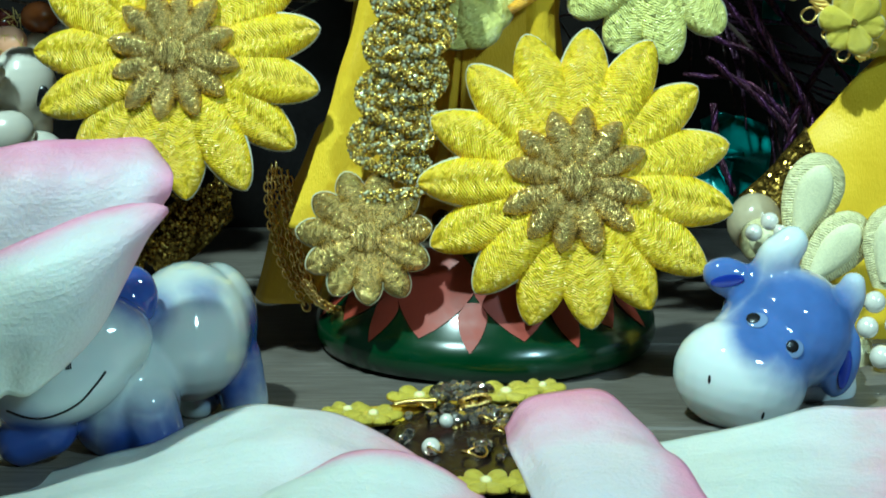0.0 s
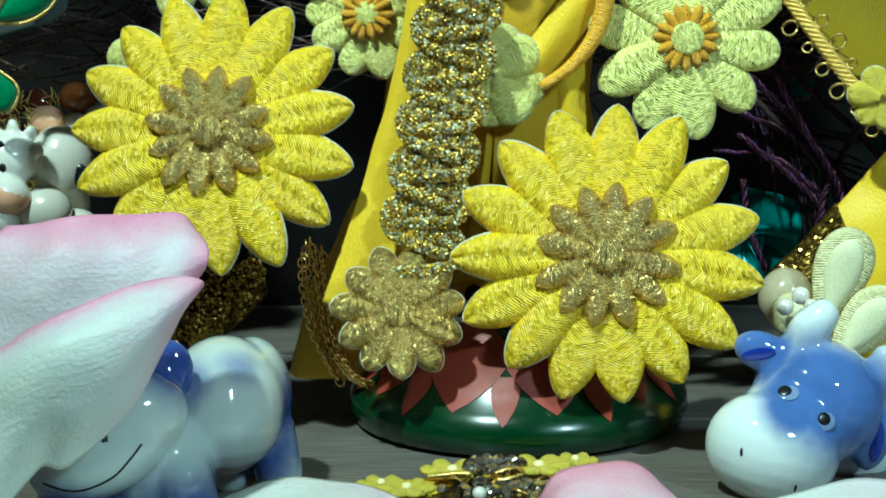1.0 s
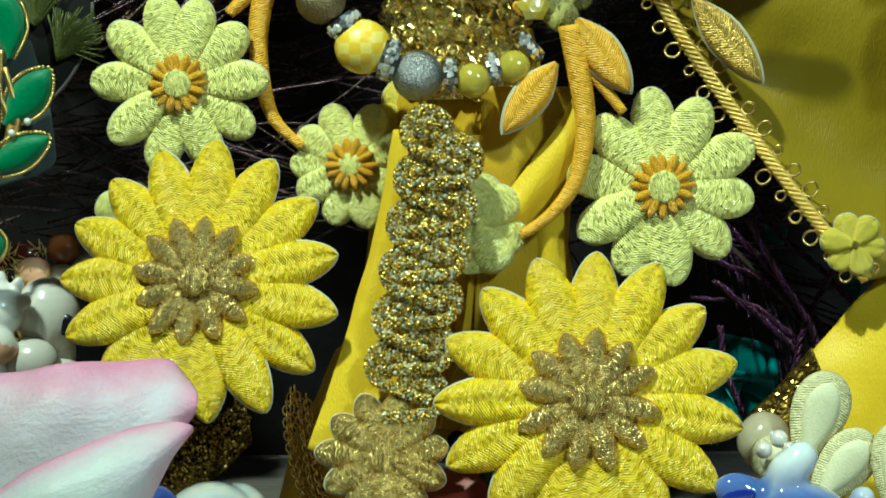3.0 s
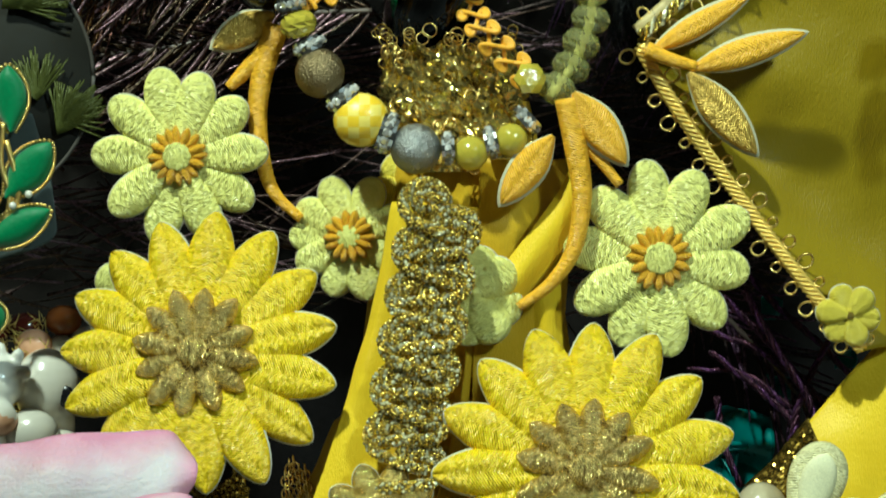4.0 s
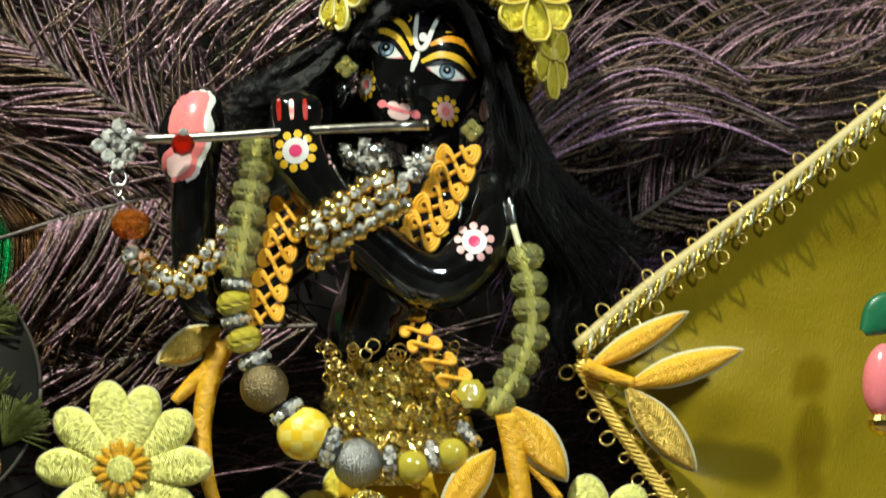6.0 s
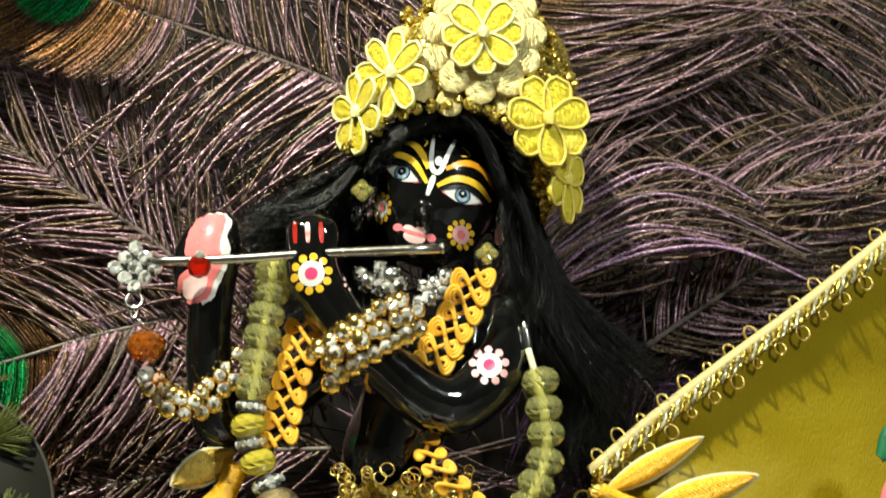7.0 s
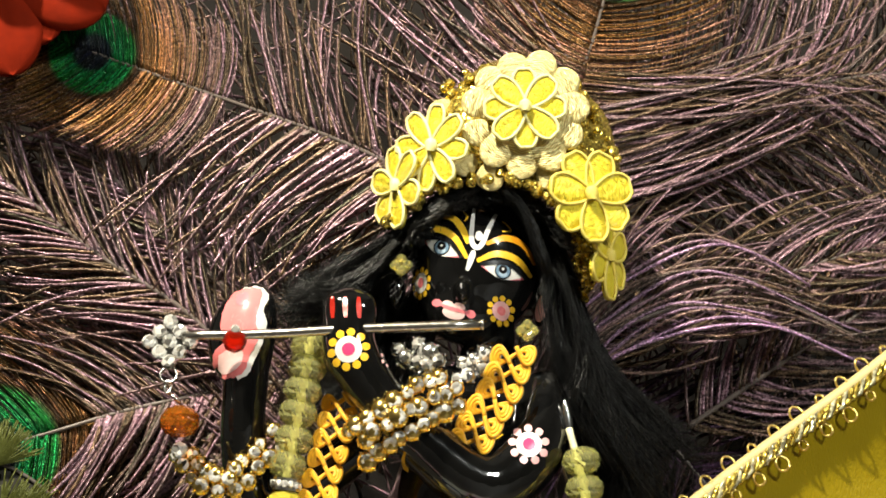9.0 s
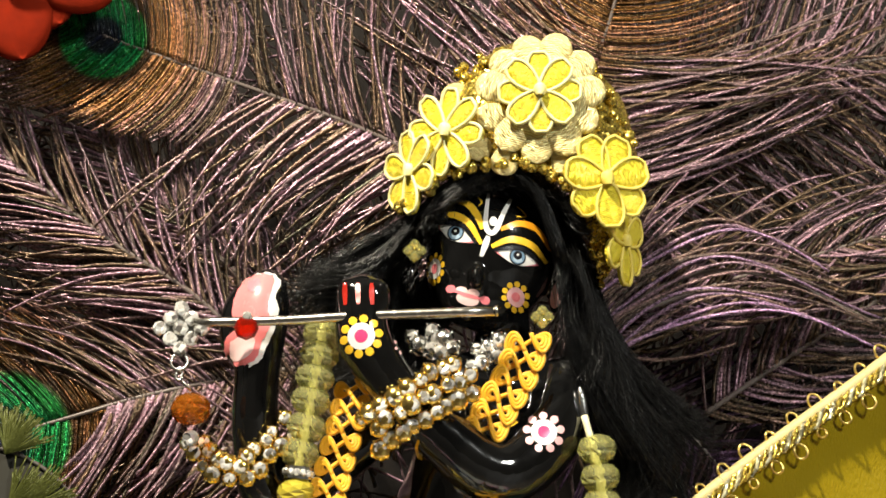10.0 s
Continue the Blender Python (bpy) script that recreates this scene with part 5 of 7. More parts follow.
lotus_petal([[(0.0197, -0.138, -0.0006), (0.0158, -0.122, 0.0031), (0.0126, -0.104, 0.006), (0.0112, -0.092, 0.0076)], [(0.0269, -0.138, -0.0006), (0.0223, -0.124, 0.0058), (0.0185, -0.106, 0.0098), (0.0161, -0.09, 0.0127)], [(0.0359, -0.138, -0.0006), (0.0326, -0.124, 0.0059), (0.0303, -0.106, 0.0098), (0.0286, -0.088, 0.0126)], [(0.0477, -0.138, -0.0006), (0.0449, -0.124, 0.0039), (0.041, -0.108, 0.0064), (0.0372, -0.092, 0.0069)]],
            "lilac-pink lotus petal standing on edge", PETAL_LILAC)
lotus_petal([[(0.0275, -0.13, 0.0002), (0.0294, -0.118, 0.0017), (0.0321, -0.098, 0.003), (0.034, -0.088, 0.0027)], [(0.0458, -0.132, 0.001), (0.0486, -0.118, 0.0027), (0.0521, -0.1, 0.0037), (0.0543, -0.084, 0.0041)], [(0.0632, -0.132, 0.001), (0.0658, -0.118, 0.0028), (0.0695, -0.098, 0.0052), (0.0717, -0.08, 0.007)], [(0.0831, -0.13, 0.0003), (0.0859, -0.118, 0.0028), (0.0912, -0.096, 0.0046), (0.0955, -0.078, 0.0073)]],
            "broad white lotus petal at the shelf's front")

# ---- crown ----
crown = thing("crown", (0.0132, -0.006, 0.2254), "gold lace crown covered with yellow fabric flowers", "crown")
part("band", patch([[(-0.0157, -0.006, 0.2104), (-0.0065, -0.012, 0.2163), (0.0048, -0.014, 0.2198), (0.0161, -0.014, 0.2194), (0.0251, -0.011, 0.2127), (0.0295, -0.006, 0.2034), (0.0309, 0, 0.1947)], [(-0.0145, -0.008, 0.2194), (-0.0041, -0.015, 0.2263), (0.0059, -0.018, 0.2302), (0.0172, -0.018, 0.2304), (0.0287, -0.014, 0.2224), (0.0341, -0.009, 0.2119), (0.0339, -0.003, 0.1981)],
                    [(-0.0113, -0.004, 0.2289), (-0.003, -0.011, 0.2365), (0.0071, -0.014, 0.2437), (0.0173, -0.014, 0.2458), (0.029, -0.01, 0.2404), (0.0384, -0.004, 0.2262), (0.0369, 0.002, 0.2036)], [(-0.0083, 0.004, 0.2336), (-0.0005, 0.004, 0.2439), (0.0087, 0.004, 0.2515), (0.018, 0.004, 0.2534), (0.0299, 0.004, 0.247), (0.0398, 0.004, 0.2294), (0.037, 0.004, 0.2053)]], 0.0006, ripple=0.0016), GOLD_GLIT, crown, "gold glitter lace band")


def lined_flower(at, radius, angles, width, face, fill, line, parent, name="flower"):
    """A fabric flower with a raised cord round each petal, as a part of its thing."""
    hub = part(name, set_petal(leaf(radius * 0.30, radius * 0.30, 0.0012, 0.5, 0.5, nu=6, nv=6, root=0.6), Vector(at) + Vector((0, -0.0012, -radius * 0.12)), 90, 0.0008, face), line, parent, "raised flower centre")
    for k, a in enumerate(angles):
        b = set_petal(leaf(radius, width, 0.0008, 0.5, 0.64, nu=8, nv=10, root=0.25, groove=0.3), at, a, 0.0004 * (k % 2), face)
        part("petal", b, fill, hub)
        cord = Mesh()
        pts = []
        for i in range(22):
            v = i / 21 * 2
            s, vv = (1, v) if v <= 1 else (-1, 2 - v)
            w = 0.25 + 0.75 * math.sin(min(1, vv / 0.64) * math.pi / 2) if vv < 0.64 else max(0, 1 - ((vv - 0.64) / 0.36) ** 2) ** 0.5
            pts.append(Vector((s * w * width / 2, -0.0003, vv * radius)))
        cord.tube(pts, 0.00042, seg=5)
        c = cord.bm()
        part("cord", set_petal(c, at, a, 0.0004 * (k % 2) + 0.0002, face), line, hub, "pale raised petal outline")
    return hub


YELLOW_FELT = plain("yellow_felt", (0.92, 0.76, 0.14), 0.65, 0.0, var=0.2, scale=1500, bump=0.6, sheen=0.3)
YELLOW_LINE = plain("pale_yellow_cord", (0.95, 0.86, 0.40), 0.5, 0.0, var=0.15, scale=2200, bump=0.5)
CROWN_THREAD_LINE = plain("yellow_cord", (0.86, 0.68, 0.14), 0.5, 0.0, var=0.25, scale=2200, bump=0.6)
rnd = random.Random(21)
for k, a in enumerate(even(104, 11)):
    b = leaf(0.0150 * rnd.uniform(0.94, 1.04), 0.0078, 0.0009, 0.5, 0.70, nu=8, nv=10, root=0.25, groove=0.1)
    part("cream_petal", set_petal(b, (0.0165, -0.0178, 0.2342), a, 0.0004 * (k % 2), (0, 0)), CREAM, crown, "cream and gold embroidered petal")
for c, a in zip([(0.0052, -0.0155, 0.2268), (0.0098, -0.0162, 0.2238), (0.0205, -0.0162, 0.2238), (0.0000, -0.0150, 0.2310)], (240, 258, 295, 120)):
    part("cream_petal", set_petal(leaf(0.0074, 0.0064, 0.0007, 0.5, 0.66, nu=8, nv=8, root=0.3, groove=0.1), c, a, 0.0, (0, 0)), CREAM, crown, "cream and gold embroidered petal")
lined_flower((0.0165, -0.0200, 0.2346), 0.0095, even(92, 8), 0.0052, (0, 0), CROWN_THREAD, YELLOW_LINE, crown)
lined_flower((-0.0041, -0.0160, 0.2262), 0.0103, even(80, 8), 0.0046, (0, -35), CROWN_THREAD, YELLOW_LINE, crown)
lined_flower((-0.0119, -0.0105, 0.2182), 0.01, even(100, 6), 0.0055, (0, -55), CROWN_THREAD, YELLOW_LINE, crown)
lined_flower((0.0314, -0.0155, 0.2157), 0.0109, even(70, 7), 0.0069, (0, 25), CROWN_THREAD, CROWN_THREAD_LINE, crown)
lined_flower((0.0359, -0.0055, 0.2036), 0.0101, even(90, 6), 0.0063, (0, 62), CROWN_THREAD, CROWN_THREAD_LINE, crown)
edge = Mesh()
for k in range(150):
    a, rr = rnd.uniform(0, 6.3), rnd.uniform(0.0080, 0.0185)
    p = Vector((0.0142, -0.0145, 0.2325)) + Vector((math.cos(a) * rr * 1.05, rr * 0.22 - 0.002, math.sin(a) * rr * 0.85))
    edge.ball(p, rnd.uniform(0.0007, 0.0013), 7, 5)
for c, d in along([(-0.0154, -0.007, 0.2102), (-0.0065, -0.0135, 0.2154), (0.0048, -0.0155, 0.2192), (0.0161, -0.0155, 0.2188), (0.025, -0.0135, 0.2119), (0.0292, -0.007, 0.2032), (0.0308, -0.001, 0.1946)], 46):
    edge.ball(c + Vector((rnd.uniform(-1, 1), rnd.uniform(-1, 0), rnd.uniform(-1, 1))) * 0.0010, rnd.uniform(0.0009, 0.0017), 8, 6)
for c, d in along([(-0.0112, -0.006, 0.2278), (-0.003, -0.011, 0.2365), (0.0071, -0.0155, 0.2433), (0.0172, -0.0155, 0.246), (0.0289, -0.011, 0.2404), (0.0382, -0.006, 0.2257)], 40):
    edge.ball(c + Vector((rnd.uniform(-1, 1), rnd.uniform(-1, 0), rnd.uniform(-1, 1))) * 0.0010, rnd.uniform(0.0008, 0.0015), 8, 6)
edge.ob("scallop", GOLD_GLIT, crown, "knotted gold lace edge", kind="stuff")

# ---- earrings ----
for at, nm in (((0.0177, -0.009, 0.1858), "square gold earring by the cheek"), ((-0.0109, -0.008, 0.2006), "gold earring half under the hair")):
    e = thing("earring", at, nm, "earring", "earrings")
    for dx, dz in ((-0.0013, 0), (0.0013, 0), (0, 0.0013), (0, -0.0013)):
        part("stone", gem(Vector(at) + Vector((dx, -0.0008, dz)), 0.0014, (dx * 60, -1, dz * 60), 4), CRYSTAL_Y, e, smooth=False)
    part("setting", egg(at, (0.0021, 0.0008, 0.0021), seg=12), GOLD, e)

# ---- flute with jewelled end ----
flute = thing("flute", (-0.0265, -0.024, 0.1828), "thin polished steel flute with rhinestone ornament", "flute")
pl = [(-0.0578, -0.0215, 0.1817), (-0.0389, -0.0215, 0.1824), (-0.0218, -0.0215, 0.1836), (0.0072, -0.0215, 0.185)]
part("tube", tube([Vector(p) + Vector((0, -0.002, 0)) for p in pl], 0.0011, seg=16, n=4), STEEL, flute)
c = Vector(pl[-1]) + Vector((-0.0002, -0.002, 0))
part("rim", tube([c, c + Vector((0.0006, 0, 0.00002))], 0.0012, seg=16, n=2), STEEL, flute)
orn = Vector((-0.0606, -0.0235, 0.1804))
for i in range(3):
    for j in range(3):
        u, w = (i - 1) * 0.0031, (j - 1) * 0.0031
        g = orn + Vector((0.72 * (u - w), -0.0006 * (i == j == 1), 0.72 * (u + w)))
        part("rhinestone", gem(g, 0.0017, (0.1 * u / 0.003, -1, 0.1 * w / 0.003)), RHINE, flute, smooth=False)
part("setting", egg(orn + Vector((0, 0.0007, 0)), (0.0040, 0.0006, 0.0040), seg=12), SILVER, flute)
for k, (r, dz) in enumerate(((0.0018, -0.0072), (0.0014, -0.0098))):
    m = Mesh()
    m.tube([orn + Vector((math.cos(b) * r * (1 if k == 0 else 0.5), math.sin(b) * r * 0.3, dz + math.sin(b) * r)) for b in [2 * math.pi * i / 18 for i in range(18)]], 0.00035, seg=6, close=True)
    m.ob("ring", SILVER, flute)
drop = Vector((-0.0578, -0.0235, 0.1631))
part("pin", tube([orn + Vector((0.0006, 0, -0.0112)), drop + Vector((0, 0, 0.004))], 0.0004, seg=6, n=2), SILVER, flute)
part("amber_bead", bead(drop, 0.0043, (0, 0, 1), 0.78), AMBER, flute, "faceted amber glass bead", smooth=False)
part("rhinestone", gem(drop + Vector((0.0002, 0, -0.0062)), 0.0019), RHINE, flute, smooth=False)
red = Vector((-0.0463, -0.0255, 0.1804))
part("red_stone", gem(red, 0.0027, (0.1, -1, 0.1)), RUBY, flute, "deep red faceted stone", smooth=False)
part("red_stone", gem(red + Vector((0.0002, -0.0004, 0.0026)), 0.0011), RHINE, flute, "small clear stone", smooth=False)

# ---- rhinestone bands ----


def stones(name, path, count, rows, gap, r, metal, label, away=0.0012):
    ob = thing(name, path[0], label, "rhinestone band")
    rnd = random.Random(count)
    back = Mesh()
    for k, (c, d) in enumerate(along(path, count)):
        n = d.cross(Vector((0, 1, 0))).normalized()
        for j in range(rows):
            o = (j - (rows - 1) / 2)
            p = c + n * o * gap + d * (0.5 * gap if (j % 2) else 0) + Vector((rnd.uniform(-0.0006, 0.0006), -away + abs(o) * 0.0010 + rnd.uniform(-0.0006, 0.0003), rnd.uniform(-0.0006, 0.0006)))
            rr = r * rnd.uniform(0.78, 1.2)
            way = (Vector((0, -1, 0)) + n * o * 0.45 + Vector((rnd.uniform(-0.2, 0.2), 0, rnd.uniform(-0.2, 0.2)))).normalized()
            s = part("rhinestone", gem(p, rr * 0.86, way), RHINE, ob, smooth=False)
            back.ball(p + Vector((0, 0.0007, 0)), (rr * 1.06, rr * 0.8, rr * 1.06), 8, 6)
            for q in range(4):
                b = q * math.pi / 2 + 0.7
                back.ball(p + Vector((math.cos(b) * rr, -0.0004, math.sin(b) * rr)), rr * 0.15, 6, 4)
    back.ob("setting", metal, ob, "claw settings")
    return ob


stones("rhinestone_bracelet", [(-0.0203, -0.0225, 0.1575), (-0.014, -0.0255, 0.1621), (-0.0069, -0.0255, 0.1664), (0.0015, -0.0225, 0.1707)], 9, 3, 0.0037, 0.0020, GOLD, "wide bracelet of clear rhinestones in gold settings")
stones("rhinestone_bracelet", [(-0.0587, -0.015, 0.1583), (-0.0548, -0.0185, 0.1526), (-0.0479, -0.02, 0.1501), (-0.0421, -0.0185, 0.1545), (-0.0372, -0.017, 0.1606)], 10, 2, 0.0036, 0.0018, GOLD, "rhinestone bracelet in gold settings round the wrist")
stones("rhinestone_necklace", [(-0.0104, -0.012, 0.1828), (-0.0073, -0.012, 0.1797), (-0.0035, -0.0135, 0.1774)], 4, 2, 0.0034, 0.0020, SILVER, "short rhinestone collar in silver settings")
stones("rhinestone_necklace", [(0.0005, -0.012, 0.1754), (0.0055, -0.012, 0.1773), (0.0108, -0.012, 0.1787)], 4, 2, 0.0030, 0.0018, SILVER, "short rhinestone collar in silver settings")

# ---- soutache braid ----


def soutache(path, units, r, label):
    """Gimp braid: three cords swing together from edge to edge and loop back on themselves at each edge."""
    ob = thing("cord_trim", path[0], label, "braid trim", "orange cord trims")
    line = along(path, units * 48)
    step = (line[1][0] - line[0][0]).length * 48
    for k in range(units):
        m = Mesh()
        for wide, tall in ((1.0, 1.0), (0.84, 0.72), (0.68, 0.44)):
            pts = []
            for i in range(49):
                c, d = line[min(k * 48 + i, len(line) - 1)]
                n = d.cross(Vector((0, 1, 0))).normalized()
                a = 2 * math.pi * i / 48
                back = step / (4 * math.pi) + 0.78 * r * tall
                pts.append(c + n * math.sin(a) * r * 1.55 * wide + d * math.sin(2 * a) * back + Vector((0, -0.0006 - 0.0006 * math.cos(a), 0)))
            m.tube(pts, 0.00050, seg=6)
        m.ob("loop", CORD, ob)
    return ob


soutache([(0.015, -0.015, 0.1814), (0.012, -0.015, 0.1727), (0.0077, -0.015, 0.1652), (0.0041, -0.0155, 0.1584)], 6, 0.0029, "orange gold looped cord trim across the chest")
soutache([(-0.0232, -0.012, 0.1712), (-0.0248, -0.016, 0.1618), (-0.0270, -0.016, 0.153), (-0.0282, -0.016, 0.1475), (-0.0293, -0.016, 0.1412)], 7, 0.0025, "orange gold looped cord trim hanging at the side")
soutache([(0.0032, -0.01, 0.1432), (0.0066, -0.0165, 0.1365), (0.0116, -0.0165, 0.1308), (0.0165, -0.0165, 0.1258)], 5, 0.0020, "orange gold looped cord trim at the waist")

# ---- bead necklace ----
neck = thing("bead_necklace", (-0.0082, -0.022, 0.1108), "long necklace of yellow crystal and metal beads", "necklace")


def strung(pts, r, mat, name="crystal_bead", label="", squash=0.72):
    for i, p in enumerate(pts):
        q = pts[min(i + 1, len(pts) - 1)]
        o = pts[max(i - 1, 0)]
        part(name, bead(p, r, Vector(q) - Vector(o), squash), mat, neck, label, smooth=False)


strung([(-0.0306, -0.016, 0.1804), (-0.0311, -0.0175, 0.1756), (-0.0319, -0.0175, 0.1708), (-0.0327, -0.0175, 0.1658), (-0.0335, -0.0175, 0.1601), (-0.0348, -0.0175, 0.1545)], 0.0044, CRYSTAL_Y, label="faceted yellow crystal bead")
strung([(-0.0355, -0.0175, 0.1461), (-0.0333, -0.0175, 0.138)], 0.0041, CRACKLE, label="yellow glass bead")
strung([(0.0296, -0.012, 0.1565), (0.0303, -0.012, 0.1504), (0.0307, -0.012, 0.1447), (0.0305, -0.012, 0.1387), (0.0284, -0.012, 0.1334), (0.0261, -0.012, 0.1283), (0.0229, -0.014, 0.1235)], 0.0044, CRYSTAL_Y, label="faceted yellow crystal bead")


def spacer(c, r, way):
    """A metal ring set with small stones."""
    way = Vector(way).normalized()
    q = way.to_track_quat("Z", "Y")
    m = Mesh()
    m.tube([Vector(c) - way * r * 0.36, Vector(c) + way * r * 0.36], r * 0.86, seg=16)
    ob = m.ob("spacer", SILVER, neck, "silver spacer ring set with stones", smooth=False)
    for k in range(14):
        a = 2 * math.pi * k / 14
        o = q @ Vector((math.cos(a), math.sin(a), 0))
        part("rhinestone", gem(Vector(c) + o * r * 0.86, r * 0.24, o, 6), RHINE, ob, smooth=False)


for c, way, r in (((-0.035, -0.0175, 0.1502), (-0.1, 0, -1), 30), ((-0.0349, -0.0175, 0.1421), (0.15, 0, -1), 30), ((-0.0309, -0.0185, 0.1333), (0.45, 0, -1), 33), ((-0.0237, -0.0205, 0.122), (0.75, 0, -1), 36),
                  ((-0.0141, -0.0215, 0.1143), (1, 0, -0.35), 40), ((-0.0011, -0.0215, 0.1109), (1, 0, 0.05), 32), ((0.0082, -0.0205, 0.112), (1, 0, 0.2), 32), ((0.0162, -0.018, 0.1168), (0.9, 0, 0.8), 32)):
    spacer(c, r * 0.000122, way)
part("bronze_bead", egg((-0.0287, -0.0195, 0.1273), 0.0054), BRONZE_TEX, neck, "textured dark bronze bead")
part("silver_bead", egg((-0.0081, -0.022, 0.1108), 0.0055), SILVER_TEX, neck, "textured grey silver bead")


def checked():
    n = Nodes("checked_fabric")
    ck = n.add("ShaderNodeTexChecker")
    n.put(ck.inputs["Vector"], n.coords("Object", (1, 0.2, 1)))
    ck.inputs["Scale"].default_value = 420
    ck.inputs["Color1"].default_value, ck.inputs["Color2"].default_value = (0.88, 0.58, 0.03, 1), (0.92, 0.72, 0.14, 1)
    n.set(colour=ck.outputs[0], rough=0.35, coat=0.4)
    n.bump(n.noise(n.coords(), 1400), 0.3)
    return n.m


part("patterned_bead", egg((-0.0198, -0.021, 0.1171), (0.0061, 0.0054, 0.0059)), checked(), neck, "yellow bead with a checked pattern")
part("glass_bead", egg((0.0038, -0.0215, 0.1097), 0.0038), CRACKLE, neck, "crackled yellow glass bead")
part("glass_bead", egg((0.0126, -0.0195, 0.1124), 0.0037), CRACKLE, neck, "crackled yellow glass bead")
for line in ([(-0.0303, -0.016, 0.183), (-0.0319, -0.0175, 0.1708), (-0.0335, -0.0175, 0.1601), (-0.0350, -0.0175, 0.1520)], [(0.0270, -0.0095, 0.1640), (0.0303, -0.012, 0.1504), (0.0305, -0.012, 0.1387), (0.0261, -0.012, 0.1283), (0.0215, -0.014, 0.1220)]):
    part("string", tube(line, 0.0008, seg=8), plain("pale_string", (0.80, 0.76, 0.50), 0.5, scale=2500, bump=0.5), neck, "pale thread inside the beads")
part("cap", egg((0.0268, -0.0085, 0.1656), (0.0012, 0.0012, 0.0052), (0, -8, 0), 16), SILVER, neck, "silver end cap")
part("faceted_drop", gem((0.0168, -0.0185, 0.1257), 0.0037, (0.2, -1, 0.2), 6), CRACKLE, neck, "amber glass drop", smooth=False)

# ---- peacock feathers ----
ARC_SKIN = barb_skin("pale_violet_barb", [(0.0, (0.38, 0.30, 0.36)), (1.0, (0.38, 0.30, 0.36))], 1, 1)
# BARB scaled down: shade on low and rear feathers put into their colour.
BARB_SHADED = barb_skin("shaded_barb_skin", [(0.0, (0.17, 0.135, 0.12)), (1.0, (0.17, 0.135, 0.12))], 1, 1)
rnd = random.Random(77)


def bent(p, d, angle, length, bend, n, rise, wave=0.0):
    """A barb: leaves p at an angle from d in the picture's plane and bends as it goes."""
    a = math.atan2(d.z, d.x) + angle
    pts, q, y = [], p.copy(), 0.0
    ph = rnd.random() * 6.3
    for i in range(n + 1):
        pts.append(q.copy())
        s = i / n
        b = a + bend * s + wave * math.sin(ph + 5 * s)
        q = q + Vector((math.cos(b), rise * (1 - 1.6 * s), math.sin(b))) * (length / n)
    return pts


def feather(pts, label, loose, blen, a0, a1, bend, eye_r=0.0, eye_tall=1.25, r=0.00070, sides=(1, -1), skin=None, shaft=0.0008):
    tip = Vector(pts[-1])
    ob = thing("peacock_feather", tip, label, "feather", "peacock feathers behind the figurine")
    line = smooth_line(pts, 24)
    shaft_m = Mesh()
    shaft_m.tube(line, shaft, shaft * 0.5, 7)
    shaft_m.ob("shaft", RACHIS, ob, "stiff brown feather shaft")
    m = Mesh()
    for i in range(int(loose * 0.8)):
        s = (i // 2 + rnd.random() * 0.8) / (loose * 0.4) * (0.62 if eye_r else 1.0)
        k = min(int(s * (len(line) - 2)), len(line) - 2)
        p, d = line[k], (line[k + 1] - line[k]).normalized()
        side = sides[i % 2]
        ang = radians(a0 + (a1 - a0) * s + rnd.uniform(-4, 4) + (10 if i % 9 == 0 else 0)) * side
        m.tube(bent(p, d, ang, blen * rnd.uniform(0.55, 1.1), radians(bend + rnd.uniform(-15, 15)) * side, 14, rnd.uniform(-0.16, 0.04), 0.09), r * rnd.uniform(0.7, 1.2), r * 0.45)
    m.ob("barb", skin or BARB_PLAIN, ob, "loose violet-brown barbs", kind="stuff")
    if eye_r:
        d = (line[-1] - line[-8]).normalized()
        ring = Mesh()
        count = 170
        for i in range(count):
            u = -2.6 + 3.9 * i / count
            p = tip + d * u * eye_r * eye_tall
            for side in (1, -1):
                ln = eye_r * (2.9 - 0.5 * abs(u)) * rnd.uniform(0.9, 1.12)
                q = bent(p + Vector((0, rnd.uniform(-0.0004, 0.0004), 0)), d, radians(62 - 12 * u + rnd.uniform(-2, 2)) * side, ln, radians(-34) * side, 12, 0.0)
                ring.tube(q, 0.00034, 0.00016)
        skin2 = barb_skin("eye_skin", EYE_STOPS, eye_r, eye_r)
        ring.ob("eye", skin2, ob, "green and bronze feather eye", kind="stuff")
    return ob


feather([(0.0195, 0.036, 0.2111), (-0.003, 0.034, 0.2275), (-0.0255, 0.032, 0.2385), (-0.0494, 0.03, 0.2468), (-0.0700, 0.028, 0.2535), (-0.0895, 0.026, 0.2600)], "peacock feather with dark green eye and bronze rim", 170, 0.052, 60, 44, 22, 0.0108)
feather([(0.0229, 0.036, 0.2125), (0.0263, 0.034, 0.235), (0.0305, 0.034, 0.2538), (0.0353, 0.032, 0.265), (0.0423, 0.03, 0.2924)], "peacock feather with green eye above the crown", 190, 0.074, 64, 76, -16, 0.0161)
feather([(-0.0247, 0.038, 0.1813), (-0.0494, 0.036, 0.178), (-0.0764, 0.034, 0.172), (-0.095, 0.032, 0.1661), (-0.1095, 0.028, 0.1612)], "peacock feather with bright green eye ring", 190, 0.044, 60, 45, -25, 0.016)
feather([(0.0261, 0.03, 0.1809), (0.0411, 0.03, 0.1921), (0.0631, 0.03, 0.2007), (0.0865, 0.03, 0.2079), (0.1128, 0.03, 0.2166)], "loose peacock feather fanning out past the wig", 120, 0.050, 44, 26, -48, r=0.0007)
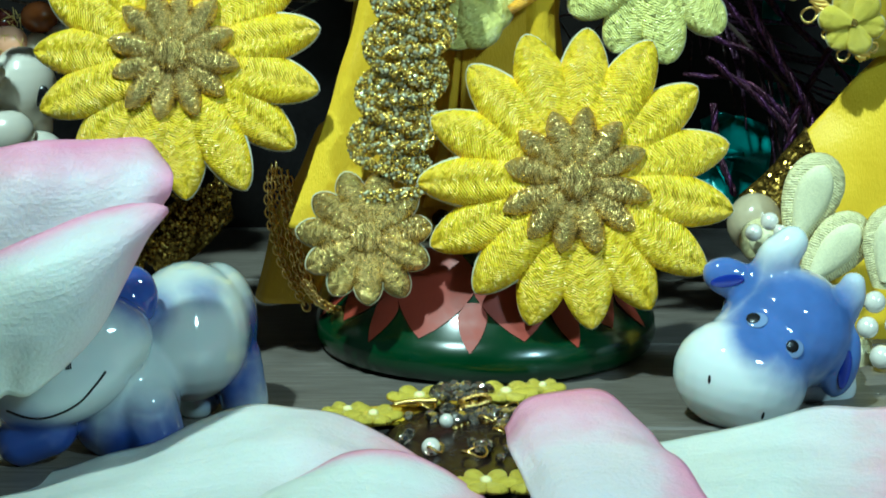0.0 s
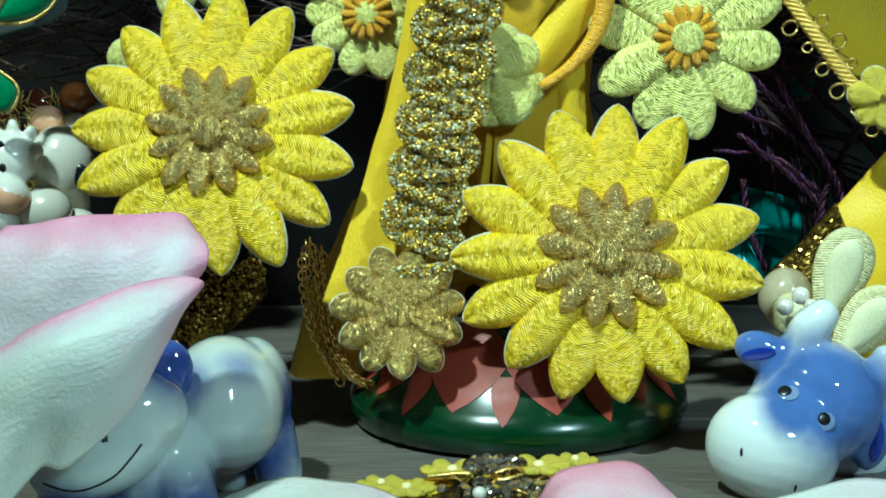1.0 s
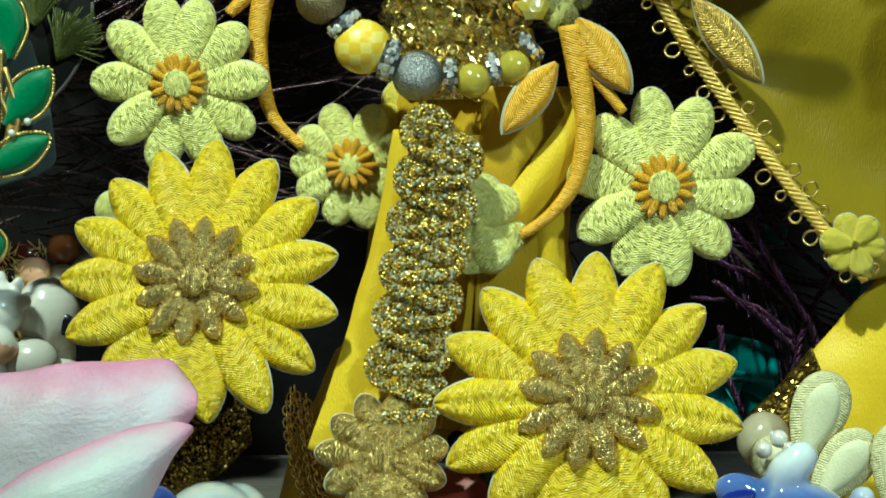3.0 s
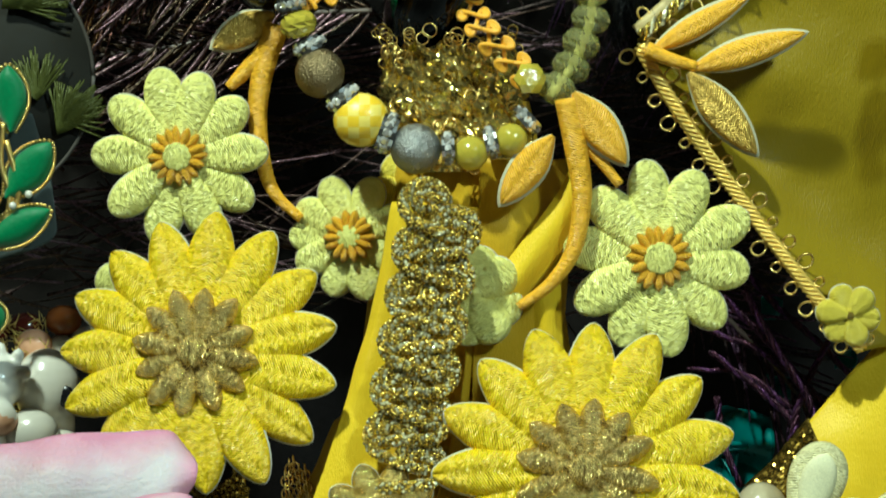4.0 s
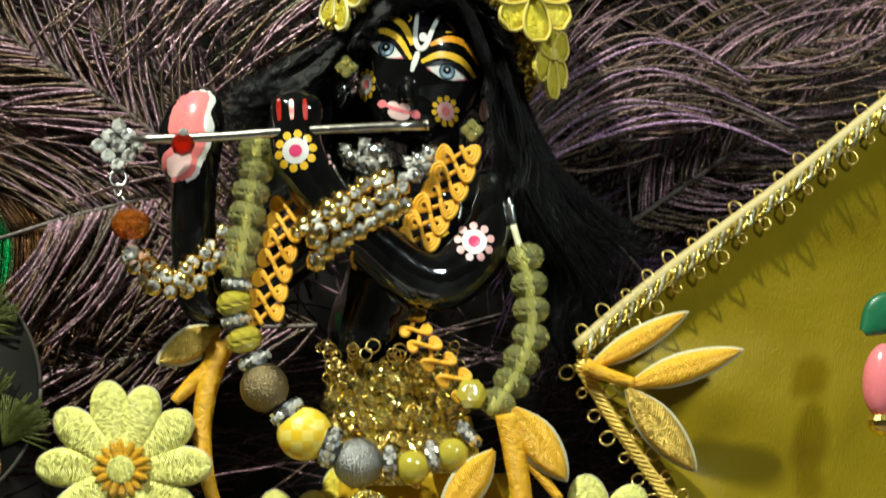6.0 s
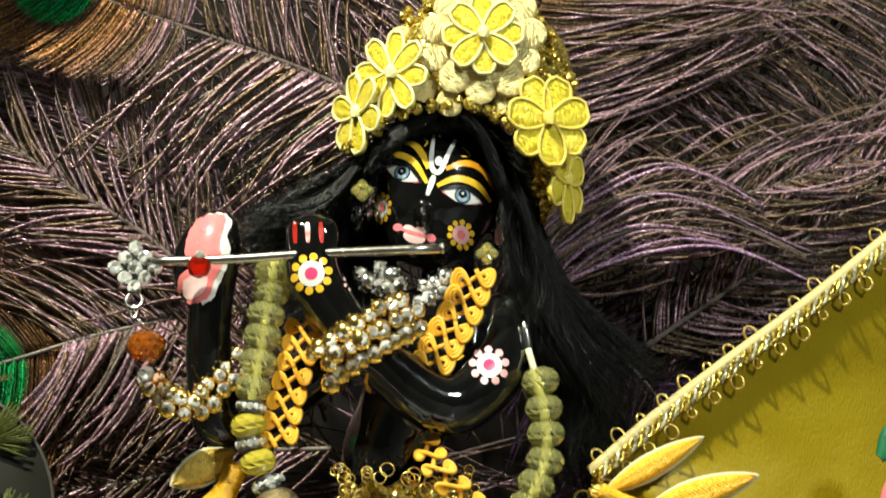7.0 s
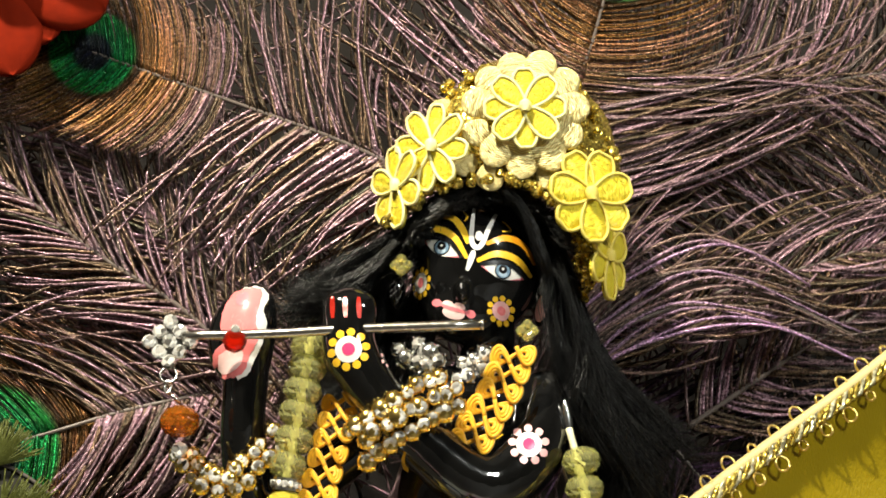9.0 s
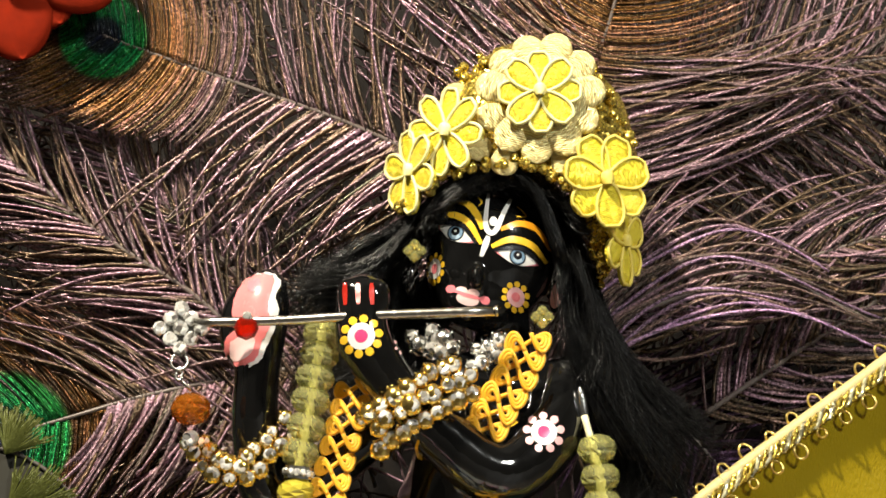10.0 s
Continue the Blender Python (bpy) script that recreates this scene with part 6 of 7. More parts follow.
feather([(-0.0302, 0.038, 0.1813), (-0.053, 0.038, 0.2007), (-0.0733, 0.038, 0.219), (-0.0954, 0.038, 0.2419), (-0.115, 0.038, 0.2638)], "loose peacock feather with long violet barbs", 180, 0.044, 34, 18, 14, r=0.00075)
feather([(-0.0477, 0.032, 0.1803), (-0.0661, 0.032, 0.1968), (-0.0859, 0.032, 0.2092), (-0.1061, 0.032, 0.2245), (-0.1281, 0.032, 0.2429)], "loose peacock feather with pale violet barbs", 130, 0.036, 34, 20, 10, r=0.00075)
feather([(-0.0191, 0.036, 0.1593), (-0.0414, 0.036, 0.1608), (-0.0638, 0.036, 0.1595), (-0.0888, 0.036, 0.1639), (-0.1111, 0.036, 0.1696)], "loose peacock feather with straggling violet barbs", 150, 0.036, 36, 22, 12, skin=BARB_SHADED)
feather([(-0.0193, 0.04, 0.144), (-0.0418, 0.04, 0.1428), (-0.0671, 0.04, 0.1359), (-0.0895, 0.04, 0.1332), (-0.1118, 0.04, 0.1278)], "loose peacock feather with straggling violet barbs", 120, 0.034, 36, 24, -14, skin=BARB_SHADED)
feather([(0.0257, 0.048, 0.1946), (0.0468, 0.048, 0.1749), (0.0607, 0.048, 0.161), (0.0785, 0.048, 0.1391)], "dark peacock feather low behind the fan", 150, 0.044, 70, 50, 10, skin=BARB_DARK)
feather([(0.0269, 0.044, 0.2141), (0.051, 0.044, 0.2274), (0.0768, 0.044, 0.2393), (0.1172, 0.044, 0.2545)], "peacock feather sweeping upwards with bronze barbs", 150, 0.050, 60, 40, 20)
feather([(0.0491, 0.034, 0.0859), (0.0685, 0.034, 0.0665), (0.0824, 0.034, 0.0512), (0.0937, 0.034, 0.0315)], "dark violet barbs of a feather behind the dress", 60, 0.026, 30, 20, 10, r=0.0006, skin=BARB_DARK)
feather([(0.0320, 0.040, 0.2350), (0.0600, 0.040, 0.2480), (0.0900, 0.040, 0.2570), (0.1280, 0.040, 0.2640)], "peacock feather with long bronze barbs sweeping upwards", 170, 0.046, 48, 34, 24)
feather([(0.0600, 0.042, 0.1700), (0.0820, 0.042, 0.1850), (0.1050, 0.042, 0.2000), (0.1330, 0.042, 0.2200)], "loose peacock feather above the satin fan", 140, 0.040, 50, 36, -30)
feather([(-0.0620, 0.040, 0.1950), (-0.0850, 0.040, 0.2050), (-0.1080, 0.040, 0.2180), (-0.1300, 0.040, 0.2300)], "loose peacock feather with drooping violet barbs", 150, 0.040, 40, 28, -30)
arcs = thing("peacock_feather", (0.0649, 0.024, 0.1942), "pale violet barbs of a peacock feather curving past the wig", "feather", "peacock feathers behind the figurine")
lows, highs = smooth_line([(0.03, 0.026, 0.1724), (0.0391, 0.022, 0.1828), (0.055, 0.02, 0.1908), (0.0754, 0.022, 0.1913), (0.1001, 0.026, 0.184)], 6), smooth_line([(0.0261, 0.03, 0.1919), (0.0381, 0.026, 0.2039), (0.0584, 0.024, 0.2134), (0.0763, 0.026, 0.2112), (0.1013, 0.03, 0.1983)], 6)
m = Mesh()
for k in range(17):
    f = k / 16 + rnd.uniform(-0.03, 0.03)
    cut = rnd.randint(len(lows) - 7, len(lows))
    m.tube([p.lerp(q, f) + Vector((0, 0, 0.0012 * math.sin(i * 0.4 + k))) for i, (p, q) in enumerate(zip(lows, highs))][:cut], 0.00062, 0.0003, 5)
part("shaft", tube([(0.0290, 0.030, 0.1820), (0.0400, 0.027, 0.1940), (0.0570, 0.025, 0.2020), (0.0760, 0.026, 0.2010), (0.1000, 0.030, 0.1910)], 0.0007, 0.0004, seg=7), RACHIS, arcs, "stiff brown feather shaft")
m.ob("barb", ARC_SKIN, arcs, "pale violet barbs", kind="stuff")
back = thing("feather_mass", (0, 0.06, 0.15), "dense rear layer of peacock feather barbs, darkened for shade", "feathers")
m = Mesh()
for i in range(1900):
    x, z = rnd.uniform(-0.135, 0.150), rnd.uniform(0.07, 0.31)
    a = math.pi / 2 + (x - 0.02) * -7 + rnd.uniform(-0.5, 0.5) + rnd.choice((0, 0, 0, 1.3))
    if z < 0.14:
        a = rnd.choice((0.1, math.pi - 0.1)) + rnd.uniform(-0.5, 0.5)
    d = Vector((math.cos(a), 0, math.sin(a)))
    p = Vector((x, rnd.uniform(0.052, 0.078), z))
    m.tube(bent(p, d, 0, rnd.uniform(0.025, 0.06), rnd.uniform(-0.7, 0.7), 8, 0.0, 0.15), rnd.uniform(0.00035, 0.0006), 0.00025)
m.ob("barb", BARB_SHADED, back, kind="stuff")
tagged(back, kind="stuff")

# violet twigs and teal foil low behind the dress
twigs = thing("violet_twigs", (0.0817, 0.03, 0.0517), "tangle of dark violet fibre twigs", "twigs")
for g in ([(0.0645, 0.026, 0.0741), (0.0755, 0.026, 0.0632), (0.0851, 0.026, 0.0522), (0.0961, 0.026, 0.0398)], [(0.0611, 0.03, 0.0656), (0.0748, 0.03, 0.06), (0.0872, 0.03, 0.0489), (0.0928, 0.03, 0.0419)], [(0.0693, 0.022, 0.0758), (0.0775, 0.022, 0.0609), (0.0844, 0.022, 0.05), (0.0872, 0.022, 0.0405)], [(0.0622, 0.028, 0.0603), (0.0759, 0.028, 0.0492), (0.0856, 0.028, 0.0395), (0.0925, 0.028, 0.0353)],
          [(0.0916, 0.026, 0.0658), (0.0837, 0.026, 0.0495), (0.0812, 0.026, 0.0385), (0.0772, 0.026, 0.0275)], [(0.0694, 0.032, 0.0817), (0.0791, 0.032, 0.0707), (0.0901, 0.032, 0.061), (0.1013, 0.032, 0.0485)], [(0.0571, 0.03, 0.056), (0.0707, 0.03, 0.0545), (0.0818, 0.03, 0.0462)], [(0.0645, 0.034, 0.0485), (0.066, 0.034, 0.0373), (0.0703, 0.034, 0.0261)]):
    m = Mesh()
    line = smooth_line(g, 10)
    for s in range(3):
        m.tube([p + Vector((math.sin(i * 0.9 + s * 2.1), math.cos(i * 0.9 + s * 2.1), 0.4 * math.sin(i + s))) * 0.00055 for i, p in enumerate(line)], 0.00048, seg=5)
    m.ob("twig", barb_skin("violet_fibre", [(0.0, (0.14, 0.06, 0.17)), (1.0, (0.14, 0.06, 0.17))], 1, 1), twigs)
foil = thing("teal_foil", (0.0711, 0.05, 0.0347), "crumpled teal foil scraps behind the dress", "foil")
for k, (c, w) in enumerate(zip([(0.0719, 0.046, 0.0353), (0.0663, 0.046, 0.0282), (0.08, 0.046, 0.0694), (0.0985, 0.046, 0.0566), (0.0748, 0.046, 0.0267), (0.0676, 0.046, 0.0397), (0.0607, 0.046, 0.0225), (0.0816, 0.046, 0.0496)], (60, 50, 22, 20, 55, 40, 45, 24))):
    w *= 0.00013
    c = Vector(c)
    q = [[c + Vector((i * w * rnd.uniform(0.6, 1.2), rnd.uniform(-0.004, 0.004), j * w * rnd.uniform(0.6, 1.2))) for j in (-1, 0, 1)] for i in (-1, 0, 1)]
    part("scrap", patch(q, 0.0003), TEAL, foil)

# ---- things at the side with beads, small white cow ----


def white_cow():
    c = Vector((-0.1044, 0.01, 0.056))
    k = 0.000127
    P = lambda x, y, d=0.0: c + Vector(((x - 60) * k, d, (380 - y) * k))
    bm = fuse([egg(P(45, 368, -0.004), (0.0072, 0.0066, 0.0064)), egg(P(25, 418, -0.008), (0.0090, 0.0060, 0.0052), (0, 20, 0)), egg(P(128, 385, 0.003), (0.0078, 0.0075, 0.0092)),
               egg(P(56, 312, -0.004), (0.0014, 0.0014, 0.0024)), egg(P(30, 325, -0.004), (0.0015, 0.0015, 0.0020)), egg(P(88, 320, -0.004), (0.0015, 0.0014, 0.0018)), egg(P(96, 350, -0.006), (0.0026, 0.0014, 0.0020)),
               egg(P(110, 450, 0.0), (0.0040, 0.0040, 0.0060)), egg(P(150, 455, 0.004), (0.0036, 0.0036, 0.0060))], 0.0006, 4)
    for f in bm.faces:
        f.material_index = 1 if (f.calc_center_median() - P(22, 424, -0.012)).length < 0.0098 and f.calc_center_median().z < P(0, 395).z + (f.calc_center_median().x - P(20, 0).x) * -0.5 else 0
    t2 = BVHTree.FromBMesh(bm)
    for x, y, r, mt in ((47, 376, 0.0009, 2), (24, 433, 0.0006, 2), (42, 338, 0.0010, 2), (170, 398, 0.0022, 2)):
        p = P(x, y)
        hp = t2.ray_cast(Vector((p.x, -0.2, p.z)), Vector((0, 1, 0)))[0]
        if hp:
            e = bmesh.ops.create_uvsphere(bm, u_segments=10, v_segments=6, radius=r, matrix=Matrix.Translation(hp) @ Matrix.Diagonal((1, 0.4, 1.2, 1)))
            for v in e["verts"]:
                for f in v.link_faces:
                    f.material_index = 2
    low = min(v.co.z for v in bm.verts)
    return solid("toy_cow", bm, [WHITE_PLASTIC, PEACH, PAINT["ink"]], (c.x, c.y, low), "small glossy white toy cow with peach muzzle", "figurine")


white_cow()
beads = thing("bead_heap", (-0.1012, 0.012, 0.0478), "heap of pearls and brown glass beads on yellow pile", "beads")
for x, y, r, dy, mt, lab in ((18, 468, 50, -0.006, PEARL, "ivory pearl"), (110, 462, 46, -0.004, PEARL, "round cream pearl"), (150, 270, 32, 0.012, BROWN_BEAD, "amber brown bead"), (78, 282, 30, 0.012, DARK_BEAD, "dark red bead"),
                             (12, 285, 36, 0.012, DARK_BEAD, "dark red bead"), (100, 312, 32, 0.008, PEACH, "peach bead"), (148, 320, 26, 0.010, WHITE_PLASTIC, "white bead"), (190, 305, 26, 0.012, PEARL, "white pearl"), (-40, 300, 40, 0.010, BROWN_BEAD, "brown bead"),
                             (60, 505, 44, -0.002, PEARL, "ivory pearl"), (160, 500, 40, 0.000, PEARL, "ivory pearl"), (0, 540, 46, 0.0, PEARL, "ivory pearl"), (110, 545, 44, 0.0, PEARL, "ivory pearl")):
    c = Vector((-0.1123, 0.01, 0.0561)) + Vector((x * 0.000127, dy, (380 - y) * 0.000127))
    part("bead", egg(c, (r * 0.000127 * 1.1, r * 0.00012, r * 0.00012), seg=20), mt, beads, lab)
pile = Mesh()
for i in range(700):
    p = Vector((-0.1058, 0.018, 0.0657)) + Vector((rnd.uniform(-0.016, 0.010), rnd.uniform(-0.004, 0.006), rnd.uniform(-0.030, 0.004)))
    pile.tube([p, p + Vector((rnd.uniform(-1, 1), -0.5, rnd.uniform(0, 1))) * 0.0012, p + Vector((rnd.uniform(-1, 1), -0.6, rnd.uniform(0.2, 1.5))) * 0.0024], 0.00018, 0.0001)
pile.ob("pile", FUR, beads, "yellow fabric pile", kind="stuff")
c = Vector((-0.1069, 0.02, 0.0493))
part("cushion", egg((c.x - 0.006, c.y + 0.006, c.z * 0.5), (0.021, 0.012, c.z * 0.52)), FUR, beads, "yellow cushion")

# green velvet leaf ornament with beaded wire
orn = thing("leaf_ornament", (-0.0998, 0, 0.1082), "green velvet leaves edged with beaded gold wire", "ornament")
for at, ln, w, ang in (((-0.0989, -0.004, 0.1153), 0.0150, 0.0078, 92), ((-0.1002, -0.005, 0.1006), 0.0160, 0.0085, 50), ((-0.1052, -0.006, 0.0899), 0.0170, 0.0072, 28), ((-0.1056, -0.003, 0.1135), 0.0180, 0.0080, 110),
                       ((-0.1051, -0.006, 0.0784), 0.0090, 0.0070, -80), ((-0.1081, -0.004, 0.102), 0.0150, 0.0080, 80)):
    b = set_petal(leaf(ln, w, 0.0020, 0.8, 0.5, root=0.12), at, ang, 0)
    lf = part("leaf", b, VELVET, orn)
    wire = Mesh()
    for s in (1, -1):
        for i in range(26):
            v = i / 25
            ww = (0.12 + 0.88 * math.sin(min(1, v / 0.5) * math.pi / 2)) if v < 0.5 else max(0, 1 - ((v - 0.5) / 0.5) ** 2) ** 0.8
            q = Matrix.Translation(at) @ Matrix.Rotation(radians(90 - ang), 4, "Y") @ Vector((s * (ww * w / 2 + 0.0005), -0.0004, v * ln))
            wire.ball(q, 0.00048, 6, 4)
    wire.ob("beaded_wire", GOLD_WIRE, lf, "pale gold beaded wire", kind="stuff")
for pts in ([(-0.1004, -0.006, 0.1173), (-0.1011, -0.006, 0.1084), (-0.0993, -0.006, 0.1007), (-0.1013, -0.006, 0.093)], [(-0.1039, -0.006, 0.0924), (-0.0974, -0.006, 0.1007), (-0.0998, -0.006, 0.1134)], [(-0.1012, -0.008, 0.101), (-0.1041, -0.008, 0.0911), (-0.1059, -0.008, 0.0786)]):
    part("wire", tube(pts, 0.0007, seg=6), GOLD_WIRE, orn, "gold wire stem")
for c in [(-0.0948, -0.0075, 0.1013), (-0.0984, -0.0075, 0.0988), (-0.1019, -0.0075, 0.1173)]:
    part("pearl", egg(c, 0.0009, seg=12), PEARL, orn)
part("backing", patch([[(-0.116, 0.003, 0.12), (-0.1162, 0.003, 0.1018), (-0.1165, 0.003, 0.0822)], [(-0.0975, 0.002, 0.1199), (-0.0939, 0.002, 0.1016), (-0.0927, 0.002, 0.0899)], [(-0.0952, 0.003, 0.1172), (-0.092, 0.003, 0.1068), (-0.0912, 0.003, 0.0977)]], 0.0005), plain("grey_gauze", (0.06, 0.075, 0.07), 0.8, scale=1200, bump=0.4), orn, "grey gauze backing")

# round plate of clipped feathers
disc = thing("feather_disc", (-0.1, 0.014, 0.1199), "round grey disc with olive feather tufts", "disc")
b = bmesh.new()
bmesh.ops.create_cone(b, cap_ends=True, segments=64, radius1=0.0300, radius2=0.0300, depth=0.0012, matrix=Matrix.Translation((-0.1137, 0.016, 0.1281)) @ Matrix.Rotation(radians(90), 4, "X"))
part("plate", b, plain("smoky_gauze", (0.014, 0.013, 0.008), 0.9, scale=300, bump=0.3, var=0.4), disc)
part("rim", tube([Vector((-0.1135, 0.0152, 0.1281)) + Vector((math.cos(a), 0, math.sin(a))) * 0.0298 for a in [2 * math.pi * i / 40 for i in range(41)]], 0.0005, seg=6, n=2), plain("dull_rim", (0.07, 0.06, 0.05), 0.6), disc)
for c, n, span, a0 in zip([(-0.0966, 0.0135, 0.1226), (-0.0926, 0.0135, 0.1179), (-0.1055, 0.0135, 0.1558), (-0.1043, 0.0135, 0.1439), (-0.092, 0.0135, 0.1146), (-0.0996, 0.0135, 0.1438)], (90, 70, 80, 60, 70, 60), (100, 80, 90, 80, 80, 100), (95, 20, 60, 40, 60, 30)):
    m = Mesh()
    for i in range(n):
        a = radians(a0 + rnd.uniform(-span / 2, span / 2))
        m.tube(bent(Vector(c), Vector((math.cos(a), 0, math.sin(a))), 0, rnd.uniform(0.007, 0.0125), rnd.uniform(-0.3, 0.3), 5, -0.03), 0.00028, 0.0002)
    m.ob("tuft", plain("olive_barbs", (0.10, 0.11, 0.02), 0.4, 0.3, var=0.6, scale=1200, bump=0.5), disc, "olive green feather tuft", kind="stuff")

# ---- glazed blue and white cow ----


def blue_cow():
    c = Vector((0.0625, -0.056, 0.0125))
    k = 0.0001095
    P = lambda x, y, d=0.0: c + Vector(((x - 1340) * k, d, (620 - y) * k))
    parts = [egg(P(1302, 652, -0.006), (0.0135, 0.0105, 0.0112), (0, 14, 0)), egg(P(1392, 585, 0.002), (0.0135, 0.0115, 0.0128), (0, 20, 0)), egg(P(1345, 620, -0.002), (0.0120, 0.0100, 0.0110)),
             egg(P(1288, 490, 0.002), (0.0058, 0.0030, 0.0040), (0, 20, 0)), egg(P(1490, 640, 0.000), (0.0042, 0.0030, 0.0078), (0, 10, 0)), egg(P(1460, 590, 0.003), (0.0050, 0.0040, 0.0060))]
    parts += limb([P(1365, 490, 0.003), P(1375, 450, 0.002), P(1398, 424, 0.002)], [0.0050, 0.0042, 0.0034], 6)
    parts += limb([P(1330, 500, 0.002), P(1375, 470, 0.002)], [0.0036, 0.0034], 6)
    parts += limb([P(1488, 560, 0.003), P(1508, 525, 0.002), P(1512, 502, 0.002)], [0.0040, 0.0032, 0.0026], 6)
    parts += [egg(P(1440, 690, 0.022), (0.0135, 0.0180, 0.0130))]
    for dx, dy in ((-60, 0.012), (60, 0.012), (-50, 0.034), (60, 0.034)):
        q = P(1440 + dx, 720, dy)
        parts += limb([q, (q.x, q.y, 0.004)], [0.0052, 0.0048], 8)
    bm = fuse(parts, 0.0007, 5)
    tr = BVHTree.FromBMesh(bm)

    def mark(x, y, rx, rz, mt, turn=0, lift=0.0):
        p = P(x, y)
        h = tr.ray_cast(Vector((p.x, -0.3, p.z)), Vector((0, 1, 0)))
        if h[0]:
            q = h[1].to_track_quat("Z", "Y").to_matrix().to_4x4()
            e = bmesh.ops.create_uvsphere(bm, u_segments=16, v_segments=8, radius=1, matrix=Matrix.Translation(h[0] + h[1] * lift) @ q @ Matrix.Rotation(radians(turn), 4, "Z") @ Matrix.Diagonal((rx, rz, 0.00022, 1)))
            for v in e["verts"]:
                for f in v.link_faces:
                    f.material_index = mt

    for x, y, ix, iy in ((1326, 545, 1319, 543), (1390, 592, 1385, 587)):
        mark(x, y, 0.0021, 0.0018, 1, 20, 0.00004), mark(ix, iy, 0.0014, 0.0013, 2, 0, 0.0002)
    mark(1236, 637, 0.0003, 0.0009, 2), mark(1332, 703, 0.0003, 0.0010, 2)
    mark(1280, 490, 0.0034, 0.0013, 3, 10), mark(1495, 650, 0.0013, 0.0042, 3, -6)
    blue = spotted("blue_wash_glaze", (0.76, 0.80, 0.78), (0.09, 0.15, 0.40), [(P(1395, 560, -0.006) - c, 0.0125), (P(1440, 580, -0.002) - c, 0.0115), (P(1345, 545, -0.008) - c, 0.0080), (P(1285, 490, 0) - c, 0.0070), (P(1495, 640, 0) - c, 0.0100), (P(1330, 575, -0.010) - c, 0.0066), (P(1440, 690, 0.03) - c, 0.014)])
    low = min(v.co.z for v in bm.verts)
    return solid("china_cow", bm, [blue, plain("pale_blue_glaze", (0.22, 0.29, 0.48), 0.1, coat=0.5), PAINT["ink"], plain("deep_cobalt", (0.02, 0.035, 0.30), 0.1, coat=0.5)], tuple(c), "blue and white glazed china cow beside ivory flowers", "figurine")


blue_cow()


def calf():
    c = Vector((-0.0571, -0.074, 0.0172))
    k = 0.0001045
    P = lambda x, y, d=0.0: c + Vector(((x - 250) * k, d, (620 - y) * k))
    parts = [egg(P(170, 570, -0.014), (0.0130, 0.0090, 0.0095), (0, -10, 0)), egg(P(135, 630, -0.016), (0.0140, 0.0095, 0.0085), (0, -24, 0)), egg(P(225, 590, -0.014), (0.0040, 0.0070, 0.0060)), egg(P(240, 505, -0.008), (0.0058, 0.0035, 0.0066), (0, 20, 0)),
             egg(P(330, 600, 0.006), (0.0120, 0.0150, 0.0135)), egg(P(375, 600, 0.012), (0.0080, 0.0130, 0.0120)), egg(P(225, 690, -0.008), (0.0110, 0.0085, 0.0120)), egg(P(408, 590, 0.010), (0.0018, 0.0020, 0.0022))]
    for x, y0, x1, d, r in ((110, 720, 60, -0.016, 0.0052), (275, 690, 290, -0.012, 0.0058), (330, 680, 330, 0.014, 0.0056), (410, 660, 425, 0.010, 0.0052)):
        q = P(x, y0, d)
        e = P(x1, y0, d)
        parts += limb([q, (e.x, e.y, 0.0045)], [r, r * 0.95], 8)
    bm = fuse(parts, 0.0007, 5)
    tr = BVHTree.FromBMesh(bm)

    def strip(pts, w):
        m2 = Mesh()
        line = []
        for p in smooth_line([P(x, y) for x, y in pts], 6):
            h = tr.ray_cast(Vector((p.x, -0.3, p.z)), Vector((0, 1, 0)))
            if h[0]:
                line.append(h[0] + h[1] * 0.00005)
        if len(line) > 2:
            m2.tube(line, w, seg=5)
            me = m2.bm()
            tmp = bpy.data.meshes.new("tmp")
            for f in me.faces:
                f.material_index = 2
            me.to_mesh(tmp)
            bm.from_mesh(tmp)

    strip(((50, 668), (110, 678), (170, 655), (205, 620), (222, 598)), 0.00022)
    strip(((161, 578), (162, 584), (163, 590)), 0.00060)
    # White base greyed to imitate the shade over the calf.
    blue = spotted("shaded_blue_wash_china", (0.58, 0.62, 0.60), (0.05, 0.08, 0.30), [(P(245, 500, -0.01) - c, 0.0085), (P(400, 620, 0.010) - c, 0.0085), (P(275, 770, -0.012) - c, 0.0105), (P(85, 760, -0.016) - c, 0.0120), (P(400, 690, 0.010) - c, 0.0080), (P(350, 540, 0.0) - c, 0.0050)])
    return solid("china_cow", bm, [blue, PAINT["white"], PAINT["ink"]], tuple(c), "smiling blue and white glazed china calf behind a petal", "figurine")


calf()

# ---- ivory flowers with pearls ----
IV = "ivory padded flowers"


def ivory_flower(at, items, label, pearls):
    ob = thing("ivory_flower", at, label, "fabric flower", IV)
    for c, ln, w, a in items:
        p = part("petal", set_petal(leaf(ln, w, 0.0014, 0.5, 0.62, root=0.35), c, a, 0.0, (0, 0)), IVORY, ob, "ivory thread petal")
        part("gauze", set_petal(leaf(ln * 0.78, w * 0.62, 0.0014, 0.5, 0.62, root=0.35), c, a, 0.0010, (0, 0), root=ln * 0.10), IVORY_GAUZE, p, "pale gauze inside the petal")
    for c, r in pearls:
        part("pearl", egg(c, r, seg=16), PEARL, ob, "white pearl")
    return ob


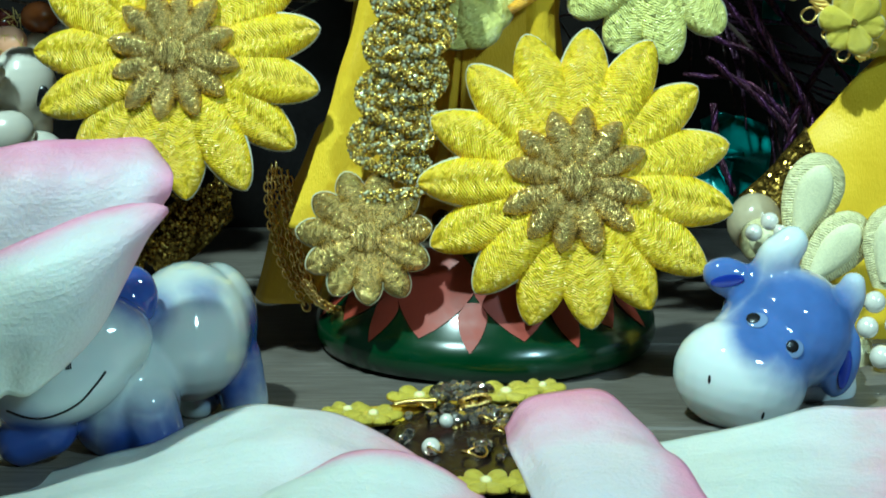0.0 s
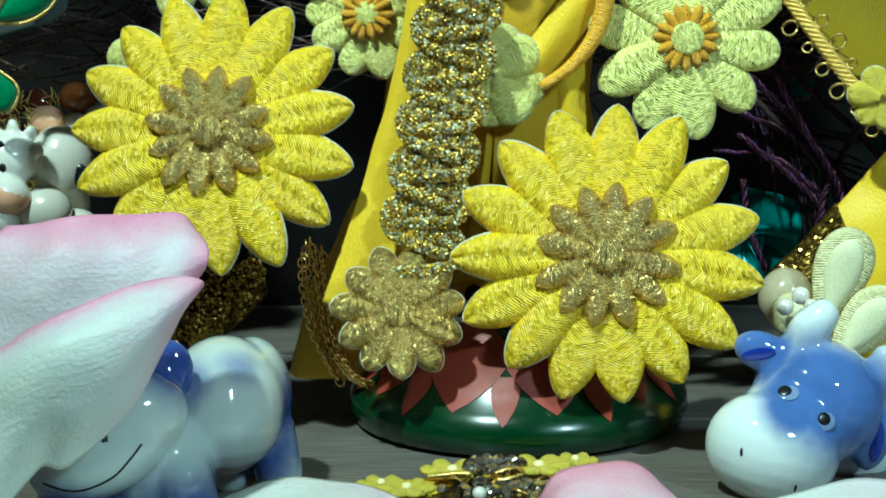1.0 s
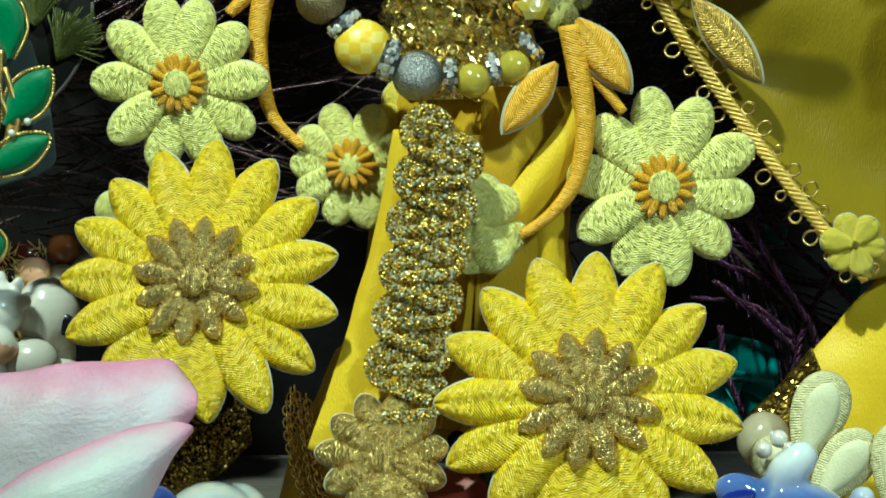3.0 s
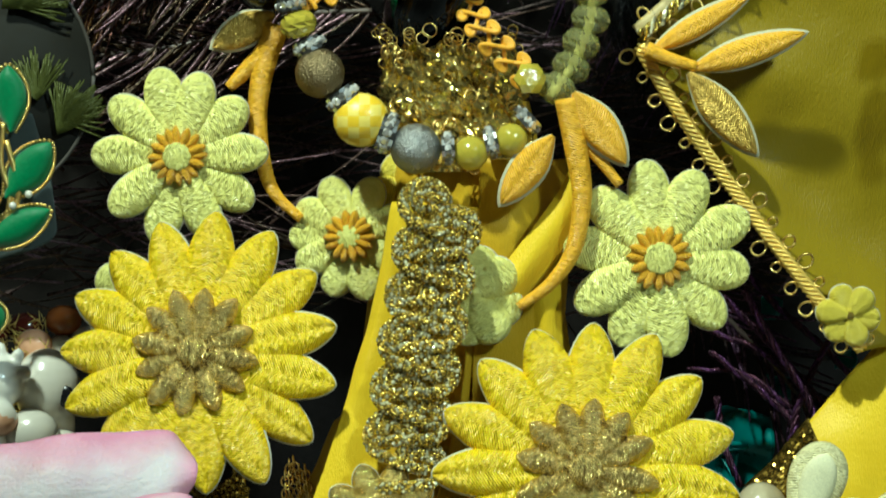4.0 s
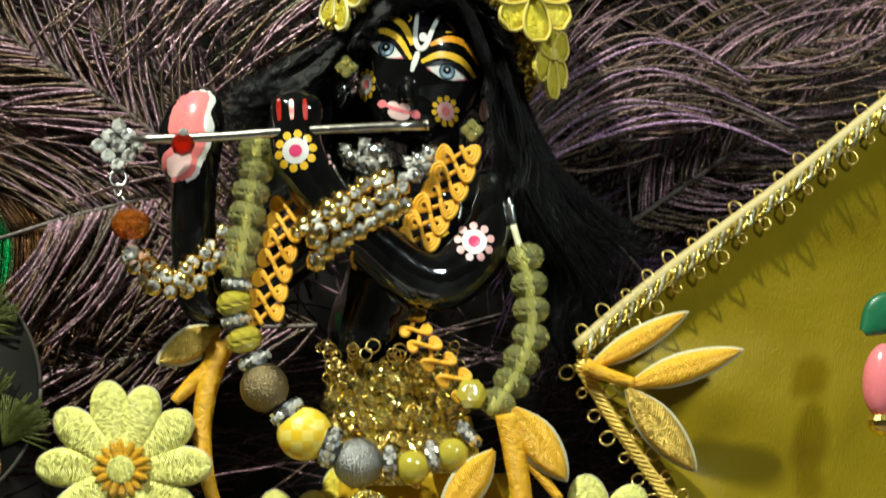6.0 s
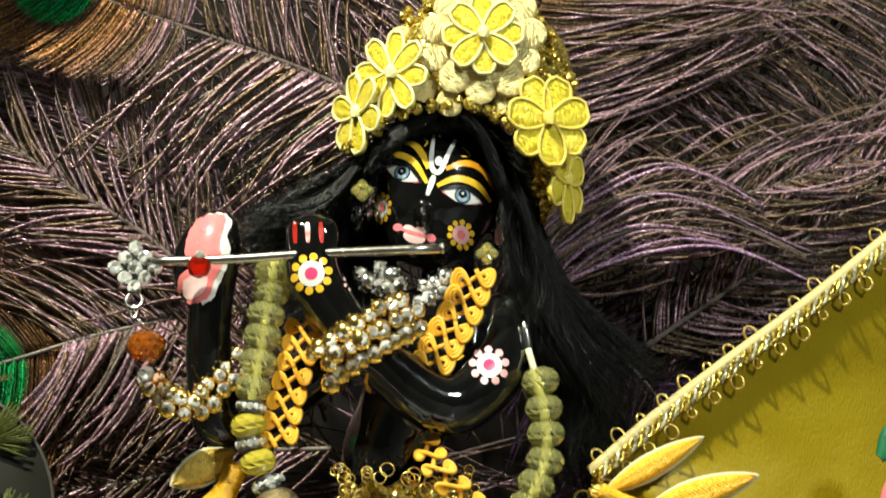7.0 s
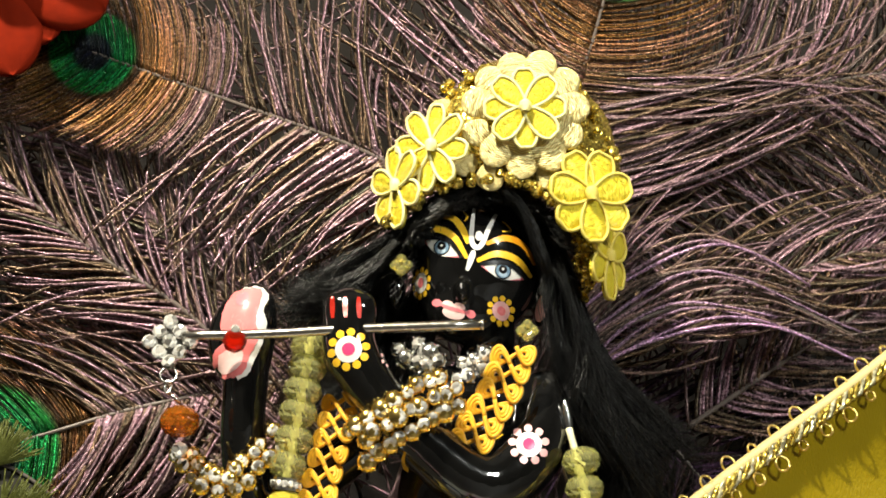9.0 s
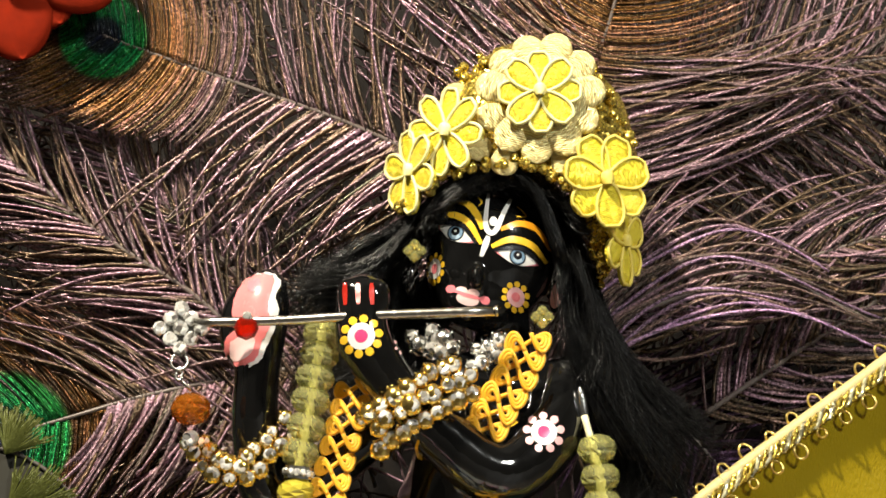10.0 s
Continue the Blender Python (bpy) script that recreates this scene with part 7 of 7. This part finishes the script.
ivory_flower((0.0782, -0.016, 0.0205), [((0.0761, -0.016, 0.0256), 0.0205, 0.0130, 72), ((0.0785, -0.018, 0.0172), 0.0190, 0.0122, 50), ((0.0764, -0.012, 0.0196), 0.0137, 0.01, 140)],
             "ivory padded fabric flower with pearls behind the china cow", [((0.0703, -0.018, 0.0307), 0.0020), ((0.067, -0.018, 0.0282), 0.0019), ((0.0723, -0.02, 0.0289), 0.0015)])
ivory_flower((0.0941, -0.024, 0.0112), [((0.0947, -0.02, 0.0165), 0.0183, 0.011, 85), ((0.0911, -0.022, 0.0057), 0.0158, 0.0097, 250), ((0.0964, -0.022, -0.0019), 0.0146, 0.0097, 230)],
             "ivory padded fabric flower with a cluster of pearls", [((0.0918, -0.027, 0.0151), 0.0024), ((0.0905, -0.027, 0.0095), 0.0024), ((0.0936, -0.028, 0.0033), 0.0026), ((0.0965, -0.027, 0.0101), 0.0024), ((0.0974, -0.027, 0.0045), 0.0024)])
cone = thing("glitter_cone", (0.0744, 0.002, 0.0346), "dark gold glitter cone behind ivory flowers", "ornament")
part("body", patch([[(0.0669, 0.002, 0.032), (0.0718, 0.002, 0.0372), (0.0766, 0.002, 0.0423), (0.0815, 0.002, 0.0475)], [(0.0683, -0.006, 0.0285), (0.0744, -0.006, 0.0323), (0.0793, -0.006, 0.0361), (0.0828, -0.006, 0.0412)], [(0.0733, 0, 0.0221), (0.0796, 0, 0.0234), (0.0845, 0, 0.026), (0.0868, 0, 0.0312)]], 0.0006, ripple=0.0015), GOLD_DARK, cone)
knob = Vector((0.069, -0.006, 0.0278))
solid("cream_bead", egg(tuple(knob), (0.0062, 0.0060, 0.0068)), plain("ivory_glaze", (0.50, 0.43, 0.27), 0.2, coat=0.4), (knob.x, knob.y, knob.z - 0.006), "large cream glazed bead by ivory flowers", "bead")

# dark beaded hem behind the big petal
hem = thing("beaded_hem", (-0.057, -0.004, 0.0287), "dark gold beaded hem under the sunflower", "trim")
m = Mesh()
for i in range(420):
    t = rnd.random()
    c = Vector((-0.068, 0, 0.0214)).lerp(Vector((-0.0494, -0.002, 0.0321)), t)
    m.ball(c + Vector((rnd.gauss(0, 0.0012), rnd.gauss(0, 0.001), rnd.gauss(0, 0.0028))), rnd.uniform(0.0005, 0.0009), 6, 4)
m.ob("seed_bead", GOLD_DARK, hem, kind="stuff")
part("cloth", patch([[(-0.0681, 0.002, 0.0262), (-0.0589, 0.002, 0.0315), (-0.0484, 0.002, 0.0366)], [(-0.0667, 0, 0.02), (-0.0562, 0, 0.0252), (-0.0477, 0, 0.0318)], [(-0.0647, 0.003, 0.0127), (-0.0554, 0.003, 0.0193), (-0.0474, 0.003, 0.0272)]], 0.0006), GOLD_DARK, hem)

# ---- small jewellery in front of the stand ----
jewel = thing("jewelled_brooch", (0.0072, -0.0793, 0), "dark brooch with clear stones and gold wire lying flat", "brooch")
jc = Vector((0.0076, -0.0827, 0))
part("plate", egg((jc.x, jc.y, 0.0016), (0.0185, 0.0260, 0.0016)), plain("dark_brooch_plate", (0.02, 0.012, 0.010), 0.25, 0.2, bump=0.1), jewel)
for ring in ([(-0.0015, -0.06, -0.0028), (0.0008, -0.056, -0.0015), (0.0053, -0.056, -0.0015), (0.0087, -0.058, -0.0029), (0.0052, -0.062, -0.0036), (-0.0003, -0.062, -0.0039), (-0.0015, -0.06, -0.0028)], [(0.0018, -0.078, -0.0072), (0.0051, -0.074, -0.0063), (0.0105, -0.074, -0.006), (0.016, -0.074, -0.0063), (0.0191, -0.077, -0.0064)]):
    line = [Vector((p[0], p[1], 0.0036)) for p in ring]
    for k, (c, d) in enumerate(along(line, 11)):
        part("rhinestone", gem(c + Vector((0, 0, 0.0012)), 0.0017, (0, -0.5, 1)), SMOKY, jewel, smooth=False)
        part("gold_bead", egg(c + Vector((0, -0.0012, -0.0004)), 0.0008, seg=8), GOLD, jewel)
for p, r, mt in (((0.0074, -0.0931, 0.004), 0.0017, SMOKY), ((-0.0021, -0.0922, 0.004), 0.0018, PEARL), ((0.0007, -0.0793, 0.005), 0.0014, PEARL)):
    part("clear_bead", egg(p, r, seg=14), mt, jewel, "glassy bead")
for pts in ([(0.0035, -0.066, -0.0021), (0.0041, -0.068, -0.0049), (0.0035, -0.072, -0.0081)], [(0.0035, -0.066, -0.0044), (0.0075, -0.062, -0.0033), (0.0091, -0.066, -0.0044), (0.0052, -0.07, -0.0053), (0.0035, -0.068, -0.0049)], [(-0.0091, -0.068, -0.0037), (-0.0047, -0.066, -0.0038), (-0.0014, -0.066, -0.0044)]):
    m = Mesh()
    line = smooth_line([(p[0], p[1], 0.0048) for p in pts], 8)
    for p in line:
        m.ball(p, 0.0006, 6, 4)
    m.ob("gold_wire", GOLD, jewel, "beaded gold wire")
rnd = random.Random(31)
for k in range(34):
    a, rr = rnd.uniform(0, 6.3), rnd.uniform(0.2, 0.95)
    p = Vector((jc.x + math.cos(a) * 0.0175 * rr, jc.y + math.sin(a) * 0.024 * rr, 0.0034 + 0.0006 * (1 - rr)))
    if k % 3:
        part("rhinestone", gem(p, rnd.uniform(0.0010, 0.0019), (rnd.uniform(-0.4, 0.4), -0.6, 1)), SMOKY, jewel, smooth=False)
    else:
        m = Mesh()
        r0 = rnd.uniform(0.0014, 0.0026)
        m.tube([p + Vector((math.cos(b) * r0, math.sin(b) * r0, 0.0006 + 0.0006 * math.sin(2 * b))) for b in [2 * math.pi * i / 14 for i in range(14)]], 0.0003, seg=5, close=True)
        m.ob("gold_ring", GOLD, jewel, "thin gold wire ring")
trim = thing("flower_trim", (-0.0026, -0.054, 0), "yellow lace flowers on a satin strip before the stand", "lace trim")
part("strip", patch([[(p[0], p[1], 0.0014) for p in [(-0.0204, -0.062, -0.0022), (-0.0071, -0.058, -0.0017), (0.0077, -0.049, 0.0003), (0.0205, -0.046, 0.0012)]], [(p[0], p[1], 0.0012) for p in [(-0.0155, -0.072, -0.0036), (-0.0047, -0.068, -0.0032), (0.0087, -0.058, -0.0017), (0.0213, -0.052, -0.0006)]]], 0.0006), YELLOW_SATIN, trim, "yellow satin strip")
for at, r in (((-0.0183, -0.0694, 0.003), 0.0052), ((-0.0133, -0.072, 0.003), 0.0058), ((-0.0046, -0.06, 0.003), 0.0066), ((0.0126, -0.0568, 0.003), 0.0068), ((0.0201, -0.0528, 0.003), 0.0048), ((0.0075, -0.1109, 0.003), 0.0060), ((0.0154, -0.1109, 0.003), 0.0060)):
    hub = part("lace_flower", egg((at[0], at[1], 0.0042), (r * 0.18, r * 0.18, 0.0008), seg=12), YELLOW_LINE, trim, "raised flower centre")
    for k in range(6):
        b = leaf(r, r * 0.62, 0.0010, 0.5, 0.64, nu=8, nv=8, root=0.25)
        bmesh.ops.transform(b, verts=b.verts, matrix=Matrix.Translation((at[0], at[1], 0.0030)) @ Matrix.Rotation(radians(60 * k + 90), 4, "Z") @ Matrix.Rotation(radians(-80), 4, "X"))
        part("petal", b, STRAW, hub)

# ---- red cloth flower hanging at the upper edge, neighbouring doll's palm at the far side ----
red = thing("red_flower", (-0.113, 0.013, 0.281), "red cloth flower, darkened for shade, with yellow stamens before the feathers", "fabric flower")
for ln, w, a in ((0.0290, 0.0200, 255), (0.0310, 0.0190, 284), (0.0265, 0.0180, 308), (0.0320, 0.0200, 335), (0.0310, 0.0200, 6), (0.0310, 0.0200, 40), (0.0310, 0.0200, 80), (0.0310, 0.0200, 120)):
    part("petal", set_petal(leaf(ln, w, 0.0020, 0.5, 0.6, root=0.4, curl=0.08, groove=0.4), (-0.114, 0.014, 0.2810), a, 0.0008 * (ln > 0.03)), RED_CLOTH_SHADED, red)
# Upper petals out of view, added to shade the flower and feather eye.
for ln, w, a in ((0.0210, 0.0170, 350), (0.0210, 0.0170, 40), (0.0210, 0.0170, 90), (0.0210, 0.0170, 140)):
    part("inner_petal", set_petal(leaf(ln, w, 0.0020, 0.5, 0.6, root=0.4, curl=-0.5, groove=0.4), (-0.112, 0.006, 0.2960), a, 0.0, (-30, 0)), RED_CLOTH_SHADED, red)
part("stamen", egg((-0.1075, 0.007, 0.2765), (0.0062, 0.0040, 0.0046), (0, -35, 0)), YELLOW_FELT, red, "pale yellow bobble")
part("hanger", tube([(-0.114, 0.016, 0.2830), (-0.124, 0.06, 0.3044), (-0.1425, 0.122, 0.3338)], 0.0005, seg=6), GOLD_WIRE, red, "thin wire hanger")
# Likely a neighbouring doll's painted palm, simplified to an egg and a leaf.
doll_palm = thing("painted_palm", (0.1112, -0.006, 0.1325), "pink painted palm of a neighbouring doll with green leaf and gold clasp", "ornament")
part("doll_palm", egg((0.1113, -0.006, 0.1286), (0.0046, 0.0040, 0.0085), (0, 6, 0)), PAINT["pink"], doll_palm)
part("leaf", set_petal(leaf(0.0130, 0.0090, 0.0012, 0.8, 0.5), (0.1069, -0.007, 0.1395), 42, 0), plain("green_leaf_enamel", (0.02, 0.14, 0.06), 0.3), doll_palm)
part("clasp", egg((0.1116, -0.006, 0.1189), (0.0040, 0.0030, 0.0030), seg=14), GOLD, doll_palm, smooth=False)
